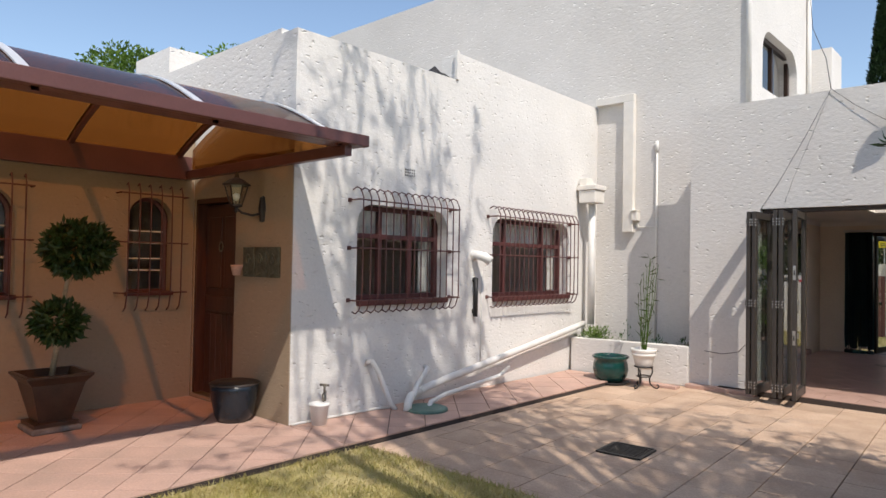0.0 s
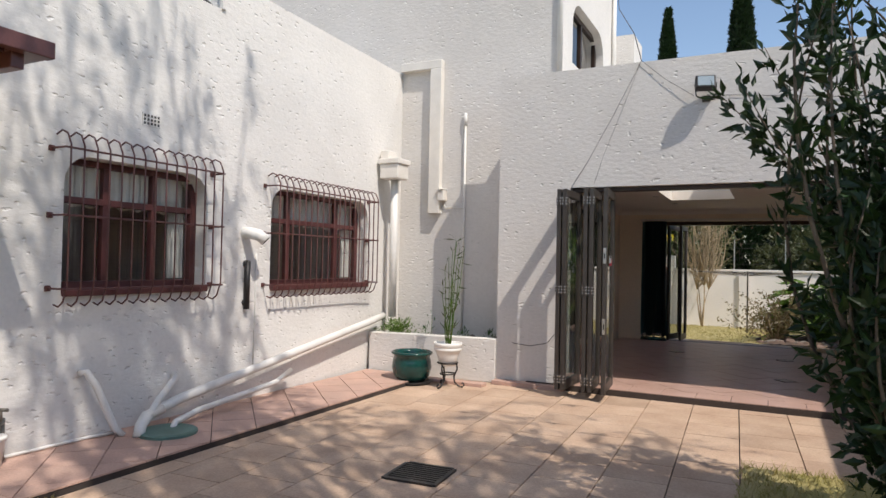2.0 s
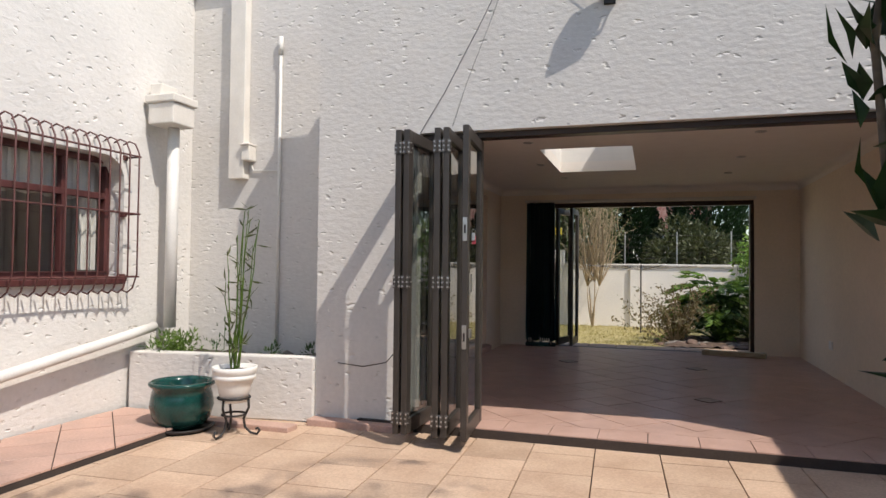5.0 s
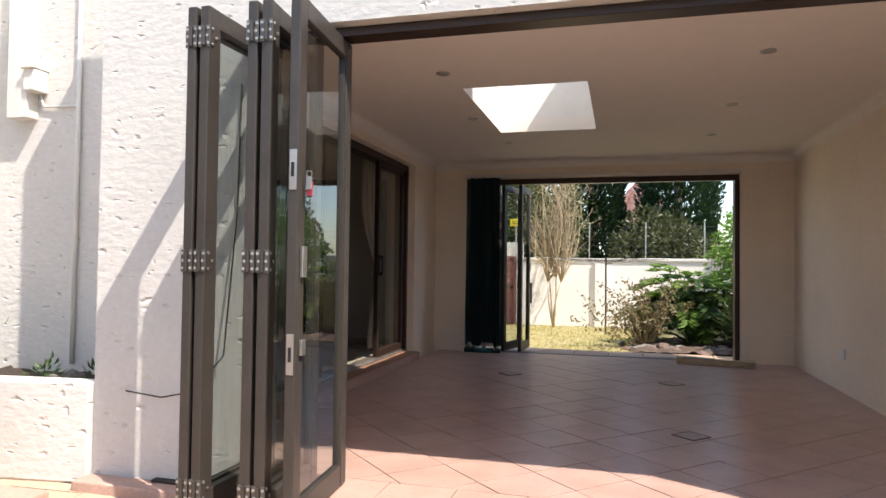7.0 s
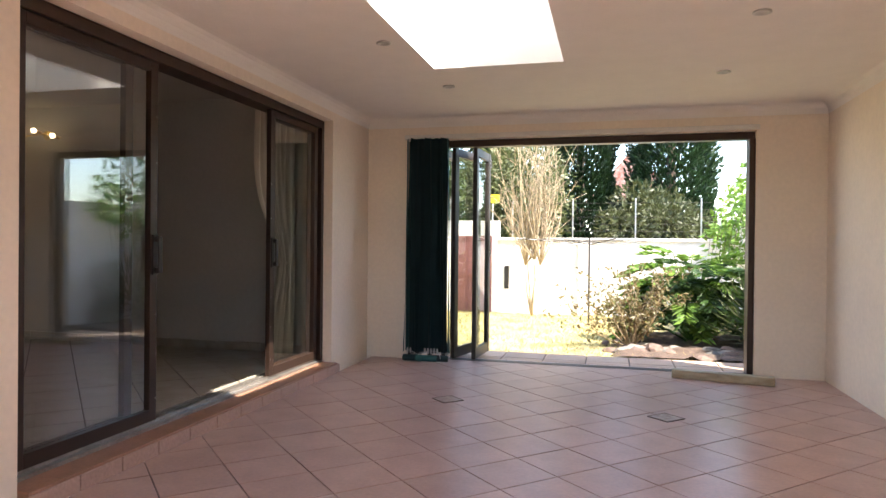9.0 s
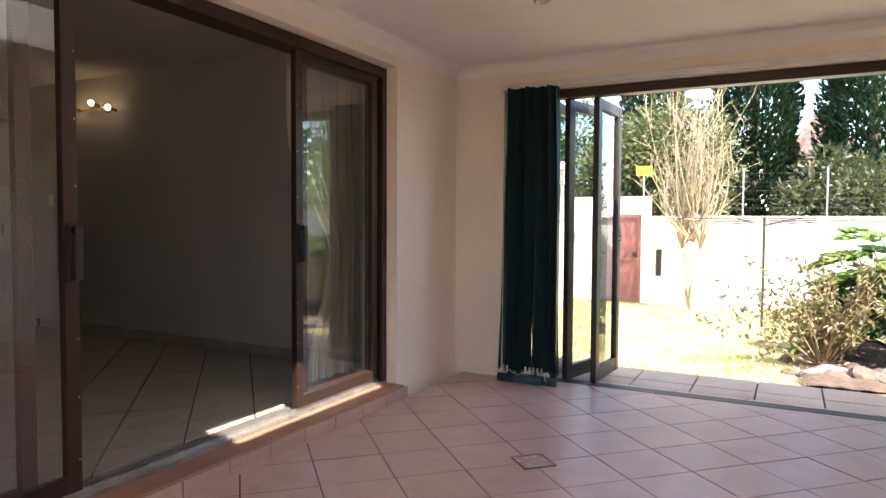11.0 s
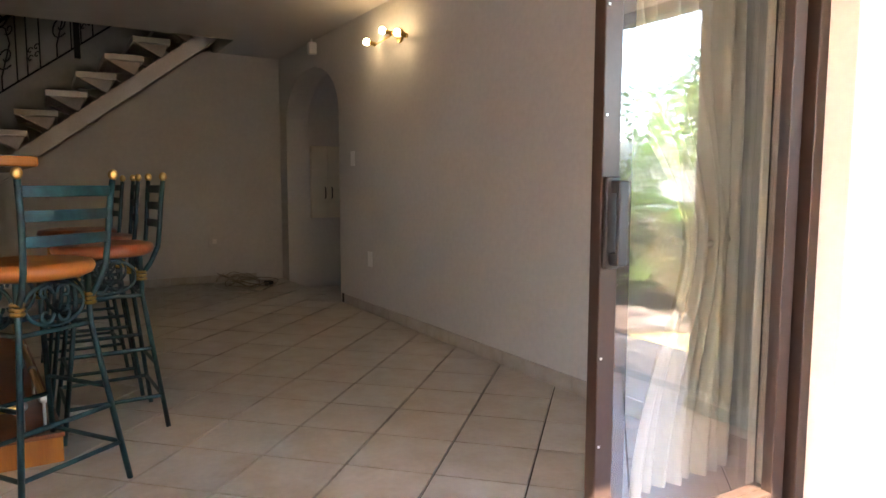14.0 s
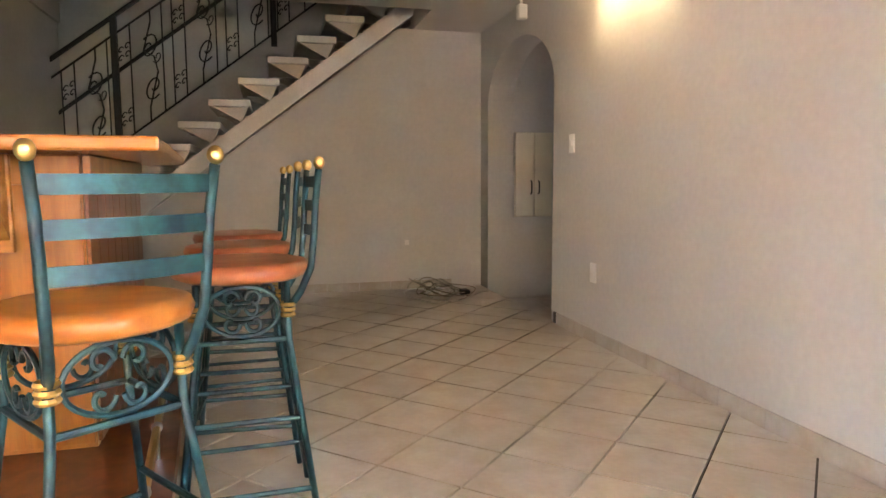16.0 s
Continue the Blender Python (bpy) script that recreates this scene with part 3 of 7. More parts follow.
for nm, b in (("box", (-0.13, 0.13, -0.14, 0.13, -0.06, 0.12)), ("rim", (-0.15, 0.15, -0.16, 0.15, 0.12, 0.19)), ("bracket", (-0.15, -0.03, -0.1, 0.1, 0.19, 0.30))):
    part(nm, box(*b, 0.012), M_TRIM, rh)
run([(-5.28, 9.16, 2.35), (-5.28, 9.16, 0.62)], 0.05, rh, M_PIPE, "downpipe")
dt = empty("wall_trunking", pose(-4.85, 9.40, 3.0), "white painted boxed-in trunking on the tower wall", "trunking")
inv = dt.matrix_world.inverted()
for nm, b in (("upright", (-5.03, -4.87, 9.59, 9.68, 1.95, 3.85)), ("top_run", (-5.48, -4.87, 9.59, 9.68, 3.85, 3.96))):
    bm = box(*b, 0.006)
    bm.transform(inv)
    part(nm, bm, M_TRIM, dt)
ib = empty("isolator_box", pose(-4.84, 9.62, 2.18), "small white electrical isolator on the wall", "switch box")
part("case", box(-0.045, 0.045, -0.05, 0.06, -0.07, 0.07, 0.01), M_TRIM, ib)
part("hood", box(-0.05, 0.05, -0.07, 0.06, 0.07, 0.085, 0.004), M_TRIM, ib)
run([(-4.84, 9.66, 2.10), (-4.81, 9.665, 2.03), (-4.54, 9.665, 2.02)], 0.008, ib, M_PIPE, "wire", seg=6)
cd = empty("conduit", pose(-4.54, 9.66, 1.8), "grey-white conduit up the wall", "conduit")
run([(-4.54, 9.66, 3.22), (-4.54, 9.66, 0.42)], 0.014, cd, M_PIPE)
run([(-4.54, 9.655, 3.24), (-4.54, 9.655, 3.08)], 0.022, cd, M_PIPE, "cap")
tp = empty("garden_tap", pose(-5.28, 4.42, 0.25), "brass garden tap on a short standpipe", "tap")
M_BRASS = mat("brass", (0.75, 0.52, 0.18), 0.28, metal=1.0, var=0.1, bump=0.02)
M_OLDBRASS = mat("dull_tap_metal", (0.30, 0.27, 0.22), 0.45, metal=0.8, var=0.3)
run([(-5.33, 4.50, 0.0), (-5.33, 4.50, 0.27)], 0.014, tp, M_OLDBRASS, "standpipe")
run([(-5.33, 4.50, 0.24), (-5.27, 4.44, 0.25), (-5.25, 4.42, 0.20)], 0.015, tp, M_OLDBRASS, "spout")
run([(-5.30, 4.47, 0.25), (-5.30, 4.47, 0.33)], 0.01, tp, M_OLDBRASS, "stem")
run([(-5.34, 4.45, 0.33), (-5.26, 4.49, 0.33)], 0.012, tp, M_OLDBRASS, "handle")
bk = empty("bucket", pose(-5.25, 4.38, 0.0), "small white plastic bucket under the tap", "bucket")
part("tub", lathe([(0.0, 0.004), (0.065, 0.0), (0.085, 0.18), (0.09, 0.185), (0.082, 0.18), (0.062, 0.012), (0.0, 0.012)], 20), M_WHITEPAINT, bk, smooth=True)
part("rim", lathe([(0.086, 0.168), (0.094, 0.17), (0.094, 0.188), (0.086, 0.19)], 20), M_WHITEPAINT, bk, smooth=True)
hs = empty("hose_pipe", pose(-5.3, 4.9, 0.0), "thin white pipe lying along the wall foot", "pipe")
run([(-5.36, 4.16, 0.012), (-5.35, 4.6, 0.014), (-5.33, 5.1, 0.016), (-5.28, 5.26, 0.016)], 0.012, hs, M_PIPE, seg=6)
rf = empty("roof_tarpaulin", pose(-5.52, 6.12, 3.53), "crumpled black plastic sheet on the parapet", "sheet")
bm = bmesh.new()
grid = [[bm.verts.new((-0.10 + 0.05 * i, -0.16 + 0.06 * j, max(0.0, 0.11 * math.sin((i + 0.6) * 0.75) * math.sin((j + 0.5) * 0.55) + 0.03 * math.sin(i * 2.3 + j * 1.9) * (0 < i < 4) * (0 < j < 5)))) for j in range(6)] for i in range(5)]
for i in range(4):
    for j in range(5):
        bm.faces.new((grid[i][j], grid[i + 1][j], grid[i + 1][j + 1], grid[i][j + 1]))
part("sheet", bm, M_BLACK, rf)

# floodlight and cables on the sunroom wall
fl = empty("floodlight", pose(-1.60, 9.06, 3.12), "small black floodlight on a bracket", "floodlight")
fl_m = pose(0, -0.13, 0.02, -18, 0, 12)
bm = box(-0.095, 0.095, -0.035, 0.05, -0.07, 0.07, 0.012)
bm.transform(fl_m)
part("housing", bm, M_BLACK, fl)
bm = box(-0.075, 0.075, -0.042, -0.036, -0.052, 0.052, 0.003)
bm.transform(fl_m)
part("lens", bm, mat("floodlight_glass", (0.30, 0.36, 0.40), 0.12, var=0.1, bump=0), fl, "pale reflective glass")
for sx in (-0.1, 0.1):
    part("bracket", tube([(sx, -0.12, 0.02), (sx * 0.9, -0.08, -0.09), (sx * 0.3, -0.02, -0.11)], 0.007, 6), M_BLACK, fl)
part("base", box(-0.04, 0.04, -0.03, 0.0, -0.14, -0.08, 0.005), M_BLACK, fl)
wc = empty("wall_cable", pose(-2.2, 9.05, 3.0), "thin dark cables slung over the wall", "cable")
run([(-2.24, 9.045, 3.47), (-2.5, 9.03, 2.95), (-2.78, 9.04, 2.45), (-2.97, 9.05, 2.16)], 0.0025, wc, M_BLACK, "cable", seg=5)
run([(-2.24, 9.045, 3.47), (-2.42, 9.05, 3.0), (-2.62, 9.055, 2.5), (-2.72, 9.055, 2.2)], 0.0014, wc, M_BLACK, "cable", seg=5)
run([(-2.24, 9.045, 3.47), (-2.0, 9.04, 3.25), (-1.72, 9.03, 3.05)], 0.0025, wc, M_BLACK, "cable", seg=5)
run([(-1.6, 9.05, 3.05), (-1.3, 9.05, 3.02), (-0.4, 9.05, 2.92), (0.6, 9.05, 2.9)], 0.0025, wc, M_BLACK, "cable", seg=5)
run([(-2.24, 9.045, 3.47), (-2.5, 10.0, 4.1), (-3.0, 11.5, 5.0), (-3.3, 12.6, 5.9)], 0.005, wc, M_BLACK, "cable", seg=5)
hk = empty("cable_loop", pose(-3.4, 9.04, 0.45), "thin black cable sagging to the folding door", "cable")
run([(-3.62, 9.05, 0.42), (-3.4, 9.03, 0.405), (-3.2, 9.0, 0.45), (-3.06, 9.02, 0.62), (-3.02, 9.05, 1.3), (-3.01, 9.05, 1.9)], 0.004, hk, M_BLACK, "cable", seg=5)

# upstairs window
tw = tagged(empty("window_3", pose(-3.48, 11.2, 3.95), "brown upstairs window in a rounded opening", "window"), kind="structure")
inv = tw.matrix_world.inverted()
for nm, b, m in (("window_frame", (-3.52, -3.46, 10.36, 10.44, 3.97, 4.78), M_BROWN), ("window_frame", (-3.52, -3.46, 11.96, 12.04, 3.97, 4.78), M_BROWN), ("mullion", (-3.52, -3.46, 11.15, 11.22, 3.97, 4.78), M_BROWN), ("window_frame", (-3.52, -3.46, 10.44, 11.96, 3.96, 4.02), M_BROWN), ("window_frame", (-3.52, -3.46, 10.44, 11.96, 4.72, 4.79), M_BROWN)):
    bm = box(*b, 0.004)
    bm.transform(inv)
    part(nm, bm, m, tw)
for a, b in ((10.44, 11.15), (11.22, 11.96)):
    bm = sheet(-3.492, -3.487, a, b, 4.02, 4.72)
    bm.transform(inv)
    part("pane", bm, M_GLASS, tw).visible_shadow = False
bm = tube([inv @ Vector(p) for p in ((-3.36, 11.3, 3.98), (-3.15, 11.35, 4.02), (-3.15, 12.2, 4.05), (-3.36, 12.25, 4.0))], 0.012, 6)
part("opening_stay", bm, M_PIPE, tw)
td = empty("downpipe", pose(-3.30, 9.62, 4.9), "white painted downpipe on the tower", "pipe")
run([(-3.31, 9.66, 6.35), (-3.31, 9.66, 3.46)], 0.035, td)
run([(-3.31, 12.6, 6.35), (-3.31, 12.6, 3.3)], 0.035, td)

# ---- planter, pots ----
pl = empty("planter", pose(-4.6, 8.95, 0.0), "low rough white rendered planter filled with soil", "planter")
bm = bmesh.new()
poly = [(-5.40, 8.83), (-3.82, 9.03), (-3.82, 9.15), (-5.40, 8.95)]
lo = [bm.verts.new((x + 4.6, y - 8.95, -0.05)) for x, y in poly]
hi = [bm.verts.new((x + 4.6, y - 8.95, 0.45)) for x, y in poly]
bm.faces.new(lo[::-1]), bm.faces.new(hi)
for i in range(4):
    bm.faces.new((lo[i], lo[(i + 1) % 4], hi[(i + 1) % 4], hi[i]))
bevel(bm, 0.012)
part("front_wall", bm, M_GREY, pl)
bm = bmesh.new()
nx, ny = 22, 8
g = [[bm.verts.new((-5.4 + 1.62 * i / nx + 4.6, 8.90 + (0.20 * i / nx * (1 - j / ny)) + 0.78 * j / ny - 8.95, 0.36 + 0.05 * noise.noise((i * 0.9, j * 0.9, 0)))) for j in range(ny + 1)] for i in range(nx + 1)]
for i in range(nx):
    for j in range(ny):
        bm.faces.new((g[i][j], g[i + 1][j], g[i + 1][j + 1], g[i][j + 1]))
part("soil", bm, M_SOIL, pl, "dark dry soil with litter", smooth=True)
# grey lowered so the stones in the back bed look shaded
M_ROCK = mat("grey_rock", (0.20, 0.175, 0.15), 0.9, var=0.3, scale=12, bump=0.6, bump_scale=25, rand=0.25)


def rock(name, x, y, z, r, seed, material=None, label="rough grey-brown stone in the bed", group="bed stones"):
    rnd = random.Random(seed)
    bm = bmesh.new()
    bmesh.ops.create_icosphere(bm, subdivisions=2, radius=1)
    o = Vector((rnd.random() * 50, rnd.random() * 50, 0))
    sc = (r * rnd.uniform(0.8, 1.3), r * rnd.uniform(0.7, 1.1), r * rnd.uniform(0.45, 0.7))
    for v in bm.verts:
        k = 1 + 0.35 * noise.noise(v.co * 1.3 + o)
        v.co = Vector((v.co.x * sc[0] * k, v.co.y * sc[1] * k, v.co.z * sc[2] * k))
    ob = mesh_ob(name, bm, material or M_ROCK)
    ob.matrix_world = pose(x, y, z + sc[2] * 0.6, 0, 0, rnd.uniform(0, 360))
    return tagged(ob, label, "stone", group)


for k in range(7):
    rock("stone", -4.45 + 0.095 * k, 9.26 + 0.06 * (k % 3), 0.36, 0.055 + 0.012 * (k % 3), k, None, "dark flat stone on the planter soil", "planter stones")

M_TEAL = mat("teal_glaze", (0.004, 0.034, 0.031), 0.14, var=0.4, scale=8, second=(0.01, 0.06, 0.052), bump=0.04)
gp = empty("glazed_pot", pose(-4.62, 8.52, -0.05), "squat dark teal glazed ceramic pot on a saucer", "pot")
part("pot", lathe([(0.0, 0.03), (0.15, 0.03), (0.20, 0.09), (0.225, 0.18), (0.215, 0.26), (0.20, 0.31), (0.23, 0.33), (0.235, 0.35), (0.215, 0.36), (0.195, 0.33), (0.20, 0.25), (0.19, 0.2), (0.0, 0.2)], 32), M_TEAL, gp, smooth=True)
part("saucer", lathe([(0.0, 0.0), (0.20, 0.0), (0.235, 0.03), (0.225, 0.035), (0.19, 0.015), (0.0, 0.015)], 32), M_BLACK, gp, "dark saucer", smooth=True)
ps = empty("plant_stand", pose(-4.16, 8.50, -0.05), "black wrought-iron plant stand with scrolled feet", "plant stand")
for k in range(3):
    a = radians(20 + 120 * k)
    c, s_ = math.cos(a), math.sin(a)
    pts = [(0.10 * c, 0.10 * s_, 0.27), (0.105 * c, 0.105 * s_, 0.2), (0.07 * c, 0.07 * s_, 0.12), (0.08 * c, 0.08 * s_, 0.06), (0.12 * c, 0.12 * s_, 0.02), (0.165 * c, 0.165 * s_, 0.01), (0.185 * c, 0.185 * s_, 0.035), (0.17 * c, 0.17 * s_, 0.055), (0.155 * c, 0.155 * s_, 0.045)]
    part("leg", tube(pts, 0.009, 6), M_BLACK, ps, smooth=True)
for z, r in ((0.27, 0.11), (0.15, 0.08)):
    part("ring", tube([(r * math.cos(2 * math.pi * k / 24), r * math.sin(2 * math.pi * k / 24), z) for k in range(24)], 0.008, 6, closed=True), M_BLACK, ps, smooth=True)
wpot = empty("plant_pot", pose(-4.16, 8.50, 0.19), "white ribbed pot on the iron stand", "pot")
part("pot", lathe([(0.0, 0.0), (0.09, 0.0), (0.115, 0.1), (0.135, 0.16), (0.15, 0.165), (0.15, 0.19), (0.142, 0.195), (0.148, 0.2), (0.155, 0.225), (0.158, 0.25), (0.145, 0.25), (0.135, 0.2), (0.0, 0.2)], 30), M_WHITEPAINT, wpot, smooth=True)
part("soil", lathe([(0.0, 0.222), (0.138, 0.218)], 20), M_SOIL, wpot)
dr = empty("drain_grate", pose(-2.99, 5.74, -0.048, 0, 0, 4), "square dark iron drain grate set in the paving", "drain")
for k in range(9):
    part("bar", box(-0.16, 0.16, -0.16 + 0.036 * k, -0.142 + 0.036 * k, 0.0, 0.012), M_BLACK, dr)
part("frame", boxes((-0.185, -0.16, -0.18, 0.165, 0.0, 0.014), (0.16, 0.185, -0.18, 0.165, 0.0, 0.014), (-0.16, 0.16, -0.185, -0.162, 0.0, 0.014), (-0.16, 0.16, 0.162, 0.185, 0.0, 0.014)), M_BLACK, dr)

# ---- porch ----
M_DOOR = wood("dark_door_wood", (0.05, 0.018, 0.012), (0.085, 0.03, 0.018), 0.35, (10, 10, 1))
fd = tagged(empty("door_1", pose(-6.755, 4.265, 0.03), "dark reddish-brown wooden front door with carved panels, closed", "door"), kind="structure")
part("leaf", box(-0.33, 0.33, 0.0, 0.045, 0.01, 1.99, 0.004), M_DOOR, fd)
for k in range(6):
    part("board", box(-0.29 + 0.098 * k, -0.20 + 0.098 * k, -0.014, 0.0, 0.12, 0.85, 0.006), M_DOOR, fd)
part("mid_rail", box(-0.31, 0.31, -0.018, 0.0, 0.88, 1.04, 0.008), M_DOOR, fd)
part("panel", box(-0.27, -0.03, -0.016, 0.0, 1.12, 1.86, 0.012), M_DOOR, fd)
part("panel", box(0.03, 0.27, -0.016, 0.0, 1.12, 1.86, 0.012), M_DOOR, fd)
part("knocker", tube([(0.03 * math.cos(2 * math.pi * k / 14), -0.035, 1.55 + 0.05 * math.sin(2 * math.pi * k / 14)) for k in range(14)], 0.008, 6, closed=True), M_OLDBRASS, fd)
part("door_frame", boxes((-0.37, -0.33, -0.1, 0.08, 0.0, 2.05), (0.33, 0.37, -0.1, 0.08, 0.0, 2.05), (-0.33, 0.33, -0.1, 0.08, 2.0, 2.05)), M_DOOR, fd)
part("threshold", box(-0.37, 0.37, -0.12, -0.0, -0.02, 0.015, 0.005), M_STEEL, fd, "metal threshold")
for ob in fd.children:
    ob.data.transform(Matrix.Diagonal((1.12, 1.0, 1.0, 1.0)))


def arched_window(name, y0, y1, z0, z1):
    w = tagged(empty(name, pose(-7.33, (y0 + y1) / 2, z0), "small arched window with a maroon frame and white glazing bars", "window"), kind="structure")
    hw, h = (y1 - y0) / 2, z1 - z0
    ys = [(hw * math.cos(radians(a)), h - hw + hw * math.sin(radians(a))) for a in range(0, 181, 15)]
    path = [(0.0, hw - 0.02, 0.02), *[(0.0, p[0] * 0.92, p[1] - 0.012) for p in ys], (0.0, -hw + 0.02, 0.02)]
    part("window_frame", tube(path, 0.03, 6, closed=True), M_MAROON, w)
    pane = bmesh.new()
    pane.faces.new([pane.verts.new((-0.01, p[1], p[2])) for p in path])
    part("pane", pane, M_GLASS, w).visible_shadow = False
    for z in (0.22, 0.34, 0.5, 0.62):
        part("glazing_bar", box(-0.006, 0.006, -hw + 0.03, hw - 0.03, z, z + 0.012), M_WHITEPAINT, w, "white glazing bar")
    part("window_sill", box(-0.06, 0.16, -hw - 0.02, hw + 0.02, -0.03, 0.015, 0.008), M_MAROON, w)
    g = empty("window_grille", pose(-7.2, (y0 + y1) / 2, (z0 + z1) / 2), "maroon iron bars with hooked ends over an arched window", "burglar bars", "porch grilles")
    for k in range(6):
        y = -0.27 + 0.108 * k
        part("bar", tube([(0.06, y, 0.58), (0.10, y, 0.60), (0.13, y, 0.52), (0.13, y, -0.50), (0.10, y, -0.62), (0.05, y, -0.66)], 0.007, 6), M_IRON, g, smooth=True)
    for z in (0.5, 0.02, -0.48):
        part("cross_bar", tube([(0.0, -0.34, z), (0.12, -0.34, z), (0.12, 0.34, z), (0.0, 0.34, z)], 0.008, 6), M_IRON, g)


arched_window("window_4", *AW)
arched_window("window_5", *AW2)

# canopy
cp = empty("canopy", pose(-5.8, 1.0, 2.4), "barrel-vaulted smoked polycarbonate canopy on a maroon steel frame", "canopy")
inv = cp.matrix_world.inverted()
M_POLY = mat("bronze_polycarbonate", (0.05, 0.03, 0.025), 0.12, var=0.1, bump=0)
n_, l_ = M_POLY.node_tree.nodes, M_POLY.node_tree.links
trn, trl, mx_, bs = n_.new("ShaderNodeBsdfTransparent"), n_.new("ShaderNodeBsdfTranslucent"), n_.new("ShaderNodeMixShader"), n_["Principled BSDF"]
bs.inputs["Specular IOR Level"].default_value = 0.9
trn.inputs["Color"].default_value = (0.58, 0.23, 0.055, 1)
mx_.inputs[0].default_value = 0.40
mt_ = n_.new("ShaderNodeMixShader")
mt_.inputs[0].default_value = 0.06
trl.inputs["Color"].default_value = (0.80, 0.32, 0.05, 1)
l_.new(bs.outputs[0], mt_.inputs[1])
l_.new(trl.outputs[0], mt_.inputs[2])
l_.new(mt_.outputs[0], mx_.inputs[1])
l_.new(trn.outputs[0], mx_.inputs[2])
l_.new(mx_.outputs[0], n_["Material Output"].inputs["Surface"])
CX0, CX1, CY0, CY1 = -7.17, -4.47, -3.0, 4.05


def vault(u, lift=0.0):
    """Cross-section of the vault from the wall (0) to the outer beam (1)."""
    return CX0 + (CX1 - CX0) * u, 2.46 + 0.50 * math.sin(math.pi * (0.08 + 0.92 * u)) + lift


M_CANF = mat("maroon_steel", (0.125, 0.05, 0.045), 0.4, var=0.15, bump=0.05)
M_RIB = mat("white_rib", (0.7, 0.7, 0.7), 0.35, metal=0.3, var=0.06, bump=0)
YS = [-3.0, -1.5, -0.2, 1.0, 1.86, 2.9, 3.93]
for a, b in zip(YS, YS[1:]):
    bm = bmesh.new()
    rows = [[bm.verts.new(inv @ Vector((vault(u / 18)[0], y, vault(u / 18)[1]))) for y in (a, b)] for u in range(19)]
    for p, q in zip(rows, rows[1:]):
        bm.faces.new((p[0], q[0], q[1], p[1]))
    part("panel", bm, M_POLY, cp, "bronze polycarbonate sheet", smooth=True)
for y in YS:
    bm = bmesh.new()
    for lift, hw, th, which in ((0.006, 0.03, 0.012, 0),):
        rows = []
        for u in range(19):
            x, z = vault(u / 18)
            rows.append([bm.verts.new(inv @ Vector(p)) for p in ((x, y - hw, z + lift), (x, y + hw, z + lift), (x, y + hw, z + lift + th), (x, y - hw, z + lift + th))])
        for p, q in zip(rows, rows[1:]):
            for k in range(4):
                bm.faces.new((p[k], p[(k + 1) % 4], q[(k + 1) % 4], q[k]))
    part("cap_strip", bm, M_RIB, cp, "white capping strip")
    bm = bmesh.new()
    rows = []
    for u in range(19):
        x, z = vault(u / 18)
        rows.append([bm.verts.new(inv @ Vector(p)) for p in ((x, y - 0.02, z - 0.045), (x, y + 0.02, z - 0.045), (x, y + 0.02, z - 0.004), (x, y - 0.02, z - 0.004))])
    for p, q in zip(rows, rows[1:]):
        for k in range(4):
            bm.faces.new((p[k], p[(k + 1) % 4], q[(k + 1) % 4], q[k]))
    part("rib", bm, M_CANF, cp)
for nm, b in (("front_beam", (-4.50, -4.43, -3.0, 4.19, 2.44, 2.53)), ("gutter", (-4.66, -4.50, -3.0, 4.06, 2.44, 2.455)), ("wall_plate", (-7.195, -7.10, -3.0, 4.07, 2.36, 2.60)), ("end_beam", (-7.10, -4.50, 4.0, 4.07, 2.36, 2.45))):
    bm = box(*b, 0.006)
    bm.transform(inv)
    part(nm, bm, M_CANF, cp)
bm = boxes((-5.40, -4.50, 4.07, 4.19, 2.445, 2.47), w=0.004)
bm.transform(inv)
part("end_flange", bm, M_CANF, cp)
bm = bmesh.new()
rows = [[bm.verts.new(inv @ Vector((vault(u / 18)[0], 4.03, z))) for z in (2.44, vault(u / 18)[1])] for u in range(1, 19)]
for p, q in zip(rows, rows[1:]):
    bm.faces.new((p[0], q[0], q[1], p[1]))
part("end_panel", bm, M_POLY, cp, "bronze polycarbonate end sheet")
cp.matrix_world = pose(-5.8, 1.0, 2.315)
# lantern, plaque, pots
ln = empty("wall_lantern", pose(-5.87, 4.153, 1.93), "black cast-iron coach lantern with glass panes", "lantern")
part("back_plate", lathe([(0.0, -0.13), (0.03, -0.12), (0.045, 0.0), (0.03, 0.1), (0.0, 0.12)], 12), M_BLACK, ln)
part("arm", tube([(0.0, -0.02, -0.05), (-0.02, -0.1, -0.07), (-0.04, -0.2, -0.05), (-0.05, -0.25, -0.01)], 0.012, 8), M_BLACK, ln, smooth=True)
part("glass", lathe([(0.05, 0.0), (0.10, 0.17)], 6, (-0.05, -0.25, 0.02)), M_GLASS, ln)
part("cap", lathe([(0.12, 0.0), (0.125, 0.015), (0.06, 0.06), (0.02, 0.075), (0.015, 0.11), (0.0, 0.13)], 6, (-0.05, -0.25, 0.19)), M_BLACK, ln)
part("base", lathe([(0.0, -0.06), (0.025, -0.04), (0.02, -0.01), (0.055, 0.0), (0.055, 0.02)], 6, (-0.05, -0.25, 0.0)), M_BLACK, ln)
for k in range(6):
    a = 2 * math.pi * k / 6
    part("glazing_bar", tube([(-0.05 + 0.052 * math.cos(a), -0.25 + 0.052 * math.sin(a), 0.02), (-0.05 + 0.102 * math.cos(a), -0.25 + 0.102 * math.sin(a), 0.19)], 0.006, 5), M_BLACK, ln)
part("bulb", sphere(0.035, (-0.05, -0.25, 0.09)), M_WHITEPAINT, ln, "white bulb, unlit", smooth=True)
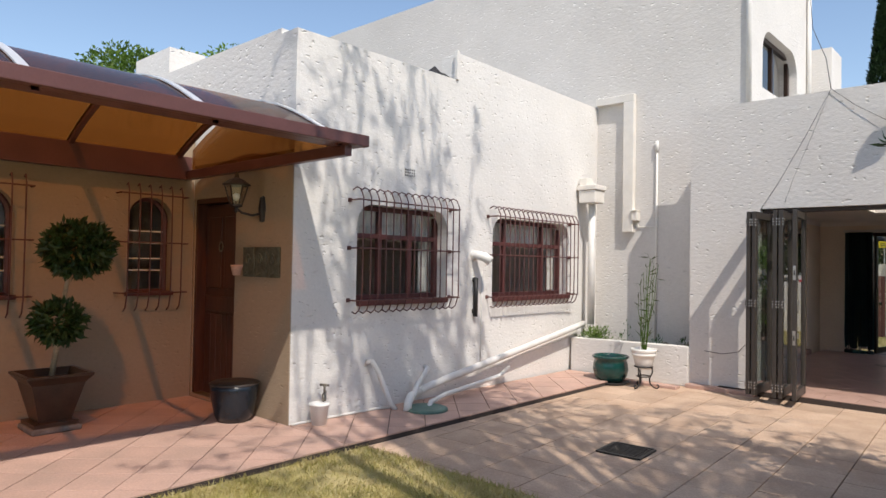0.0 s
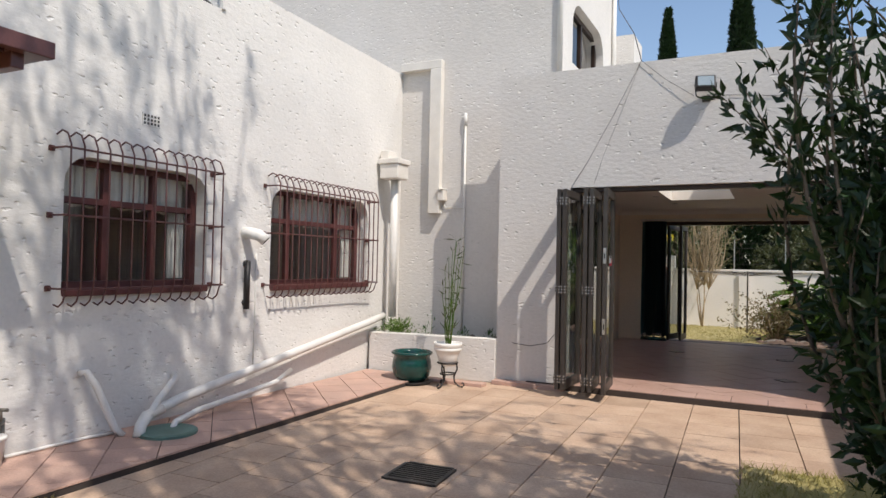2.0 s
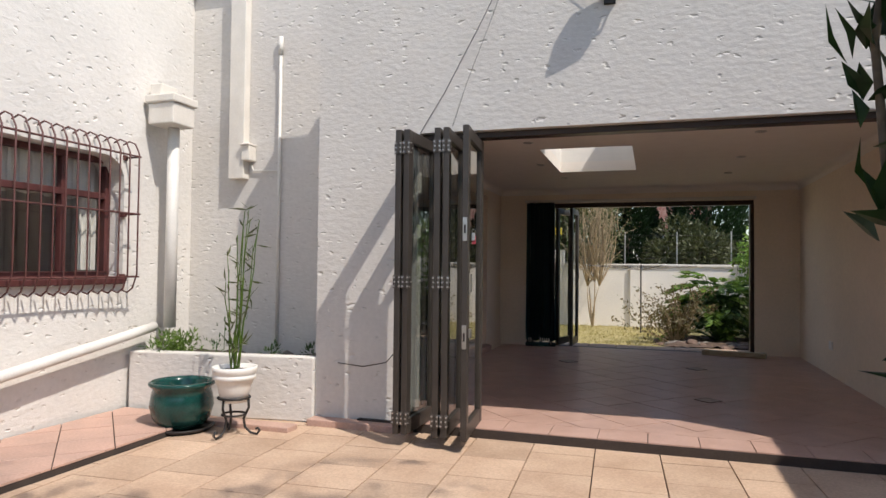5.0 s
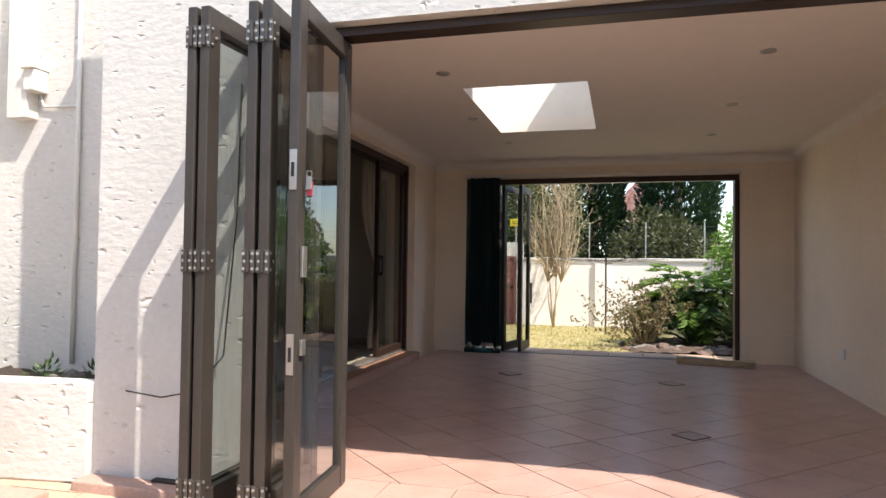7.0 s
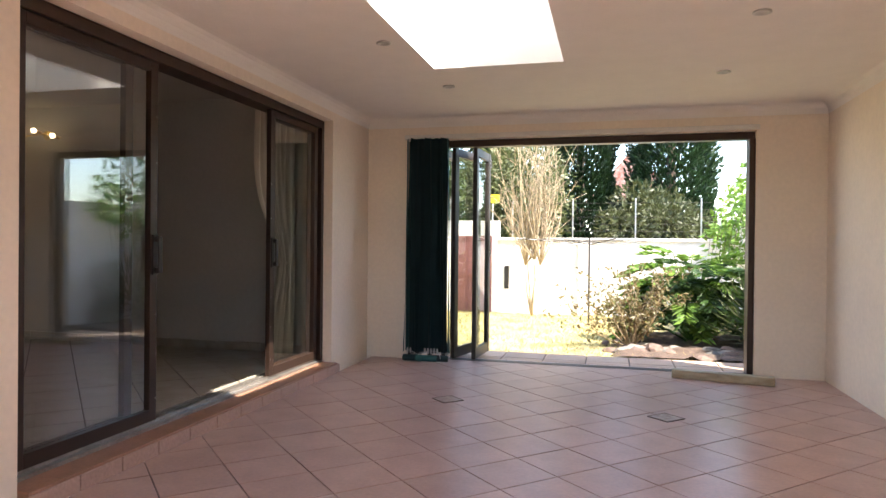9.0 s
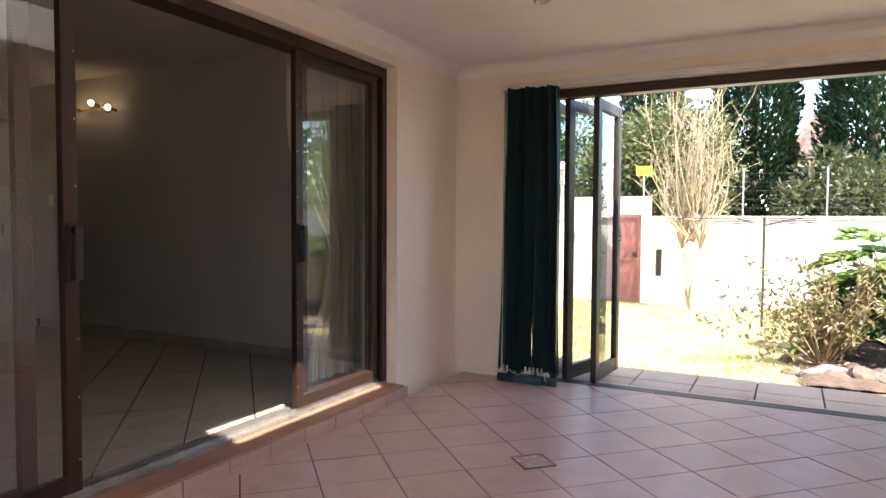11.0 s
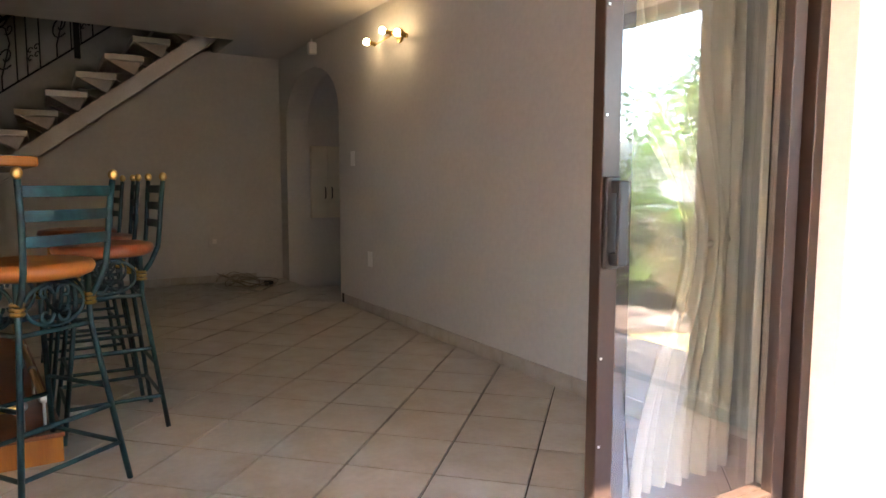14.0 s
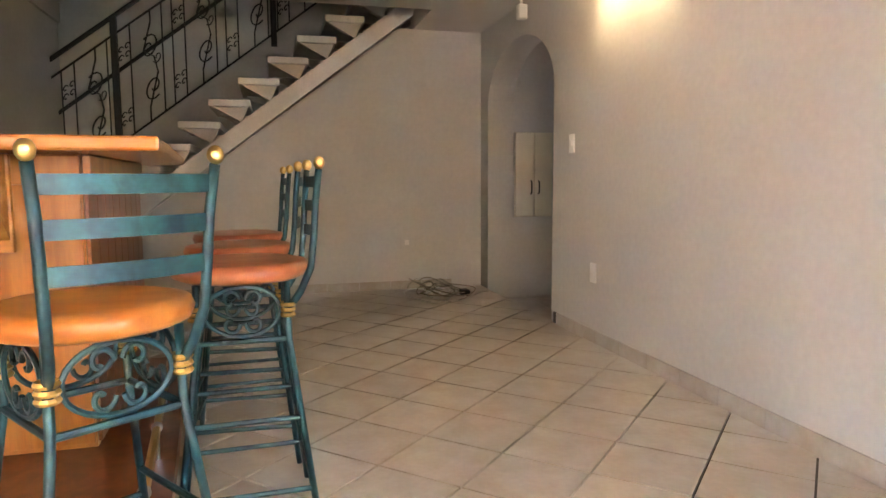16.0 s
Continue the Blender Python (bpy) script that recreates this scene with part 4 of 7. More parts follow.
M_VERD = mat("verdigris_metal", (0.12, 0.13, 0.10), 0.6, metal=0.4, var=0.4, scale=20)
pq = empty("wall_plaque", pose(-5.86, 4.14, 1.43), "greenish cast-metal house number plaque of three tiles", "plaque")
for k in range(3):
    part("tile", box(-0.30 + 0.205 * k, -0.11 + 0.205 * k, -0.012, 0.012, -0.14, 0.14, 0.006), M_VERD, pq)
    part("scroll", tube([(-0.205 + 0.205 * k + 0.04 * math.cos(a / 3) * (1 - a / 30), -0.018, 0.02 + 0.06 * math.sin(a / 3) * (1 - a / 30)) for a in range(0, 22)], 0.008, 5), M_VERD, pq)
    part("hook", tube([(-0.205 + 0.205 * k, -0.012, -0.10), (-0.205 + 0.205 * k, -0.05, -0.12), (-0.205 + 0.205 * k, -0.05, -0.09)], 0.006, 5), M_VERD, pq)
hp = empty("hanging_pot", pose(-6.16, 4.065, 1.30), "small terracotta pot hung on the plaque", "pot")
part("pot", lathe([(0.0, 0.0), (0.035, 0.0), (0.055, 0.08), (0.06, 0.1), (0.05, 0.1), (0.0, 0.06)], 14), M_STRIP, hp, smooth=True)
M_BROWNPOT = mat("brown_glaze", (0.05, 0.028, 0.018), 0.3, var=0.3, scale=9)
M_BLUEPOT = mat("dark_blue_glaze", (0.012, 0.018, 0.026), 0.25, var=0.3, scale=9)
dp = empty("glazed_pot", pose(-5.90, 3.92, 0.0), "dark blue-black glazed pot with a rolled rim", "pot")
part("pot", lathe([(0.0, 0.0), (0.14, 0.0), (0.17, 0.06), (0.20, 0.2), (0.205, 0.28), (0.215, 0.33), (0.19, 0.33), (0.185, 0.22), (0.0, 0.2)], 28), M_BLUEPOT, dp, smooth=True)
part("rim", lathe([(0.19, 0.325), (0.215, 0.328), (0.222, 0.34), (0.20, 0.35), (0.188, 0.34)], 28), M_FOLD, dp, smooth=True)
tpz = empty("topiary_pot", pose(-6.66, 2.66, 0.0), "flared square brown glazed pot on a stone foot", "pot")
bm = bmesh.new()
rings = []
for r, z in ((0.17, 0.02), (0.17, 0.08), (0.125, 0.09), (0.15, 0.2), (0.20, 0.4), (0.25, 0.46), (0.25, 0.48), (0.22, 0.48), (0.18, 0.42)):
    rings.append([bm.verts.new((r * sx, r * sy, z)) for sx, sy in ((-1, -1), (1, -1), (1, 1), (-1, 1))])
for a, b in zip(rings, rings[1:]):
    for k in range(4):
        bm.faces.new((a[k], a[(k + 1) % 4], b[(k + 1) % 4], b[k]))
bm.faces.new(rings[0][::-1]), bm.faces.new(rings[-1])
part("pot", bm, M_BROWNPOT, tpz)
part("foot", box(-0.19, 0.19, -0.19, 0.19, 0.0, 0.05, 0.015), M_ROCK, tpz, "pale stone foot")
structure("pavement_ledge", boxes((-5.39, -3.83, 8.68, 8.82, -0.06, -0.012), (-3.82, -2.99, 8.93, 9.058, -0.06, 0.0), w=0.008), M_STRIP, "terracotta tile ledge at the wall foot")


# ---- folding doors, slider, blind ----
def leaf_door(parent, a, b, z0, z1, t=0.042, stile=0.075, rail=0.10, hinges=()):
    """One glazed leaf between the plan points a and b; hinge plates at the end b."""
    a, b = Vector((*a, 0)), Vector((*b, 0))
    d = b - a
    w = d.length
    m = parent.matrix_world.inverted() @ Matrix.Translation((a.x, a.y, z0)) @ Matrix.Rotation(math.atan2(d.y, d.x), 4, "Z")
    h = z1 - z0

    def p(nm, bm, mtl, up, lab=""):
        bm.transform(m)
        return part(nm, bm, mtl, up, lab)

    lf = p("leaf", boxes((0, stile, -t / 2, t / 2, 0, h), (w - stile, w, -t / 2, t / 2, 0, h), w=0.004), M_FOLD, parent)
    p("rail", box(stile, w - stile, -t / 2 + 0.002, t / 2 - 0.002, 0, rail, 0.004), M_FOLD, lf)
    p("rail", box(stile, w - stile, -t / 2 + 0.002, t / 2 - 0.002, h - rail * 0.8, h, 0.004), M_FOLD, lf)
    p("bead", boxes((stile, stile + 0.012, -0.014, 0.014, rail, h - rail * 0.8), (w - stile - 0.012, w - stile, -0.014, 0.014, rail, h - rail * 0.8)), M_FOLD, lf)
    p("pane", sheet(stile, w - stile, -0.003, 0.003, rail, h - rail * 0.8), M_DARKGLASS, lf).visible_shadow = False
    for z in hinges:
        hg = p("hinge", boxes((w - 0.035, w + 0.004, -t / 2 - 0.004, -t / 2 + 0.001, z - 0.035, z + 0.035), (w - 0.035, w + 0.004, t / 2 - 0.001, t / 2 + 0.004, z - 0.035, z + 0.035), w=0.0015), M_FOLD, lf, "dark hinge plate")
        p("hinge_pin", tube([(w + 0.008, 0, z - 0.04), (w + 0.008, 0, z + 0.04)], 0.008, 8), M_FOLD, hg)
        p("hinge_plate", boxes((w - 0.001, w + 0.004, -t / 2 - 0.006, -0.008, z - 0.045, z + 0.045), (w - 0.001, w + 0.004, 0.008, t / 2 + 0.006, z - 0.045, z + 0.045), w=0.0015), M_STEELDARK, lf, "grey steel hinge plate")
        for dz in (-0.03, 0.0, 0.03):
            for sy in (-1, 1):
                bm = lathe([(0.0, 0.0), (0.0065, 0.001), (0.0065, 0.004), (0.0, 0.006)], 8)
                bm.transform(Matrix.Translation((w + 0.003, sy * (0.015 + 0.004 * (dz != 0)), z + dz)) @ Matrix.Rotation(radians(90), 4, "Y"))
                p("screw", bm, M_STEEL, hg)
        for dz in (-0.032, 0.0, 0.032):
            for sy in (-1, 1):
                bm = lathe([(0.0, 0.0), (0.007, 0.001), (0.007, 0.005), (0.0, 0.008)], 8)
                bm.transform(Matrix.Translation((w - 0.045 + 0.026 * (dz != 0), sy * (t / 2 + 0.001), z + dz)) @ Matrix.Rotation(radians(-90 * sy), 4, "X"))
                p("screw", bm, M_STEEL, hg)
    return lf


fdoor = tagged(empty("door_2", pose(-2.75, 9.0, 0.0), "dark bronze glazed folding door, folded open into a stack", "folding door"), kind="structure")
zs = (0.11, 1.03, 1.945)
I, O = 9.20, 8.62
leaf_door(fdoor, (-2.952, I), (-2.975, O), 0.03, 2.10, hinges=zs)
leaf_door(fdoor, (-2.900, I), (-2.915, O), 0.03, 2.10, hinges=zs)
leaf_door(fdoor, (-2.735, I), (-2.695, O), 0.03, 2.10, hinges=zs)
leaf_door(fdoor, (-2.682, I), (-2.632, O), 0.03, 2.10, hinges=zs)
last = leaf_door(fdoor, (-2.545, I + 0.02), (-2.485, O - 0.04), 0.03, 2.10)
inv = fdoor.matrix_world.inverted()
for z0, z1 in ((1.335, 1.49), (0.63, 0.785)):
    bm = box(-2.50, -2.47, O - 0.044, O - 0.038, z0, z1, 0.002)
    bm.transform(inv)
    part("lock_plate", bm, M_STEEL, last, "steel lock plate")
    # no hole is cut: a black block shows the keyhole's dark inside
    bm = box(-2.491, -2.479, O - 0.047, O - 0.0442, z0 + 0.05, z1 - 0.05)
    bm.transform(inv)
    part("keyhole", bm, M_BLACK, last)
bm = boxes((-2.466, -2.452, O - 0.01, O + 0.025, 1.0, 1.12), (-2.466, -2.452, O - 0.01, O + 0.025, 0.70, 0.76), w=0.003)
bm.transform(inv)
part("handle_plate", bm, M_STEEL, last)
kt = empty("key_fob", pose(-2.438, 8.62, 1.40), "small keys with a red tag hanging in the lock", "keys")
part("ring", tube([(0.012 * math.cos(2 * math.pi * k / 12), 0, 0.012 * math.sin(2 * math.pi * k / 12)) for k in range(12)], 0.002, 5, closed=True), M_STEEL, kt)
part("key", box(-0.012, 0.012, -0.002, 0.002, -0.06, -0.012, 0.001), M_STEEL, kt)
part("tag", box(-0.012, 0.014, 0.003, 0.008, -0.085, -0.03, 0.002), mat("red_tag", (0.45, 0.05, 0.07), 0.5), kt, "red tag")
structure("trim_door_head", boxes((OP[0], OP[1], 9.13, 9.24, 2.115, 2.158), (OP[0] + 0.001, OP[0] + 0.04, 9.14, 9.23, 0.03, 2.115), (OP[1] - 0.04, OP[1] - 0.001, 9.14, 9.23, 0.03, 2.115), w=0.004), M_BROWN, "dark brown door track")
bdoor = tagged(empty("door_3", pose(-2.7, 14.4, 0.0), "dark bronze glazed folding door to the garden, folded open", "folding door"), kind="structure")
I, O = 14.33, 14.90
leaf_door(bdoor, (-3.03, I), (-3.06, O), 0.02, 2.06, hinges=zs[1:])
leaf_door(bdoor, (-2.90, I), (-3.01, O), 0.02, 2.06, hinges=zs[1:])
leaf_door(bdoor, (-2.76, I), (-2.80, O), 0.02, 2.06, hinges=zs[1:])
leaf_door(bdoor, (-2.67, I), (-2.53, O), 0.02, 2.06, hinges=zs[1:])
leaf_door(bdoor, (-2.46, I), (-2.43, O), 0.02, 2.06, hinges=zs[1:])
structure("trim_door_head_back", boxes((BO[0], BO[1], 14.26, 14.36, 2.055, 2.118), (BO[0] + 0.001, BO[0] + 0.035, 14.26, 14.36, 0.02, 2.055), (BO[1] - 0.05, BO[1] - 0.001, 14.22, 14.36, 0.02, 2.055), (BO[0], BO[1], 14.25, 14.36, -0.02, 0.022), w=0.003), M_BROWN, "dark brown door track and frame")
structure("trim_blind_rail", box(-3.12, 0.02, 14.16, 14.198, 2.125, 2.165, 0.004), M_TRIM, "white blind head rail")

M_BLIND = mat("dark_green_blind", (0.008, 0.032, 0.036), 0.75, var=0.2, scale=10, fine=200, bump=0.1)
M_BLIND2 = mat("teal_blind", (0.018, 0.10, 0.10), 0.75, var=0.2, scale=10, fine=200, bump=0.1)
vb = empty("vertical_blind", pose(-2.87, 14.12, 0.0), "dark green vertical fabric blind drawn into a bundle", "blind")
rnd = random.Random(5)
for k in range(16):
    u = k / 15
    xt, xb = -0.20 + 0.38 * u, -0.235 + 0.45 * u
    yt = rnd.uniform(-0.02, 0.03)
    ang = radians(rnd.uniform(55, 115))
    bm = bmesh.new()
    rows = []
    for z in (0.10, 0.6, 1.3, 2.12):
        f = z / 2.12
        cx = xb + (xt - xb) * f + 0.008 * math.sin(k * 2 + z * 2)
        dx, dy = 0.06 * math.cos(ang + 0.25 * math.sin(k + z)), 0.055 * math.sin(ang)
        rows.append([bm.verts.new((cx - dx, yt - dy, z)), bm.verts.new((cx, yt + 0.008, z)), bm.verts.new((cx + dx, yt + dy, z))])
    for a, b in zip(rows, rows[1:]):
        for j in range(2):
            bm.faces.new((a[j], a[j + 1], b[j + 1], b[j]))
    part("slat", bm, M_BLIND2 if k in (0, 1, 15) else M_BLIND, vb, smooth=True)
for k, (x, y, w) in enumerate(((-0.12, -0.06, 0.09), (0.02, -0.07, 0.10), (0.13, -0.05, 0.09))):
    bm = lathe([(0.0, 0.0), (0.03, 0.0), (0.03, 2 * w), (0.0, 2 * w)], 10)
    bm.transform(Matrix.Translation((x - w, y, 0.055)) @ Matrix.Rotation(radians(90), 4, "Y"))
    part("weight_roll", bm, M_BLIND2 if k == 1 else M_BLIND, vb, smooth=True)
for x in (-0.17, -0.14, 0.0, 0.03, 0.06, 0.09, 0.12):
    part("clip", box(x, x + 0.014, -0.085, -0.078, 0.10, 0.15, 0.002), M_STEEL, vb, "white plastic clip")
part("chain", tube([(-0.15, -0.08, 0.13), (-0.05, -0.09, 0.09), (0.05, -0.09, 0.13), (0.14, -0.085, 0.12), (0.16, -0.085, 0.06)], 0.003, 5), M_STEEL, vb)

# sliding door
sd = tagged(empty("door_4", pose(-3.64, 11.8, 0.02), "brown aluminium sliding glass door, standing open", "sliding door"), kind="structure")
inv = sd.matrix_world.inverted()


def sp_(nm, bm, mtl, up=None, lab=""):
    bm.transform(inv)
    return part(nm, bm, mtl, up or sd, lab)


sp_("outer_frame", boxes((-3.72, -3.58, SL[0], SL[0] + 0.05, 0.12, 2.165), (-3.72, -3.58, SL[1] - 0.05, SL[1], 0.12, 2.165), (-3.72, -3.58, SL[0] + 0.05, SL[1] - 0.05, 2.10, 2.165), w=0.003), M_BROWN)
sp_("track", boxes((-3.72, -3.58, SL[0], SL[1], 0.105, 0.122), (-3.665, -3.658, SL[0] + 0.05, SL[1] - 0.05, 0.122, 0.14), (-3.625, -3.618, SL[0] + 0.05, SL[1] - 0.05, 0.122, 0.14), (-3.70, -3.694, SL[0] + 0.05, SL[1] - 0.05, 0.122, 0.135)), mat("worn_track", (0.40, 0.36, 0.32), 0.35, metal=0.7, var=0.3, scale=9), None, "worn bare aluminium track")


def slide_panel(y0, y1, x, handle):
    a, b = x - 0.018, x + 0.018
    lf = sp_("panel", boxes((a, b, y0, y0 + 0.058, 0.14, 2.10), (a, b, y1 - 0.058, y1, 0.14, 2.10), (a, b, y0 + 0.058, y1 - 0.058, 0.14, 0.205), (a, b, y0 + 0.058, y1 - 0.058, 2.045, 2.10), w=0.003), M_BROWN)
    sp_("pane", sheet(x - 0.003, x + 0.003, y0 + 0.058, y1 - 0.058, 0.205, 2.045), M_GLASS, lf).visible_shadow = False
    if handle:
        yh = y0 + 0.028 if handle < 0 else y1 - 0.028
        h = sp_("handle", boxes((b, b + 0.012, yh - 0.022, yh + 0.022, 0.94, 1.16), (b + 0.012, b + 0.035, yh - 0.012, yh + 0.02, 0.95, 0.98), (b + 0.012, b + 0.035, yh - 0.012, yh + 0.02, 1.12, 1.15), (b + 0.03, b + 0.042, yh - 0.012, yh + 0.02, 0.95, 1.15), w=0.004), M_BLACK, lf, "black pull handle")
        for z in (0.26, 0.5, 0.72, 1.3, 1.55, 1.8):
            yy = y0 + 0.01 if handle < 0 else y1 - 0.01
            sp_("screw", box(b - 0.001, b + 0.003, yy - 0.0025, yy + 0.0025, z, z + 0.005), M_STEEL, lf)
    return lf


slide_panel(12.475, 13.27, -3.622, -1)
slide_panel(12.56, 13.30, -3.662, 0)
slide_panel(10.33, 11.235, -3.622, 1)
slide_panel(10.31, 11.09, -3.662, 0)
structure("trim_slider_sill", boxes((-3.74, -3.44, SL[0], SL[1] + 0.0, 0.02, 0.104), w=0.006), M_SILL, "polished red-brown door sill")
structure("trim_slider_sill_tile", boxes(*[(-3.46, -3.432, SL[0] + 0.26 * k, SL[0] + 0.26 * k + 0.254, 0.02, 0.09) for k in range(12)], w=0.003), M_STRIP, "terracotta tile upstand")

# pelmet and tied curtain inside
M_DRAPE = mat("cream_curtain", (0.50, 0.455, 0.37), 0.9, var=0.12, scale=6, fine=140, bump=0.15)
cu = empty("curtain", pose(-3.95, 13.0, 1.2), "cream curtain tied back beside the sliding door", "curtain")
bm = bmesh.new()
rows = []
NZ, NK = 30, 44
for i in range(NZ + 1):
    z = 2.30 - 2.14 * i / NZ
    pinch = math.exp(-((z - 0.95) / 0.42) ** 2)
    y0 = 12.72 + 0.40 * pinch if z > 0.95 else 12.88 + 0.24 * pinch
    y1 = 13.36
    rows.append([bm.verts.new((-3.88 + 0.03 * math.sin(k * 1.05) * (1 - 0.4 * pinch) + 0.012 * math.sin(k * 0.4 + z * 3) + 3.95, y0 + (y1 - y0) * k / NK - 13.0, z - 1.2)) for k in range(NK + 1)])
for a, b in zip(rows, rows[1:]):
    for k in range(NK):
        bm.faces.new((a[k], a[k + 1], b[k + 1], b[k]))
part("drape", bm, M_DRAPE, cu, smooth=True)
part("tie_back", tube([(0.02, 0.12, -0.24), (0.07, 0.2, -0.26), (0.06, 0.36, -0.24)], 0.014, 6), M_DRAPE, cu)
part("curtain_rail", tube([(0.07, -2.9, 1.10), (0.07, 0.4, 1.10)], 0.012, 8), M_BROWN, cu)

# downlights
for k, (x, y) in enumerate(((-2.42, 10.50), (-2.52, 11.86), (-2.40, 13.0), (-0.45, 10.48), (-0.45, 11.78), (-0.45, 12.98))):
    d = empty("downlight", pose(x, y, 2.33), "small recessed steel ceiling downlight, unlit", "downlight", "sunroom downlights")
    part("ring", lathe([(0.028, -0.001), (0.045, -0.001), (0.047, -0.008), (0.03, -0.010), (0.026, -0.004)], 20), M_STEEL, d, smooth=True)
    part("lamp", lathe([(0.0, -0.002), (0.026, -0.003)], 14), M_FOLD, d)
bd = empty("timber_plank", pose(-0.32, 13.93, 0.02, 0, 0, -11), "short weathered pale timber plank on the tiles", "plank")
part("plank", box(-0.36, 0.42, -0.045, 0.045, 0.0, 0.07, 0.008), wood("weathered_timber", (0.34, 0.27, 0.17), (0.48, 0.40, 0.27), 0.8, (3, 14, 14)), bd)
M_DECOR = mat("decor_tile", (0.30, 0.20, 0.15), 0.4, var=0.45, scale=26, second=(0.52, 0.42, 0.33), bump=0.05)
M_INSET = mat("inset_border", (0.20, 0.13, 0.10), 0.5, var=0.3, scale=30, bump=0.05)
for x, y in ((-2.297, 12.65), (-0.83, 12.57), (-0.85, 10.66)):
    m = empty("floor_inset", pose(x, y, 0.02, 0, 0, 45), "small patterned decorative floor tile", "floor tile", "floor insets")
    part("tile", box(-0.075, 0.075, -0.075, 0.075, 0.0, 0.005, 0.001), M_DECOR, m)
    for a, b in ((-0.082, -0.076), (0.076, 0.082)):
        part("border", box(a, b, -0.082, 0.082, 0.0, 0.006), M_INSET, m)
        part("border", box(-0.076, 0.076, a, b, 0.0, 0.006), M_INSET, m)
sw = empty("wall_socket", pose(0.545, 12.6, 0.35), "white plastic double wall socket", "socket")
part("plate", box(-0.012, 0.005, -0.06, 0.06, -0.045, 0.045, 0.004), M_WHITEPAINT, sw)


# ---- living room ----
M_STAIR = mat("white_stair_paint", (0.76, 0.72, 0.66), 0.55, var=0.08, scale=5, bump=0.06)
# beige of the brackets, darker than the white treads
M_STAIRUND = mat("beige_stair_underside", (0.62, 0.55, 0.47), 0.7, var=0.08, scale=5, bump=0.06)
st = tagged(empty("staircase", pose(-9.6, 11.5, 0.0), "open white concrete stairs along the wall", "stairs"), kind="structure")
inv = st.matrix_world.inverted()


def prism(pts, x0, x1):
    bm = bmesh.new()
    a, b = [bm.verts.new((x0, y, z)) for y, z in pts], [bm.verts.new((x1, y, z)) for y, z in pts]
    bm.faces.new(a), bm.faces.new(b[::-1])
    for i in range(len(pts)):
        bm.faces.new((a[i], a[(i + 1) % len(pts)], b[(i + 1) % len(pts)], b[i]))
    return bm


def low(y):
    return 0.906 + 0.754 * (y - 10.692)


bm = prism([(9.78, low(9.78)), (13.05, low(13.05)), (13.05, low(13.05) + 0.17), (9.78, low(9.78) + 0.17)], -9.54, -9.43)
bm.transform(inv)
part("stringer", bm, M_STAIR, st, "white painted sloping stringer")
bm = prism([(9.78, low(9.78)), (13.05, low(13.05)), (13.05, low(13.05) + 0.17), (9.78, low(9.78) + 0.17)], -10.37, -10.29)
bm.transform(inv)
part("stringer", bm, M_STAIR, st)
for k in range(-4, 9):
    y, z = 10.913 + 0.2435 * k, 1.613 + 0.1836 * k
    bm = box(-10.41, -9.42, y, y + 0.335, z - 0.055, z, 0.006)
    bm.transform(inv)
    t_ = part("tread", bm, M_STAIR, st)
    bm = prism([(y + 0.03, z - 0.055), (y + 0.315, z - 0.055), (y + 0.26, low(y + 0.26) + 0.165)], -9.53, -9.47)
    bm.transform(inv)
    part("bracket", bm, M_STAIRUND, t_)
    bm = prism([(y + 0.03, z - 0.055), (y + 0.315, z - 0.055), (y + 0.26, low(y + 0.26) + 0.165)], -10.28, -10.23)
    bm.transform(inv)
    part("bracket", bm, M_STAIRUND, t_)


def spiral(cx, cz, r, a0, turns, plane, n=18, shrink=0.8):
    """Points of a scroll that winds inwards."""
    out = []
    for i in range(n + 1):
        a = a0 + turns * 2 * math.pi * i / n
        rr = r * (1 - shrink * i / n)
        out.append(plane(cx + rr * math.cos(a), cz + rr * math.sin(a)))
    return out


rl = empty("stair_railing", pose(-10.0, 11.0, 2.0), "black wrought-iron stair railing with scrollwork", "railing")
inv = rl.matrix_world.inverted()
XR = -10.33


def RP(y, dz):
    """A place on the railing: along y, dz above the line of its bottom bar."""
    return inv @ Vector((XR, y, 1.60 + 0.754 * (y - 10.462) + dz * 1.345))


part("bottom_rail", tube([RP(9.2, 0), RP(13.0, 0)], 0.010, 6), M_BLACK, rl)
part("mid_rail", tube([RP(9.2, 0.74), RP(13.0, 0.74)], 0.010, 6), M_BLACK, rl)
part("handrail", tube([RP(9.2, 0.86), RP(13.0, 0.86)], 0.022, 8), M_BLACK, rl)
part("rear_rail", tube([RP(9.2, 0.52) + Vector((-0.16, 0, 0)), RP(13.0, 0.52) + Vector((-0.16, 0, 0))], 0.018, 8), M_BLACK, rl)
for y in (10.285, 11.71, 12.95):
    bm = box(XR - 0.028, XR + 0.028, y - 0.028, y + 0.028, RP(y, 0).z + 2.0 - 0.12, RP(y, 0).z + 2.0 + 1.157, 0.004)
    bm.transform(inv)
    part("post", bm, M_BLACK, rl)
k = 0
y = 9.35
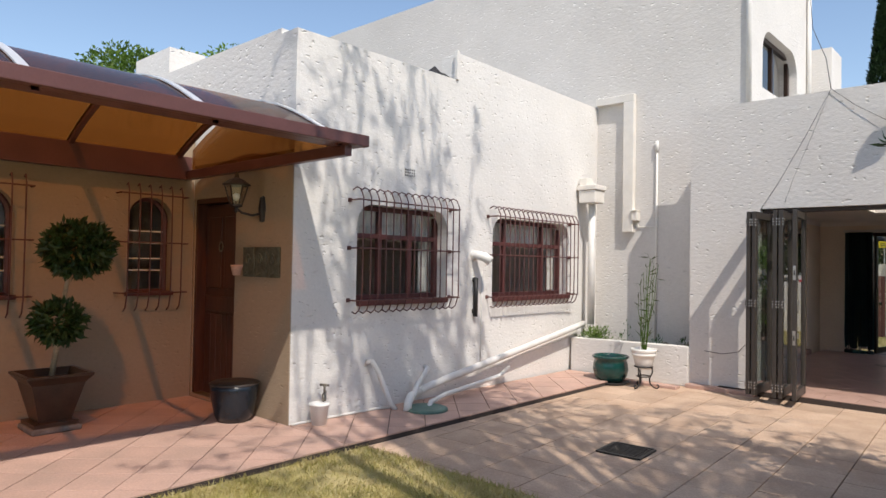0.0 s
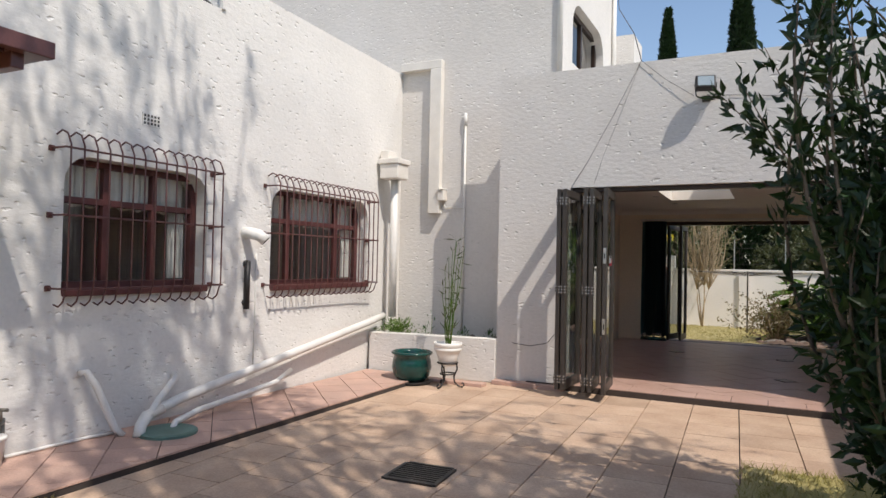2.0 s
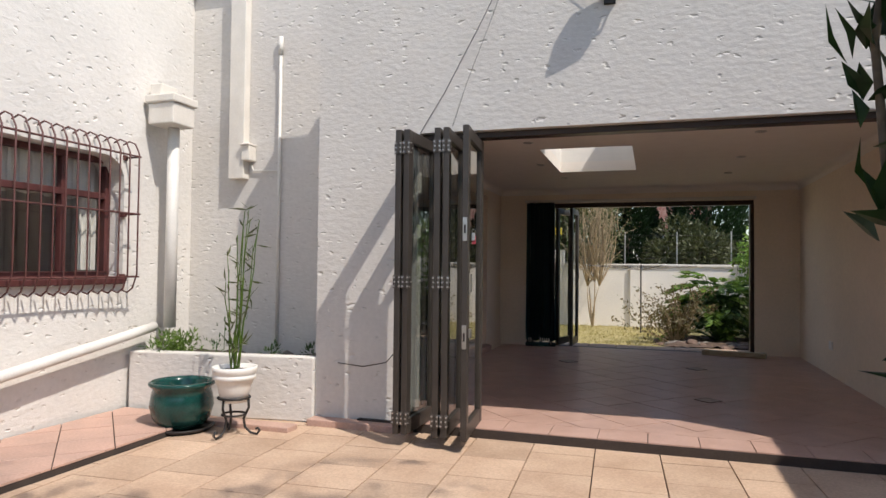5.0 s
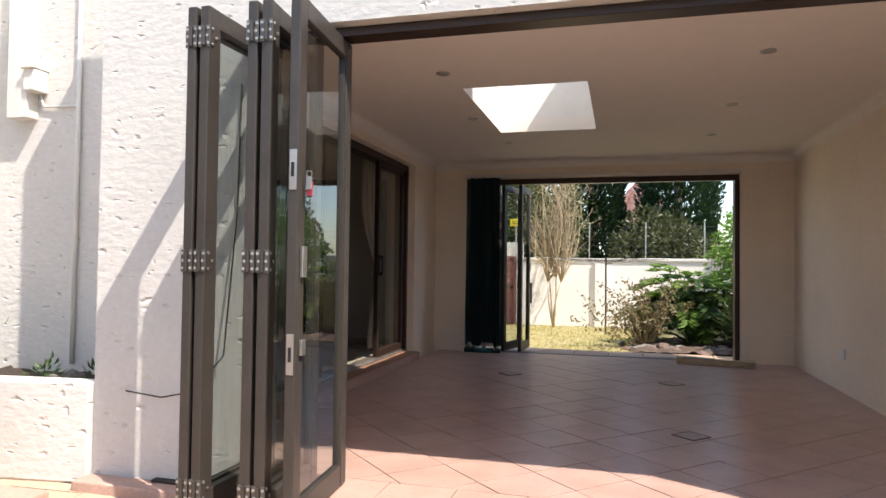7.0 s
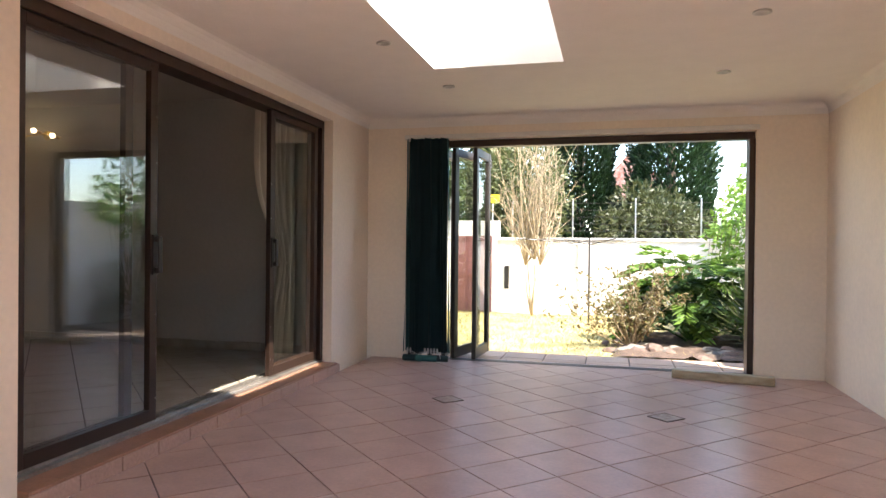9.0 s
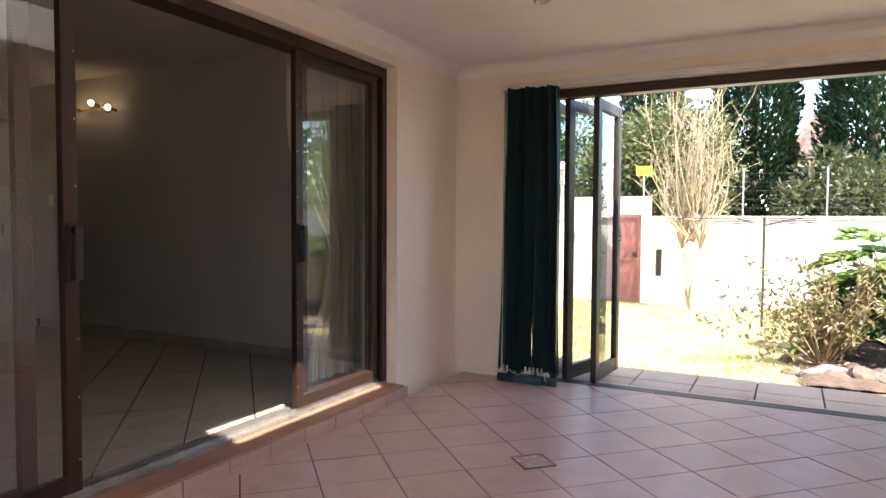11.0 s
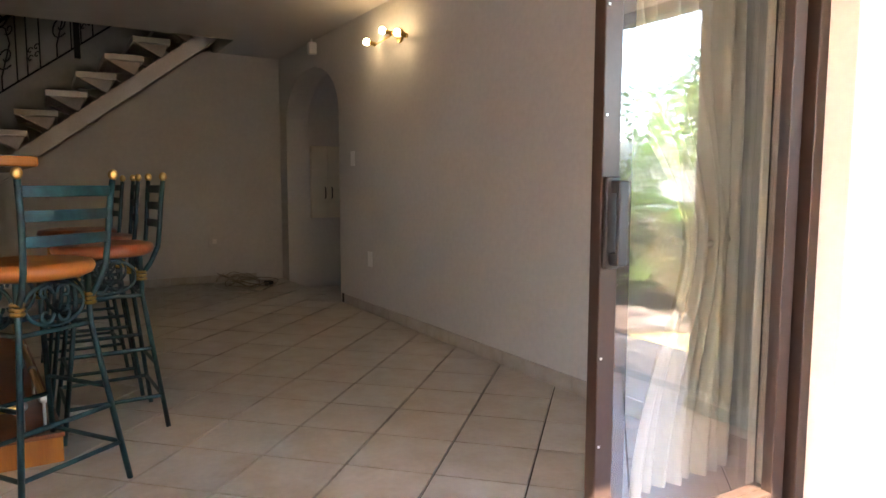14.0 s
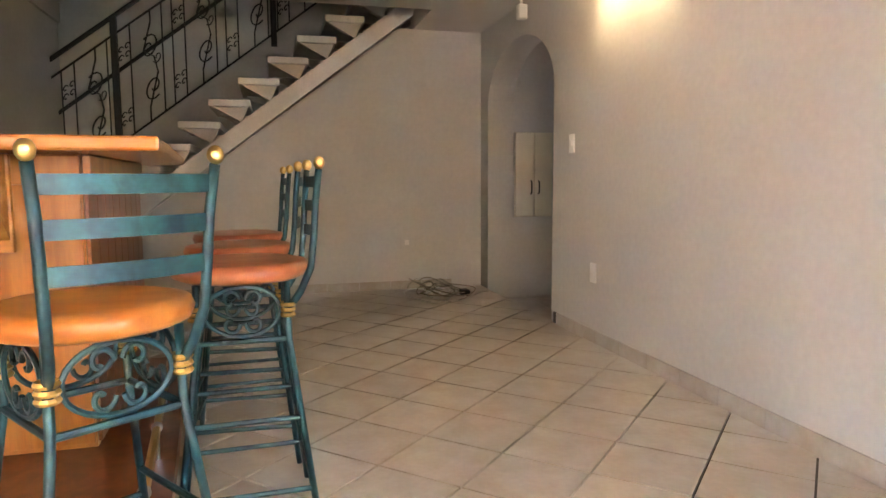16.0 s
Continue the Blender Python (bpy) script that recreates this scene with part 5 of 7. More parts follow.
while y < 12.95:
    ph = k % 4
    if ph in (0, 1):
        part("baluster", tube([RP(y, 0), RP(y, 0.74)], 0.007, 6), M_BLACK, rl)
        if ph == 0:
            for dz in (0.14, 0.58):
                for sy in (-1, 1):
                    for sz in (-1, 1):
                        part("collar_scroll", tube([RP(y + 0.055 + sy * 0.028 + 0.024 * math.cos(a * 0.5) * (1 - a / 16), dz + sz * 0.028 + 0.024 * math.sin(a * 0.5) * (1 - a / 16)) for a in range(12)], 0.006, 5), M_BLACK, rl)
        y += 0.11
    elif ph == 2:
        c = y + 0.06
        pl_ = lambda a, b: RP(a, b)
        pts = spiral(c + 0.02, 0.22, 0.085, radians(-60), -1.3, pl_)
        part("scroll", tube(pts, 0.008, 5), M_BLACK, rl)
        pts = spiral(c - 0.01, 0.50, 0.085, radians(120), -1.3, pl_)
        part("scroll", tube(pts, 0.008, 5), M_BLACK, rl)
        part("stem", tube([RP(c - 0.02, 0.0), RP(c - 0.02, 0.1), RP(c + 0.06, 0.3), RP(c + 0.03, 0.42), RP(c - 0.06, 0.5), RP(c + 0.01, 0.66), RP(c + 0.01, 0.74)], 0.008, 5), M_BLACK, rl)
        part("leaf_scroll", tube(spiral(c + 0.06, 0.40, 0.04, radians(200), 1.1, pl_, 10), 0.006, 5), M_BLACK, rl)
        y += 0.17
    else:
        part("baluster", tube([RP(y, 0), RP(y, 0.74)], 0.007, 6), M_BLACK, rl)
        y += 0.09
    k += 1

# bar counter
M_PINE = wood("orange_pine", (0.25, 0.078, 0.012), (0.40, 0.15, 0.027), 0.3, (9, 9, 0.8))
M_PINETOP = wood("pine_top", (0.36, 0.12, 0.016), (0.50, 0.195, 0.033), 0.22, (9, 1.0, 9))
M_DARKPINE = wood("shaded_side_and_step_pine", (0.13, 0.038, 0.013), (0.21, 0.065, 0.022), 0.3, (9, 9, 0.8))
bar = empty("bar_counter", pose(-6.6, 10.8, 0.13), "orange varnished pine bar counter with bracketed overhang", "bar counter")
inv = bar.matrix_world.inverted()


def bp_(nm, bm, mtl, lab="", up=None, m=None):
    bm.transform(inv @ m if m else inv)
    return part(nm, bm, mtl, up or bar, lab)


def slab(outline, z0, z1, w=0.0):
    bm = bmesh.new()
    lo, hi = [bm.verts.new((x, y, z0)) for x, y in outline], [bm.verts.new((x, y, z1)) for x, y in outline]
    bm.faces.new(lo[::-1]), bm.faces.new(hi)
    n = len(outline)
    for i in range(n):
        bm.faces.new((lo[i], lo[(i + 1) % n], hi[(i + 1) % n], hi[i]))
    if w:
        bevel(bm, w)
    return bm


bp_("top", slab([(-5.60, 11.34), (-7.40, 11.19), (-7.40, 9.9), (-5.56, 9.9)], 1.209, 1.252, 0.009), M_PINETOP, "glossy pine top")
bp_("body", slab([(-5.90, 11.06), (-7.05, 11.02), (-7.05, 9.92), (-5.88, 9.92)], 0.14, 1.209), M_PINE)
END = Matrix(((1, 0.0175, 0, -5.90), (0.0175, -1, 0, 11.06), (0, 0, 1, 0), (0, 0, 0, 1)))
SIDE = Matrix(((-0.035, -0.9994, 0, -5.90), (0.9994, -0.035, 0, 11.06), (0, 0, 1, 0), (0, 0, 0, 1)))
for k in range(8):
    bp_("board", box(0.002, 0.014, 0.004 + 0.135 * k, 0.136 + 0.135 * k, 0.26, 1.114, 0.003), M_PINE, m=END)
# same pine boards, coloured darker because this side faces away from the light
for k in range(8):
    bp_("shaded_side_board", box(0.002, 0.014, 0.004 + 0.135 * k, 0.136 + 0.135 * k, 0.26, 1.114, 0.003), M_DARKPINE, m=SIDE)
for m_, ln_ in ((END, 1.1), (SIDE, 1.1)):
    bp_("top_rail", box(0.002, 0.026, 0.0, ln_, 1.114, 1.206, 0.004), M_PINE, m=m_)
bp_("foot_step", slab([(-5.17, 11.37), (-7.05, 11.20), (-7.05, 9.92), (-5.15, 9.92)], 0.132, 0.225), M_PINE, "orange pine step round the foot")
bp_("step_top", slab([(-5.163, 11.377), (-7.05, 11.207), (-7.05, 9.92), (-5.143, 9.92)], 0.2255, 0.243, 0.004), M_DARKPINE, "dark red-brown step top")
for a, b, ends in (((-5.20, 11.25), (-5.19, 9.95), (0.0, 0.45, 0.9)), ((-5.27, 11.315), (-7.0, 11.155), (0.0, 0.27, 0.55, 0.95))):
    bp_("foot_rail", tube([(*a, 0.345), (*b, 0.345)], 0.013, 8), M_BRASS, "brass foot rail")
    for f in ends:
        x, y = a[0] + (b[0] - a[0]) * f, a[1] + (b[1] - a[1]) * f
        bp_("bracket", tube([(x, y, 0.35), (x, y, 0.243)], 0.006, 8), M_STEEL, "steel rail bracket")
        bp_("bracket_knob", sphere(0.018, (x, y, 0.348)), M_STEEL, "polished ball")
for v in (0.22, 0.78):
    bk_ = bp_("corbel", box(0.026, 0.05, v - 0.03, v + 0.03, 0.904, 1.206, 0.004), M_PINETOP, m=END)
    bm = bmesh.new()
    vs = [[bm.verts.new((u, vv, z)) for u, z in ((0.05, 1.206), (0.27, 1.206), (0.27, 1.174), (0.05, 0.944))] for vv in (v - 0.022, v + 0.022)]
    bm.faces.new(vs[0]), bm.faces.new(vs[1][::-1])
    for i in range(4):
        bm.faces.new((vs[0][i], vs[0][(i + 1) % 4], vs[1][(i + 1) % 4], vs[1][i]))
    bp_("brace", bm, M_PINETOP, "", bk_, END)

# bar stools
M_TEALIRON = mat("teal_patina_iron", (0.013, 0.060, 0.060), 0.42, metal=0.35, var=0.5, scale=14, fine=60, second=(0.008, 0.022, 0.03), bump=0.06)
M_SEAT = wood("varnished_seat", (0.31, 0.095, 0.013), (0.43, 0.15, 0.024), 0.3, (8, 2, 8))
M_SEATDARK = wood("red_varnished_seat", (0.24, 0.06, 0.02), (0.36, 0.11, 0.035), 0.28, (8, 2, 8))


def bar_stool(seat_mat):
    """A stool that faces -y, its back at +y, standing at the origin."""
    s = empty("bar_stool", Matrix(), "teal wrought-iron bar stool with round wooden seat and ladder back", "bar stool", "stools at the bar")
    part("seat", lathe([(0.0, 0.645), (0.17, 0.645), (0.197, 0.655), (0.205, 0.672), (0.197, 0.688), (0.17, 0.693), (0.0, 0.69)], 40), seat_mat, s, "varnished round wooden seat", smooth=True)
    top, foot = 0.125, 0.20
    corners = ((-1, -1), (1, -1), (1, 1), (-1, 1))
    for sx, sy in corners:
        part("leg", tube([(sx * top, sy * top, 0.645), (sx * top * 1.02, sy * top * 1.02, 0.5), (sx * foot, sy * foot, 0.0)], 0.0102, 8), M_TEALIRON, s, smooth=True)
        for dz in (-0.013, 0.0, 0.013):
            part("brass_band", tube([(sx * (top + 0.002) + 0.019 * math.cos(a * math.pi / 5), sy * (top + 0.002) + 0.019 * math.sin(a * math.pi / 5), 0.575 + dz) for a in range(10)], 0.0055, 5, closed=True), M_BRASS, s, "brass wire binding")

    def leg_at(sx, sy, z):
        f = max(0.0, (0.5 - z) / 0.5)
        r = top * 1.02 + (foot - top * 1.02) * f
        return Vector((sx * r, sy * r, z))

    for z, sides in ((0.50, (0, 1, 2, 3)), (0.30, (1, 3)), (0.24, (0, 2)), (0.12, (0, 1, 2, 3))):
        for k in sides:
            a, b = corners[k], corners[(k + 1) % 4]
            part("stretcher", tube([leg_at(*a, z), leg_at(*b, z)], 0.0075, 8), M_TEALIRON, s)
    for k in range(4):
        a, b = corners[k], corners[(k + 1) % 4]
        pa, pb = leg_at(*a, 0.575), leg_at(*b, 0.575)
        ux = (pb - pa).normalized()
        mid = (pa + pb) / 2
        P = lambda u, v: mid + ux * u + Vector((0, 0, v))
        part("scroll_ring", tube([P(0.105 * math.cos(2 * math.pi * i / 28), 0.062 * math.sin(2 * math.pi * i / 28)) for i in range(28)], 0.006, 6, closed=True), M_TEALIRON, s)
        for sx in (-1, 1):
            for sz in (-1, 1):
                pts = [P(sx * (0.034 - 0.027 * (1 - i / 16) * math.cos(i * 0.42)), sz * (0.030 + 0.027 * (1 - i / 16) * math.sin(i * 0.42))) for i in range(14)]
                part("scroll", tube(pts, 0.0058, 6), M_TEALIRON, s)
    for sx in (-1, 1):
        x = 0.155 * sx
        pts = [(sx * 0.125, 0.125, 0.57), (sx * 0.135, 0.165, 0.62), (sx * 0.145, 0.195, 0.68), (sx * 0.15, 0.205, 0.76), (x, 0.212, 0.845), (sx * 0.165, 0.222, 0.925)]
        part("back_post", tube(pts, 0.0105, 8), M_TEALIRON, s, smooth=True)
        part("knob", sphere(0.0165, (sx * 0.166, 0.223, 0.940)), M_BRASS, s, "polished brass knob", smooth=True)
    for z, y, w in ((0.893, 0.217, 0.158), (0.828, 0.210, 0.152), (0.760, 0.205, 0.148)):
        bm = bmesh.new()
        rows = []
        for i in range(11):
            u = -1 + 2 * i / 10
            yy = y + 0.02 * (1 - u * u)
            rows.append([bm.verts.new((u * w, yy + d, z + dz)) for d, dz in ((-0.003, -0.015), (0.003, -0.015), (0.003, 0.015), (-0.003, 0.015))])
        for a, b in zip(rows, rows[1:]):
            for j in range(4):
                bm.faces.new((a[j], a[(j + 1) % 4], b[(j + 1) % 4], b[j]))
        part("back_slat", bm, M_TEALIRON, s, smooth=False)
    for ob in s.children:
        ob.data.transform(Matrix.Diagonal((0.95, 0.95, 1.107, 1.0)))
    return s


s1 = bar_stool(M_SEAT)
s1.matrix_world = pose(-4.946, 11.297, 0.13, 0, 0, -54.8)
s2 = bar_stool(M_SEATDARK)
s2.matrix_world = pose(-5.535, 11.554, 0.13, 0, 0, 3)
copy_thing(s2, pose(-6.05, 11.53, 0.13, 0, 0, -2))
copy_thing(s2, pose(-6.60, 11.50, 0.13, 0, 0, 4))

# wall light
wl = empty("wall_light", pose(-6.66, 13.53, 2.17), "brass wall light with two lit spot bulbs", "wall light")
M_BULB = glow("lit_bulb", (1.0, 0.74, 0.42), 1.6)
part("back_plate", lathe([(0.0, 0.0), (0.05, 0.0), (0.045, 0.012), (0.0, 0.016)], 18), M_BRASS, wl).matrix_local = pose(0, 0, 0, 90)
part("arm", tube([(-0.28, -0.06, -0.017), (-0.12, -0.055, -0.002), (-0.015, -0.055, 0.008), (0.10, -0.055, -0.02), (0.21, -0.06, -0.045)], 0.009, 8), M_BRASS, wl, smooth=True)
part("stem", tube([(0, 0, 0), (0, -0.055, 0.01)], 0.012, 8), M_BRASS, wl)
for x, z in ((-0.28, -0.017), (-0.015, 0.012), (0.21, -0.045)):
    part("lamp_holder", tube([(x, -0.06, z + 0.0), (x - 0.03, -0.09, z + 0.015)], 0.016, 8), M_BRASS, wl)
    part("bulb", sphere(0.026, (x - 0.045, -0.11, z + 0.022)), M_BULB, wl, "glowing bulb", smooth=True)
for x, z in ((-0.33, 2.19), (-0.06, 2.22)):
    pd = bpy.data.lights.new("bulb_light", "POINT")
    pd.energy, pd.color, pd.shadow_soft_size = 0.013, (1.0, 0.70, 0.38), 0.03
    new("bulb_light", pd).location = (-6.66 + x, 13.53 - 0.16, z)

# passage cupboard, arch pillar, switches, sensor
M_CUPB = mat("cream_cupboard", (0.74, 0.68, 0.53), 0.45, var=0.06, bump=0.04)
cbd = empty("wall_cupboard", pose(-9.299, 13.985, 0.78), "cream two-door wall cupboard with black handles", "cupboard")
part("body", box(0.0, 0.02, -0.185, 0.185, 0.0, 0.77, 0.004), M_CUPB, cbd)
for y0, y1, yh in ((-0.182, -0.003, -0.032), (0.003, 0.182, 0.042)):
    dd = part("door", box(0.02, 0.038, y0, y1, 0.005, 0.765, 0.004), M_CUPB, cbd)
    part("handle", tube([(0.038, yh, 0.21), (0.06, yh, 0.22), (0.06, yh, 0.32), (0.038, yh, 0.33)], 0.007, 6), M_BLACK, dd, "black bow handle")
for nm, x, z, w, h in (("light_switch", -7.50, 1.35, 0.035, 0.06), ("wall_socket", -7.18, 0.555, 0.035, 0.06)):
    e = empty(nm, pose(x, 13.528, z), "white plastic wall plate", "switch" if nm[0] == "l" else "socket")
    part("plate", box(-w, w, -0.012, 0.0, -h, h, 0.004), M_WHITEPAINT, e)
    part("rocker", box(-0.01, 0.01, -0.017, -0.012, -0.02, 0.02, 0.002), M_WHITEPAINT, e)
e = empty("wall_socket", pose(-9.448, 12.82, 0.56), "beige plastic wall socket", "socket")
part("plate", box(0.0, 0.01, -0.06, 0.06, -0.06, 0.06, 0.004), M_LIVING, e)
part("outlet", box(0.01, 0.013, -0.02, 0.02, -0.025, 0.02, 0.002), M_TRIM, e)
e = empty("motion_sensor", pose(-8.33, 13.50, 2.37), "small white alarm sensor under the ceiling", "sensor")
part("case", box(-0.03, 0.03, -0.045, 0.03, -0.06, 0.05, 0.012), M_WHITEPAINT, e)
part("mount", tube([(0, -0.01, 0.05), (0, -0.01, 0.09)], 0.01, 6), M_WHITEPAINT, e)
M_TWINE = mat("grey_beige_cable", (0.30, 0.25, 0.19), 0.6, var=0.2, bump=0)
cl = empty("cable_pile", pose(-9.08, 13.15, 0.13), "tangle of grey and beige cables on the floor", "cables")
rnd = random.Random(11)
for k in range(9):
    pts = []
    a0, r = rnd.uniform(0, 6.3), rnd.uniform(0.12, 0.34)
    cx, cy = rnd.uniform(-0.2, 0.15), rnd.uniform(-0.25, 0.08)
    for i in range(22):
        a = a0 + i * 0.33
        pts.append((cx + r * math.cos(a) * (1 + 0.2 * math.sin(a * 2.3)), cy + 0.6 * r * math.sin(a) * (1 + 0.2 * math.cos(a * 1.7)), 0.007 + 0.05 * (0.5 + 0.5 * math.sin(a * 1.3 + k)) * (k % 3)))
    part("cable", tube(pts, 0.0042, 5), (M_STEEL, M_TWINE, M_TWINE)[k % 3], cl, smooth=True)
part("adapter", box(0.05, 0.15, 0.05, 0.12, 0.0, 0.05, 0.006), M_BLACK, cl, "black power adapter")
SKL = []
for k in range(14):
    SKL.append((-7.70 + 0.287 * k, min(-7.70 + 0.287 * k + 0.284, -3.80), LY - 0.012, LY))
sk = structure("baseboard", boxes((-7.76, -3.8, LY - 0.009, LY, 0.12, 0.205)), M_GROUT, "pale tile skirting with grout")
for a, b, c, d in SKL:
    part("tile", box(a, b, c - 0.004, d - 0.002, 0.122, 0.208, 0.002), M_LTILE, sk)
for k in range(12):
    part("tile", box(LX + 0.002, LX + 0.014, 9.8 + 0.287 * k, 9.8 + 0.287 * k + 0.284, 0.122, 0.208, 0.002), M_LTILE, sk)


# ---- plants ----
M_BARK = mat("grey_brown_bark", (0.16, 0.12, 0.085), 0.9, var=0.3, scale=12, bump=0.5, bump_scale=40)
M_TWIG = mat("dry_tan_twigs", (0.42, 0.32, 0.20), 0.9, var=0.3, scale=10, bump=0.2)
L_DARK = leaf_mat("dark_glossy_leaf", (0.035, 0.075, 0.018), (0.018, 0.042, 0.012))
L_MID = leaf_mat("mid_green_leaf", (0.07, 0.14, 0.025), (0.035, 0.08, 0.018))
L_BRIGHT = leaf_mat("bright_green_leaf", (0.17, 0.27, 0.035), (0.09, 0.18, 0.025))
L_OLIVE = leaf_mat("olive_leaf", (0.13, 0.14, 0.05), (0.07, 0.085, 0.03))
L_CON = leaf_mat("conifer_leaf", (0.035, 0.075, 0.022), (0.015, 0.035, 0.014))
L_ROSE = leaf_mat("rose_leaf", (0.16, 0.16, 0.06), (0.20, 0.13, 0.06))


def leaves(name, material, parent, places, ways, length, width, seed, droop=0.3, fold=0.25, label=""):
    """Many pointed, folded leaves as one crown: each has a midrib and two halves."""
    r = np.random.RandomState(seed)
    p = np.asarray(places, float)
    d = np.asarray(ways, float)
    n = len(p)
    d /= np.linalg.norm(d, axis=1)[:, None] + 1e-9
    side = np.cross(d, r.normal(size=(n, 3)))
    side /= np.linalg.norm(side, axis=1)[:, None] + 1e-9
    up = np.cross(side, d)
    L = (length * r.uniform(0.65, 1.25, n))[:, None]
    W = (width * r.uniform(0.7, 1.2, n))[:, None]
    v = np.stack([p, p + 0.45 * L * d + W * side / 2 + fold * W * up, p + L * d - droop * L * up * 0.3, p + 0.45 * L * d - W * side / 2 + fold * W * up, p + 0.5 * L * d], 1).reshape(-1, 3)
    base = np.arange(n)[:, None] * 5
    f = np.concatenate([base + np.array([[0, 1, 4]]), base + np.array([[1, 2, 4]]), base + np.array([[4, 2, 3]]), base + np.array([[0, 4, 3]])])
    me = bpy.data.meshes.new(name)
    me.from_pydata(v.tolist(), [], f.tolist())
    me.materials.append(material)
    ob = new(name, me)
    ob.parent = parent
    if label:
        ob["label"] = label
    return ob


def ball_points(n, c, r, seed, shell=0.55):
    q = np.random.RandomState(seed)
    d = q.normal(size=(n, 3))
    d /= np.linalg.norm(d, axis=1)[:, None]
    rad = shell + (1 - shell) * q.uniform(0, 1, n) ** 0.6
    lump = np.array([1 + 0.16 * noise.noise(Vector(x) * 2.2 + Vector((seed, 0, 0))) for x in d])
    return np.asarray(c) + d * (rad * lump)[:, None] * np.asarray(r), d


def branchy(root, tips, seed, r0, parent, name="branch", material=None, bend=0.15):
    """Bent tapering branches from a root to each tip; gives points along them."""
    q = random.Random(seed)
    pts_all, dirs = [], []
    bm = bmesh.new()
    for tip in tips:
        a, b = Vector(root), Vector(tip)
        L = (b - a).length
        off = Vector((q.uniform(-1, 1), q.uniform(-1, 1), q.uniform(-0.2, 0.6))) * L * bend
        pts = [a + (b - a) * (i / 8) + off * math.sin(math.pi * i / 8) for i in range(9)]
        add_tube(bm, pts, r0, 5, taper=r0 * 0.2)
        pts_all.append(pts)
    return part(name, bm, material or M_BARK, parent, smooth=True), pts_all


# large shrub beside the path
sb = empty("shrub", pose(-0.2, 5.55, -0.05), "tall leafy dark green shrub beside the paving", "shrub")
q = np.random.RandomState(3)
tips = []
for k in range(64):
    a, el = q.uniform(0, 6.283), q.uniform(0.15, 1.0)
    rr = q.uniform(0.55, 1.0)
    tips.append((max(-0.36 - 0.34 * el * el, 1.0 * rr * math.cos(a) * (1.15 - 0.35 * el)), 0.75 * rr * math.sin(a) * (1.15 - 0.35 * el), 0.35 + 2.95 * el))
_, paths = branchy((0, 0, 0.0), tips, 4, 0.016, sb)
LONG = [(-1.08, 0.66, 2.40), (-0.95, 0.58, 2.15), (-0.96, 0.45, 2.42), (-0.84, 0.55, 2.62), (-0.70, 0.45, 2.85), (-0.55, 0.35, 3.10), (-0.72, 0.45, 2.2), (-0.45, 0.2, 3.3)]
_, reach = branchy((-0.25, 0.1, 1.2), LONG, 5, 0.010, sb, "long_shoot", bend=0.05)
pp, dd = [], []
for path, first, count in [(p, 2, 17) for p in paths] + [(p, 3, 9) for p in reach]:
    for i in range(first, 9):
        seg = path[i] - path[i - 1]
        for m_ in range(count):
            base_ = path[i - 1] + seg * q.uniform()
            dv = seg.normalized() * 0.8 + Vector(q.normal(size=3) * 0.75)
            pp.append(base_ + Vector(q.normal(size=3) * 0.022)), dd.append(dv)
leaves("foliage", L_DARK, sb, pp, dd, 0.105, 0.040, 7)
hf, hd = ball_points(9500, (0.17, 0.0, 1.30), (0.76, 0.60, 1.30), 9, 0.2)
leaves("inner_foliage", L_DARK, sb, hf, hd + np.random.RandomState(2).normal(size=hd.shape) * 0.8, 0.088, 0.036, 8)
lp, ld = [], []
for path in paths[::3]:
    for i in range(5, 9):
        for m_ in range(4):
            lp.append(path[i] + Vector(q.normal(size=3) * 0.03)), ld.append(Vector(q.normal(size=3)) + Vector((0, 0, 0.8)))
leaves("young_foliage", L_MID, sb, lp, ld, 0.07, 0.026, 10, label="lighter young leaves")
for k, c in enumerate(((0.12, -0.2, 2.05), (0.28, -0.1, 2.35), (0.0, -0.25, 1.75), (0.3, -0.3, 1.5))):
    a, b = ball_points(60, c, (0.13, 0.10, 0.07), 15 + k, 0.1)
    leaves("new_shoots", L_BRIGHT, sb, a, b + np.array([0, 0, 0.4]), 0.045, 0.018, 16 + k, label="bright yellow-green new shoots")

# tree that stands behind the camera and dapples the yard
tr = empty("shade_tree", pose(3.6, 0.6, -0.05), "large tree with fine drooping foliage shading the yard", "tree")
part("trunk", tube([(0, 0, 0), (-0.1, 0.1, 2.0), (-0.5, 0.5, 4.2), (-0.9, 0.9, 6.2)], 0.22, 10, taper=0.12), M_BARK, tr, smooth=True)
CROWN = (((-4.9, 2.8, 8.8), (1.7, 1.25, 2.3), 50), ((-0.9, 3.3, 8.2), (1.5, 1.6, 1.5), 40), ((-3.5, 0.2, 8.4), (1.7, 1.1, 1.4), 7), ((-4.5, 3.5, 7.5), (1.5, 1.3, 0.9), 28))
q = np.random.RandomState(12)
tips = []
for c, r, n in CROWN:
    for k in range(n):
        d = q.normal(size=3)
        d /= np.linalg.norm(d)
        tips.append(tuple(np.array(c) + d * np.array(r) * q.uniform(0.35, 1.0)))
_, paths = branchy((-0.9, 0.9, 6.1), tips, 6, 0.035, tr, bend=0.12)
pp, dd = [], []
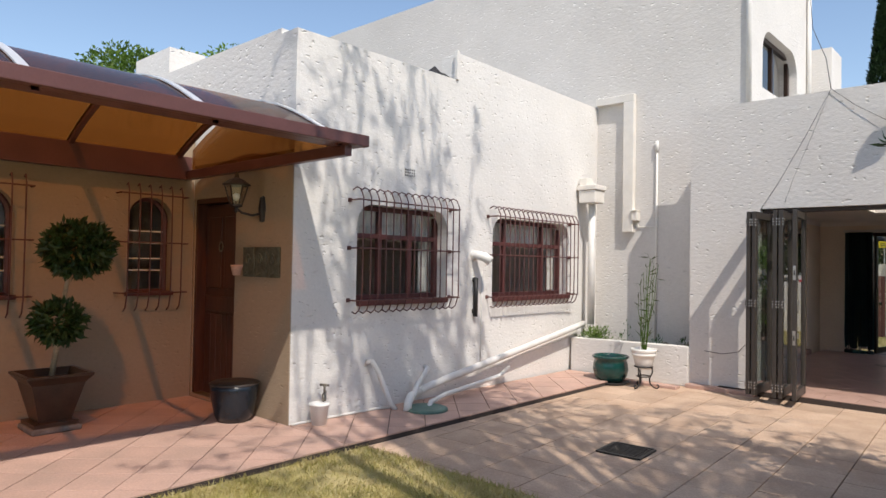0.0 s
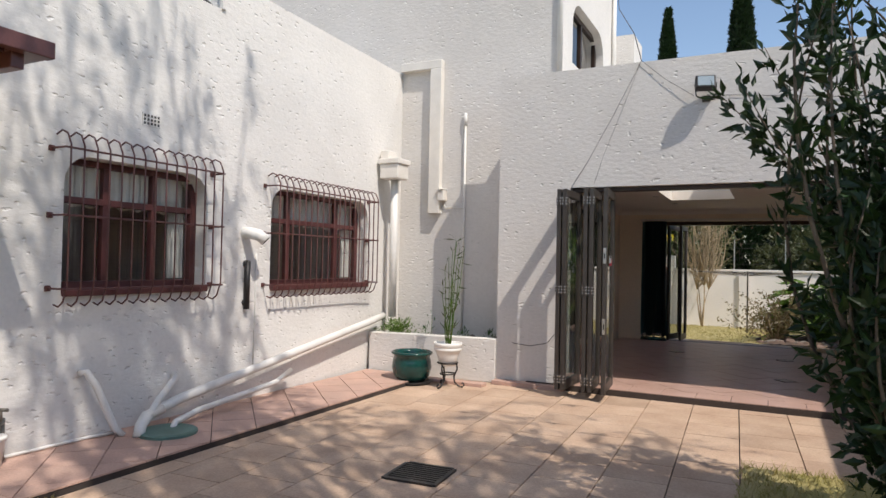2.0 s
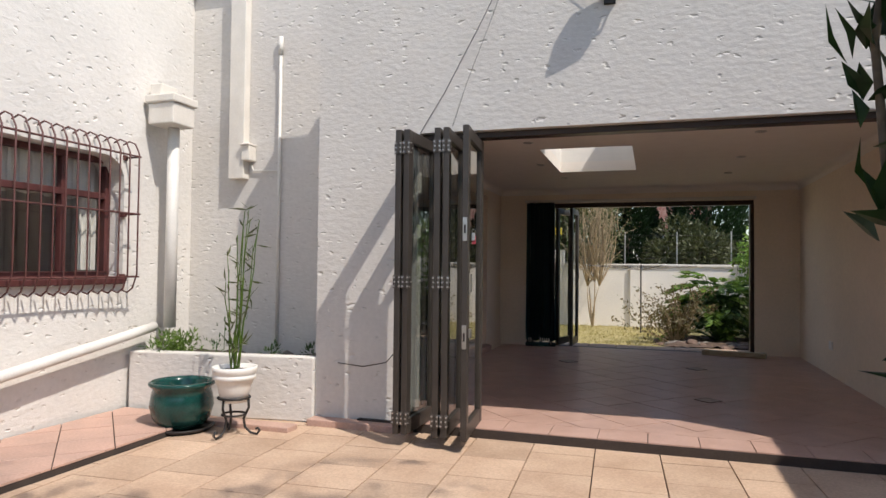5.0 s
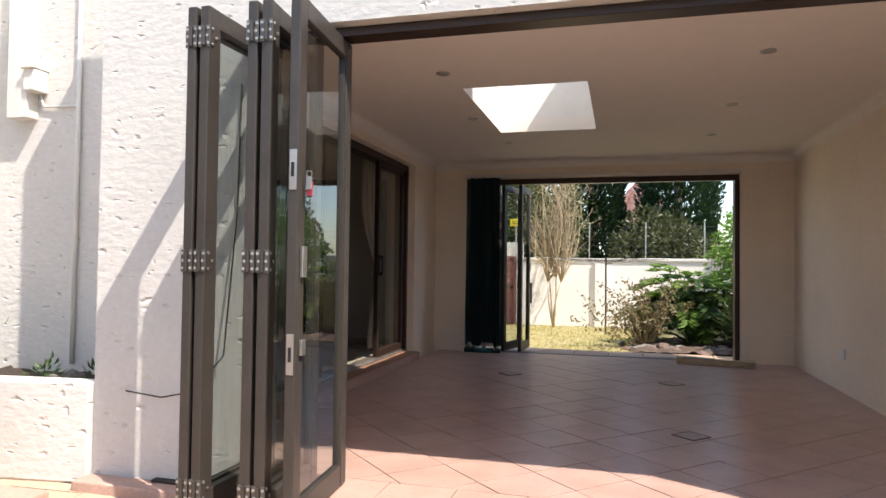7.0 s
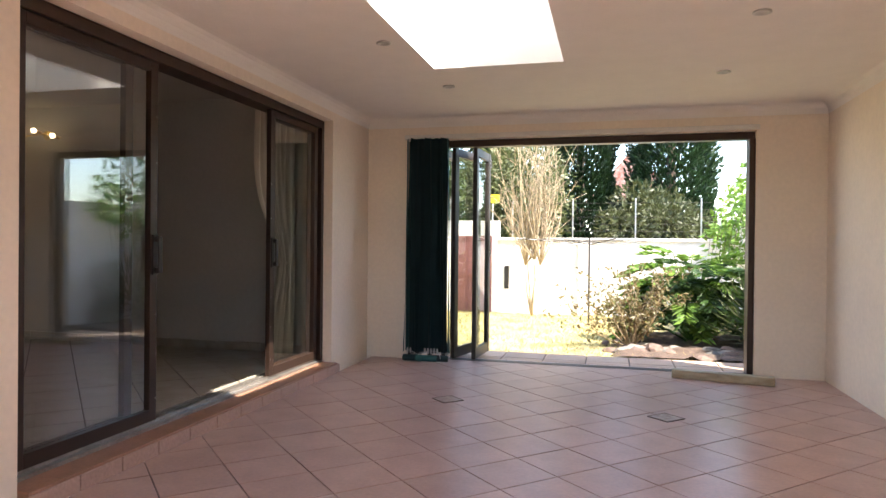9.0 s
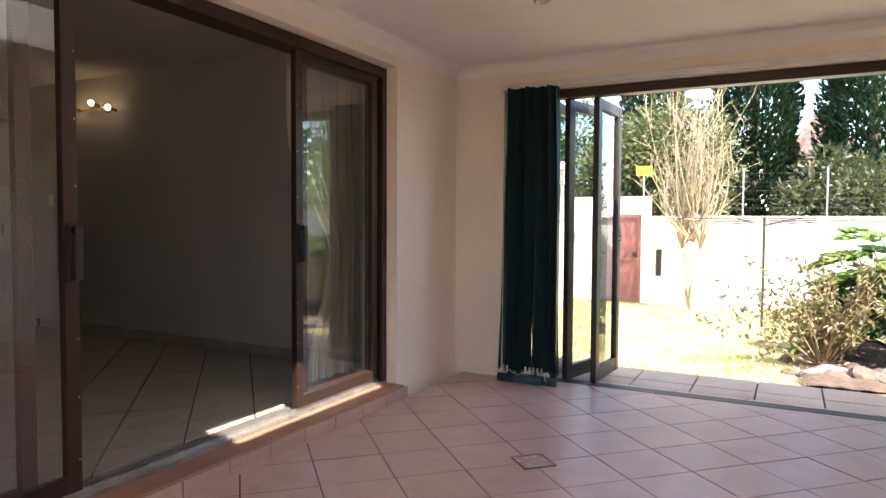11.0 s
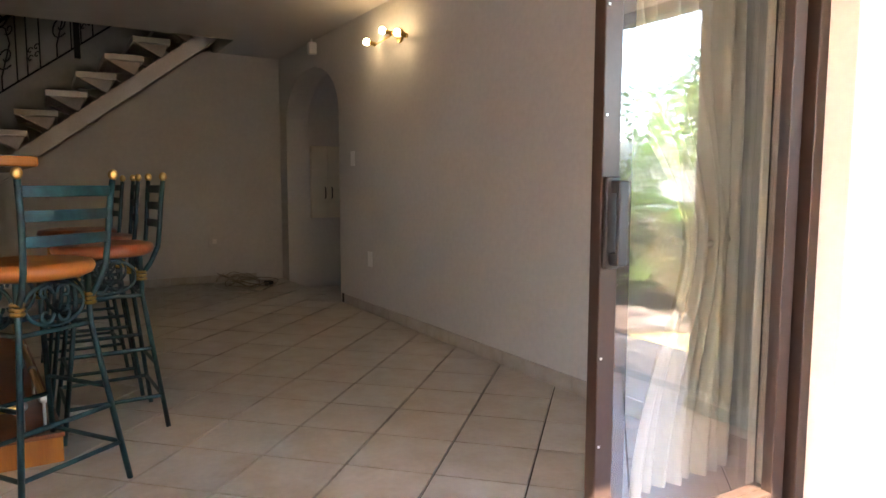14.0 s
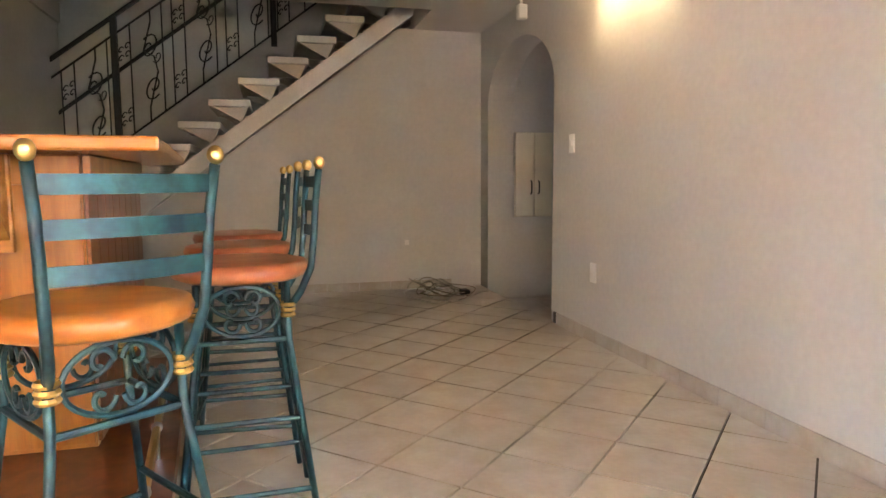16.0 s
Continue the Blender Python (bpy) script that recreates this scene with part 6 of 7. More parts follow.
for path in paths:
    tip = path[-1]
    for s_ in range(3):
        start = path[-1 - s_ % 3]
        dirv = Vector((q.normal() * 0.5, q.normal() * 0.5, -0.55 + 0.35 * q.normal()))
        for i in range(22):
            base_ = start + dirv * (i / 26) * 1.15 + Vector((0, 0, -0.2 * (i / 26) ** 2))
            pp.append(base_ + Vector(q.normal(size=3) * 0.035)), dd.append(dirv.normalized() + Vector(q.normal(size=3) * 0.6))
leaves("crown", L_MID, tr, pp, dd, 0.15, 0.042, 13)

# topiary
tp_ = empty("topiary_tree", pose(-6.66, 2.66, 0.43), "clipped olive-green topiary with two leaf balls on a stem", "topiary")
part("trunk", tube([(0, 0, 0), (0.03, 0.03, 0.3), (0.07, 0.06, 0.7), (0.12, 0.11, 1.1)], 0.025, 8, taper=0.016), M_TWIG, tp_, smooth=True)
for c, r, n, sd_ in (((0.03, 0.03, 0.47), 0.19, 800, 21), ((0.14, 0.13, 1.09), 0.255, 1700, 22)):
    a, b = ball_points(n, c, (r, r, r * 0.86), sd_, 0.45)
    leaves("leaf_ball", L_DARK, tp_, a, b + np.random.RandomState(sd_ + 40).normal(size=b.shape) * 0.7, 0.085, 0.036, sd_ + 80)

# thin plant in the white pot
th = empty("pot_plant", pose(-4.16, 8.50, 0.40), "tall sparse yellow-green cane plant in the white pot", "plant")
q = np.random.RandomState(31)
pp, dd = [], []
bm = bmesh.new()
for k in range(9):
    a = q.uniform(0, 6.28)
    top = Vector((0.10 * math.cos(a) + 0.05, 0.10 * math.sin(a), q.uniform(0.55, 1.2)))
    pts = [Vector((0.02 * math.cos(a), 0.02 * math.sin(a), 0)) + top * (i / 6) + Vector(q.normal(size=3) * 0.008) for i in range(7)]
    add_tube(bm, pts, 0.006, 5, taper=0.003)
    for i in range(1, 7):
        for m_ in range(4 if i < 4 else 3):
            pp.append(pts[i]), dd.append(Vector(q.normal(size=3)) + Vector((0, 0, 0.6)))
part("stem", bm, L_BRIGHT, th)
leaves("foliage", L_OLIVE, th, pp[::2], dd[::2], 0.12, 0.016, 32)
a, b = ball_points(50, (-0.03, 0, 0.3), (0.16, 0.14, 0.24), 33, 0.2)
leaves("low_foliage", L_MID, th, a, b, 0.11, 0.02, 33)

# planter greenery
fp = empty("fern", pose(-5.16, 9.08, 0.39), "bright green feathery fern at the planter's end", "fern")
q = np.random.RandomState(41)
pp, dd = [], []
for k in range(58):
    d = Vector((q.normal(), q.normal() * 0.8 - 0.3, 1.0 + q.uniform())).normalized()
    for i in range(11):
        base_ = d * 0.30 * i / 11 + Vector((0, 0, -0.09 * (i / 11) ** 2))
        pp.append(base_ + Vector((q.normal() * 0.05, q.normal() * 0.04, 0))), dd.append(d + Vector(q.normal(size=3) * 0.7))
tagged(leaves("frond", L_BRIGHT, fp, pp, dd, 0.06, 0.014, 42), kind="stuff")
for k, (x, y, n, s_) in enumerate(((-4.78, 9.12, 40, 0.14), (-3.95, 9.25, 60, 0.10), (-4.35, 9.27, 50, 0.10), (-4.68, 9.09, 14, 0.3))):
    w = empty("weed", pose(x, y, 0.385), "small green weed in the planter", "weed", "planter weeds")
    a, b = ball_points(n, (0, 0, s_ * 0.6), (s_ * 0.8, s_ * 0.8, s_ * 0.7), 50 + k, 0.1)
    leaves("foliage", L_MID, w, a, b + np.array([0, 0, 0.5]), 0.05, 0.018, 50 + k)
    part("stem", tube([(0, 0, -0.02), (0.01, 0, s_)], 0.003, 5), L_MID, w)

# ---- back garden ----
M_GRAVEL = mat("bed_gravel", (0.13, 0.085, 0.06), 0.95, var=0.4, scale=18, fine=90, bump=1.0, bump_scale=45)
bm = bmesh.new()
g = [[bm.verts.new((-1.15 + 2.1 * i / 30 + 0.12 * noise.noise((j * 0.5, 3, 0)) * (i == 0), 15.2 + 3.0 * j / 24, -0.075 - 0.036 * (3.0 * j / 24) + 0.06 + 0.05 * noise.noise((i * 0.5, j * 0.5, 1)) - 0.05 * (i == 0))) for j in range(25)] for i in range(31)]
for i in range(30):
    for j in range(24):
        bm.faces.new((g[i][j], g[i + 1][j], g[i + 1][j + 1], g[i][j + 1]))
structure("ground_flower_bed", bm, M_GRAVEL, "brown gravel flower bed with stones", smooth=True)
# pinkish stone, darkened to carry the shade over the bed
M_ROCKP = mat("shaded_pinkish_rock", (0.20, 0.135, 0.105), 0.9, var=0.3, scale=12, bump=0.6, bump_scale=25, rand=0.25)
rnd = random.Random(8)
for k in range(80):
    x = rnd.uniform(-1.25, 0.8)
    y = 15.3 + abs(rnd.gauss(0, 0.55)) + (0.35 if x < -0.3 else 0)
    rock("stone", x, y, -0.08 - 0.036 * (y - 15.2), rnd.choice((0.045, 0.06, 0.08, 0.11)), 100 + k, rnd.choice((M_ROCK, M_ROCKP)), "rough pinkish-grey stone edging the flower bed", "bed stones")
rock("boulder", -0.70, 15.75, -0.08, 0.13, 160, M_ROCKP, "larger pinkish stone in the bed", "bed stones")
rock("boulder", 0.35, 15.85, -0.08, 0.14, 161, M_ROCK, "larger grey stone in the bed", "bed stones")


def gz(y):
    return -0.06 - 0.041 * (y - 15.2)


rs = empty("rose_bush", pose(-0.95, 16.35, gz(16.3)), "sparse thorny rose bush with pale leaves", "rose bush")
q = np.random.RandomState(61)
tips = [(q.normal() * 0.38, q.normal() * 0.30, q.uniform(0.35, 1.0)) for k in range(44)]
_, paths = branchy((0, 0, 0), tips, 62, 0.008, rs, "stem", M_TWIG, 0.2)
pp, dd = [], []
for path in paths:
    for i in range(3, 9):
        for m_ in range(7):
            pp.append(path[i] + Vector(q.normal(size=3) * 0.04)), dd.append(Vector(q.normal(size=3)))
leaves("foliage", L_ROSE, rs, pp, dd, 0.065, 0.035, 63)
M_PETAL = leaf_mat("peach_petal", (0.75, 0.42, 0.28), (0.8, 0.55, 0.4))
for k in range(5):
    a, b = ball_points(22, tips[k * 3], (0.035, 0.035, 0.03), 64 + k, 0.2)
    leaves("rose_bloom", M_PETAL, rs, a, b, 0.035, 0.03, 64 + k, label="peach rose bloom")

ph = empty("philodendron", pose(-0.15, 17.3, gz(17.4)), "large dark green split-leaf plant", "plant")
q = np.random.RandomState(71)
for k in range(110):
    a, el = q.uniform(0, 6.28), q.uniform(0.1, 1.3)
    d = Vector((math.cos(a) * math.cos(el), math.sin(a) * math.cos(el), math.sin(el)))
    tip = Vector((d.x * 0.85, d.y * 0.8, 0.12 + d.z * 1.15)) * q.uniform(0.6, 1.0)
    n_fin = 8
    out = Vector((d.x, d.y, 0.15 - 0.5 * (1 - el / 1.3))).normalized()
    sd_ = out.cross(Vector((0, 0, 1))).normalized()
    if k == 0:
        FIN = {"p": [[], []], "d": [[], []]}
        STEM = bmesh.new()
    add_tube(STEM, [(0, 0, 0), tuple(tip * 0.55 + Vector((0, 0, 0.08))), tuple(tip)], 0.010, 4, taper=0.006)
    # random fronds get the brighter green, so sunlight on them is in the colour
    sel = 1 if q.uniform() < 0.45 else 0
    for i in range(n_fin):
        f_ = i / (n_fin - 1)
        base_ = tip + out * (0.30 * f_) + Vector((0, 0, -0.10 * f_ * f_))
        for s_ in (-1, 1):
            for m_ in range(2):
                FIN["p"][sel].append(base_ + out * 0.02 * m_), FIN["d"][sel].append(out * (0.35 + 0.5 * f_) + sd_ * s_ * (1.0 - 0.5 * f_) + Vector((0, 0, -0.15)))
part("stem", STEM, L_MID, ph)
leaves("fronds", L_MID, ph, FIN["p"][0], FIN["d"][0], 0.22, 0.055, 72)
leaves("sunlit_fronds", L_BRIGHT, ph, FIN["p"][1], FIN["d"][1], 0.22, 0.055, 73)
sg = empty("strap_leaf_plant", pose(0.52, 16.1, gz(16.1)), "dark spiky strap-leaved plant by the wall", "plant")
a, b = ball_points(420, (0, 0, 0.35), (0.45, 0.45, 0.55), 75, 0.05)
leaves("foliage", L_OLIVE, sg, a, b + np.array([0, 0, 0.4]), 0.25, 0.03, 75)

cr = empty("creeper", pose(0.88, 17.9, 1.45), "bright yellow-green creeper spilling over the garden wall", "creeper")
q = np.random.RandomState(81)
pp, dd = [], []
for k in range(1200):
    y = q.uniform(-2.2, 3.6)
    top = 0.42 + 0.35 * math.sin(y * 1.4) + 0.25 * math.sin(y * 3.1 + 1)
    x = -abs(q.normal()) * 0.20 + 0.08
    pp.append((x, y, q.uniform(-0.45 + 0.4 * math.sin(y * 2.1), top) * (1 if x > -0.35 else 0.6) + 0.1))
    dd.append((-0.6 + q.normal() * 0.6, q.normal() * 0.6, -0.3 + q.normal() * 0.5))
leaves("foliage", L_BRIGHT, cr, pp, dd, 0.12, 0.075, 82)
bm = bmesh.new()
for k in range(14):
    y = -2.4 + 0.44 * k
    add_tube(bm, [(0.0, y, 0.3), (-0.15, y + 0.1, 0.25), (-0.25, y + 0.25, -0.1), (-0.28, y + 0.3, -0.5)], 0.008, 4, taper=0.004)
part("vine", bm, M_BARK, cr)

bs_ = empty("bare_shrub", pose(-2.76, 21.7, gz(21.7)), "leafless tan shrub of many upright stems", "shrub")
q = np.random.RandomState(91)
crowns = [(0.16 * math.cos(1.25 * k), 0.10 * math.sin(1.25 * k), 1.05 + 0.12 * (k % 3)) for k in range(5)]
branchy((0, 0, 0), crowns, 90, 0.03, bs_, "trunk", M_TWIG, 0.06)
bm = bmesh.new()
for n_, root in enumerate(crowns):
    tips = [(root[0] * 2.2 + 0.42 * q.normal(), 0.3 * q.normal(), q.uniform(1.9, 4.1)) for k in range(13)]
    branchy(root, tips, 92 + n_, 0.016, bs_, "stem", M_TWIG, 0.12)
    for t_ in tips:
        for m_ in range(6):
            f_ = q.uniform(0.35, 0.98)
            a_ = Vector(root) + (Vector(t_) - Vector(root)) * f_
            add_tube(bm, [a_, a_ + Vector((q.normal() * 0.2, q.normal() * 0.2, q.uniform(0.15, 0.5)))], 0.006, 4, taper=0.003)
part("twig", bm, M_TWIG, bs_)
a, b = ball_points(420, (0.1, 0, 2.9), (0.9, 0.6, 1.0), 93, 0.1)
leaves("young_foliage", L_OLIVE, bs_, a, b, 0.09, 0.04, 94, label="few young leaves")


def conifer(x, y, z, h, r, seed, n):
    c = empty("conifer", pose(x, y, z), "tall dense dark green columnar conifer", "conifer", "conifers")
    q = np.random.RandomState(seed)
    part("trunk", tube([(0, 0, 0), (0, 0, h * 0.9)], 0.18, 8, taper=0.03), M_BARK, c)
    f = q.uniform(0, 1, n) ** 1.25
    ang = q.uniform(0, 6.283, n)
    prof = np.where(f < 0.12, 0.65 + 0.35 * f / 0.12, np.maximum(0.02, (1 - ((f - 0.12) / 0.88) ** 1.6)))
    lump = np.array([1 + 0.28 * noise.noise((math.cos(a_) * 2.2 + seed, math.sin(a_) * 2.2, f_ * h * 0.75)) for a_, f_ in zip(ang, f)])
    rad = r * prof * lump * (0.72 + 0.28 * q.uniform(0, 1, n))
    P = np.stack([rad * np.cos(ang), rad * np.sin(ang), 0.6 + f * (h - 0.6)], 1)
    D = np.stack([np.cos(ang) * 0.7, np.sin(ang) * 0.7, np.ones(n) * 0.9], 1) + q.normal(size=(n, 3)) * 0.35
    leaves("crown", L_CON, c, P, D, 0.20, 0.085, seed + 1)
    return c


conifer(-2.15, 29.0, -0.6, 13.2, 1.1, 201, 30000)
conifer(0.5, 28.8, -0.6, 12.8, 1.25, 202, 30000)
conifer(-4.95, 30.0, -0.6, 12.4, 1.0, 203, 20000)
conifer(5.2, 31.0, -0.6, 13.0, 1.4, 204, 9000)


def round_tree(x, y, z, h, r, seed, n, material, label):
    c = empty("tree", pose(x, y, z), label, "tree", "distant trees")
    q = np.random.RandomState(seed)
    part("trunk", tube([(0, 0, 0), (0.1, 0.05, h * 0.4), (0.0, 0.1, h * 0.7)], 0.2, 8, taper=0.08), M_BARK, c)
    pts, ds = [], []
    for k in range(9):
        d = q.normal(size=3)
        d /= np.linalg.norm(d)
        cc = np.array([0, 0, h - r]) + d * r * 0.6
        a, b = ball_points(n // 9, cc, (r * 0.55, r * 0.55, r * 0.45), seed + k, 0.4)
        pts.append(a), ds.append(b)
    leaves("crown", material, c, np.concatenate(pts), np.concatenate(ds) + q.normal(size=(sum(map(len, pts)), 3)) * 0.5, 0.17, 0.10, seed)
    part("limbs", tube([(0, 0, h * 0.5), (r * 0.4, 0, h * 0.75)], 0.06, 6, taper=0.02), M_BARK, c)


round_tree(-23.6, 10.3, -0.6, 9.3, 2.4, 301, 14000, L_BRIGHT, "leafy green tree beyond the roof")
round_tree(-20.6, 11.6, -0.6, 9.2, 1.9, 302, 10000, L_BRIGHT, "leafy green tree beyond the roof")
round_tree(-3.9, 26.0, -0.6, 4.6, 2.0, 303, 9000, L_OLIVE, "scrubby olive-brown tree behind the garden wall")
round_tree(-7.5, 27.0, -0.6, 5.6, 2.3, 304, 9000, L_MID, "green tree behind the garden wall")
round_tree(-0.3, 25.5, -0.6, 3.4, 1.4, 305, 5000, L_OLIVE, "scrubby olive-brown tree behind the garden wall")
round_tree(3.2, 25.5, -0.6, 3.3, 1.5, 306, 5000, L_OLIVE, "scrubby olive-brown tree behind the garden wall")
round_tree(8.5, 29, -0.6, 6.0, 2.8, 307, 8000, L_MID, "green tree behind the garden wall")

# garden gate, clothes line, fence, house beyond
M_GATE = mat("faded_maroon_gate", (0.27, 0.105, 0.095), 0.6, var=0.2, scale=6, bump=0.1)
gt = tagged(empty("door_5", pose(-4.20, 22.52, -0.46), "faded maroon steel garden gate, closed", "gate"), kind="structure")
part("gate_sheet", box(-0.43, 0.43, 0.0, 0.03, 0.02, 1.76, 0.004), M_GATE, gt)
part("gate_frame", boxes((-0.45, -0.40, -0.03, 0.0, 0.0, 1.78), (0.40, 0.45, -0.03, 0.0, 0.0, 1.78), (-0.40, 0.40, -0.03, 0.0, 1.72, 1.78), (-0.40, 0.40, -0.03, 0.0, 0.9, 0.95)), M_GATE, gt)
part("latch", box(0.30, 0.38, -0.05, -0.03, 0.98, 1.06, 0.004), M_BLACK, gt)
structure("wall_gate", boxes((-4.66, -3.74, 22.5, 22.72, 1.32, 1.66), (-3.74, -3.60, 22.48, 22.74, -0.6, 1.66), (-7.3, -4.66, 22.48, 22.74, -0.6, 1.66)), M_GWALL, "white rendered gate surround")
structure("trim_wall_coping", boxes((-3.60, 4.3, 22.46, 22.76, 1.22, 1.29), w=0.01), M_TRIM, "pale coping on the garden wall")
for x in (-1.72, 1.1):
    structure("wall_pier", box(x - 0.14, x + 0.14, 22.42, 22.50, -0.6, 1.22), M_GWALL, "white rendered wall pier")
num = empty("letter_plate", pose(-3.41, 22.49, 0.42), "black letter slot panel on the garden wall", "plate")
part("plate", box(-0.05, 0.05, -0.02, 0.0, -0.25, 0.25, 0.004), M_BLACK, num)
ef = empty("electric_fence", pose(-1.0, 22.6, 1.29), "thin electric fence of steel posts and wires above the wall", "fence")
for x in (-2.3, -1.0, 0.3, 1.6, 2.9):
    part("post", box(x - 0.015, x + 0.015, -0.015, 0.015, 0.0, 0.85, 0.003), M_STEEL, ef)
for z in (0.15, 0.3, 0.45, 0.6, 0.75):
    part("wire", tube([(-2.3, 0, z), (2.9, 0, z)], 0.0025, 4), M_FOLD, ef)
ys = empty("warning_sign", pose(-4.0, 24.0, 2.25), "small yellow warning sign on the fence", "sign")
part("plate", box(-0.16, 0.16, 0.0, 0.01, -0.10, 0.10, 0.003), mat("yellow_sign", (0.8, 0.6, 0.02), 0.5, var=0.05), ys)
part("post", tube([(0, 0.02, -2.8), (0, 0.02, 0.1)], 0.015, 6), M_STEEL, ys)
part("text_bar", boxes((-0.10, 0.10, -0.003, 0.0, 0.01, 0.03), (-0.10, 0.10, -0.003, 0.0, -0.04, -0.02)), M_BLACK, ys)
cl_ = empty("rotary_clothes_line", pose(-1.55, 19.6, gz(19.6)), "grey steel rotary clothes line", "clothes line")
part("pole", tube([(0, 0, 0), (0, 0, 1.5)], 0.018, 8), M_FOLD, cl_)
for k in range(4):
    a = radians(20 + 90 * k)
    part("arm", tube([(0, 0, 1.38), (1.25 * math.cos(a), 1.25 * math.sin(a), 1.48)], 0.010, 6), M_FOLD, cl_)
for r in (0.4, 0.65, 0.9, 1.15):
    part("line", tube([(r * math.cos(radians(20 + 90 * k)), r * math.sin(radians(20 + 90 * k)), 1.38 + 0.08 * r) for k in range(4)], 0.004, 4, closed=True), M_FOLD, cl_)
lm = empty("garden_lamp", pose(-4.6, 20.3, gz(20.3)), "pale garden lamp post with a lantern head", "lamp post")
part("post", tube([(0, 0, 0), (0, 0, 2.05)], 0.03, 8), M_TRIM, lm)
part("lantern", lathe([(0.05, 2.05), (0.12, 2.3), (0.14, 2.31), (0.03, 2.42), (0.0, 2.45)], 6), M_TRIM, lm)
hs_ = empty("house", pose(-0.35, 38.0, -0.6), "white neighbouring house with a red tiled gable roof", "house")
part("wall", box(-1.7, 1.7, 0.0, 7.0, 0.0, 3.7), M_GWALL, hs_)
bm = bmesh.new()
vs = [bm.verts.new(p) for p in ((-2.0, -0.35, 3.65), (2.0, -0.35, 3.65), (0.0, -0.35, 5.9), (-2.0, 7.3, 3.65), (2.0, 7.3, 3.65), (0.0, 7.3, 5.9))]
for f in ((0, 1, 2), (5, 4, 3), (0, 2, 5, 3), (1, 4, 5, 2), (3, 4, 1, 0)):
    bm.faces.new([vs[i] for i in f])
part("roof", bm, mat("red_roof_tiles", (0.28, 0.10, 0.075), 0.8, var=0.45, scale=6, second=(0.45, 0.30, 0.26), bump=0.4), hs_)
for x in (-0.75, 0.75):
    w = part("window", box(x - 0.16, x + 0.16, -0.04, 0.0, 2.1, 3.5, 0.01), M_WHITEPAINT, hs_)
    for k in range(4):
        part("pane", box(x - 0.10, x + 0.10, -0.05, -0.04, 2.18 + 0.33 * k, 2.44 + 0.33 * k), M_FOLD, w)

# ---- grass ----
def grass(name, region, n, seed, zf, hgt, label):
    x0, x1, y0, y1 = region
    q = np.random.RandomState(seed)
    x, y = q.uniform(x0, x1, n), q.uniform(y0, y1, n)
    keep = np.array([noise.noise((a * 1.6, b * 1.6, seed)) > -0.22 + 0.3 * q.normal() for a, b in zip(x, y)])
    x, y = x[keep], y[keep]
    n = len(x)
    z = np.array([zf(b) for b in y])
    a = q.uniform(0, 6.283, n)
    w, h = 0.004, hgt * q.uniform(0.5, 1.3, n)
    lean = q.normal(size=(n, 2)) * 0.6 * h[:, None]
    A = np.stack([x - w * np.cos(a), y - w * np.sin(a), z], 1)
    B = np.stack([x + w * np.cos(a), y + w * np.sin(a), z], 1)
    C = np.stack([x + lean[:, 0], y + lean[:, 1], z + h], 1)
    v = np.stack([A, B, C], 1).reshape(-1, 3)
    f = (np.arange(n)[:, None] * 3 + np.array([[0, 1, 2]]))
    me = bpy.data.meshes.new(name)
    me.from_pydata(v.tolist(), [], f.tolist())
    me.materials.append(M_GRASS)
    return tagged(new(name, me), label, "grass", "", "stuff")


M_GRASS = leaf_mat("dry_grass", (0.34, 0.31, 0.085), (0.48, 0.40, 0.18), rand=0.0)
grass("grass", (-4.55, -1.6, 1.6, 4.33), 42000, 401, lambda y: -0.046, 0.04, "patchy dry yellow-green lawn grass")
grass("grass", (-1.17, 1.6, 4.34, 7.02), 16000, 403, lambda y: -0.035, 0.05, "rough grass under the shrub")
grass("grass", (-5.0, 2.2, 15.2, 22.4), 26000, 402, gz, 0.05, "sunlit yellow-green lawn grass")


# ---- floor pieces ----
def tile_mesh(name, w, h, t, material, b=0.0012):
    bm = box(-w / 2, w / 2, -h / 2, h / 2, -t, 0)
    me = bpy.data.meshes.new(name)
    top = [e for e in bm.edges if all(v.co.z > -1e-4 for v in e.verts)]
    bmesh.ops.bevel(bm, geom=top, offset=b, segments=1, affect="EDGES")
    bmesh.ops.recalc_face_normals(bm, faces=bm.faces[:])
    bm.to_mesh(me)
    bm.free()
    me.materials.append(material)
    return me


def clip_poly(poly, axis, value, keep_less):
    out = []
    for i, p in enumerate(poly):
        q = poly[(i + 1) % len(poly)]
        a, b = (p[axis] - value) * (1 if keep_less else -1), (q[axis] - value) * (1 if keep_less else -1)
        if a <= 0:
            out.append(p)
        if (a < 0 < b) or (b < 0 < a):
            f = a / (a - b)
            out.append((p[0] + f * (q[0] - p[0]), p[1] + f * (q[1] - p[1])))
    return out


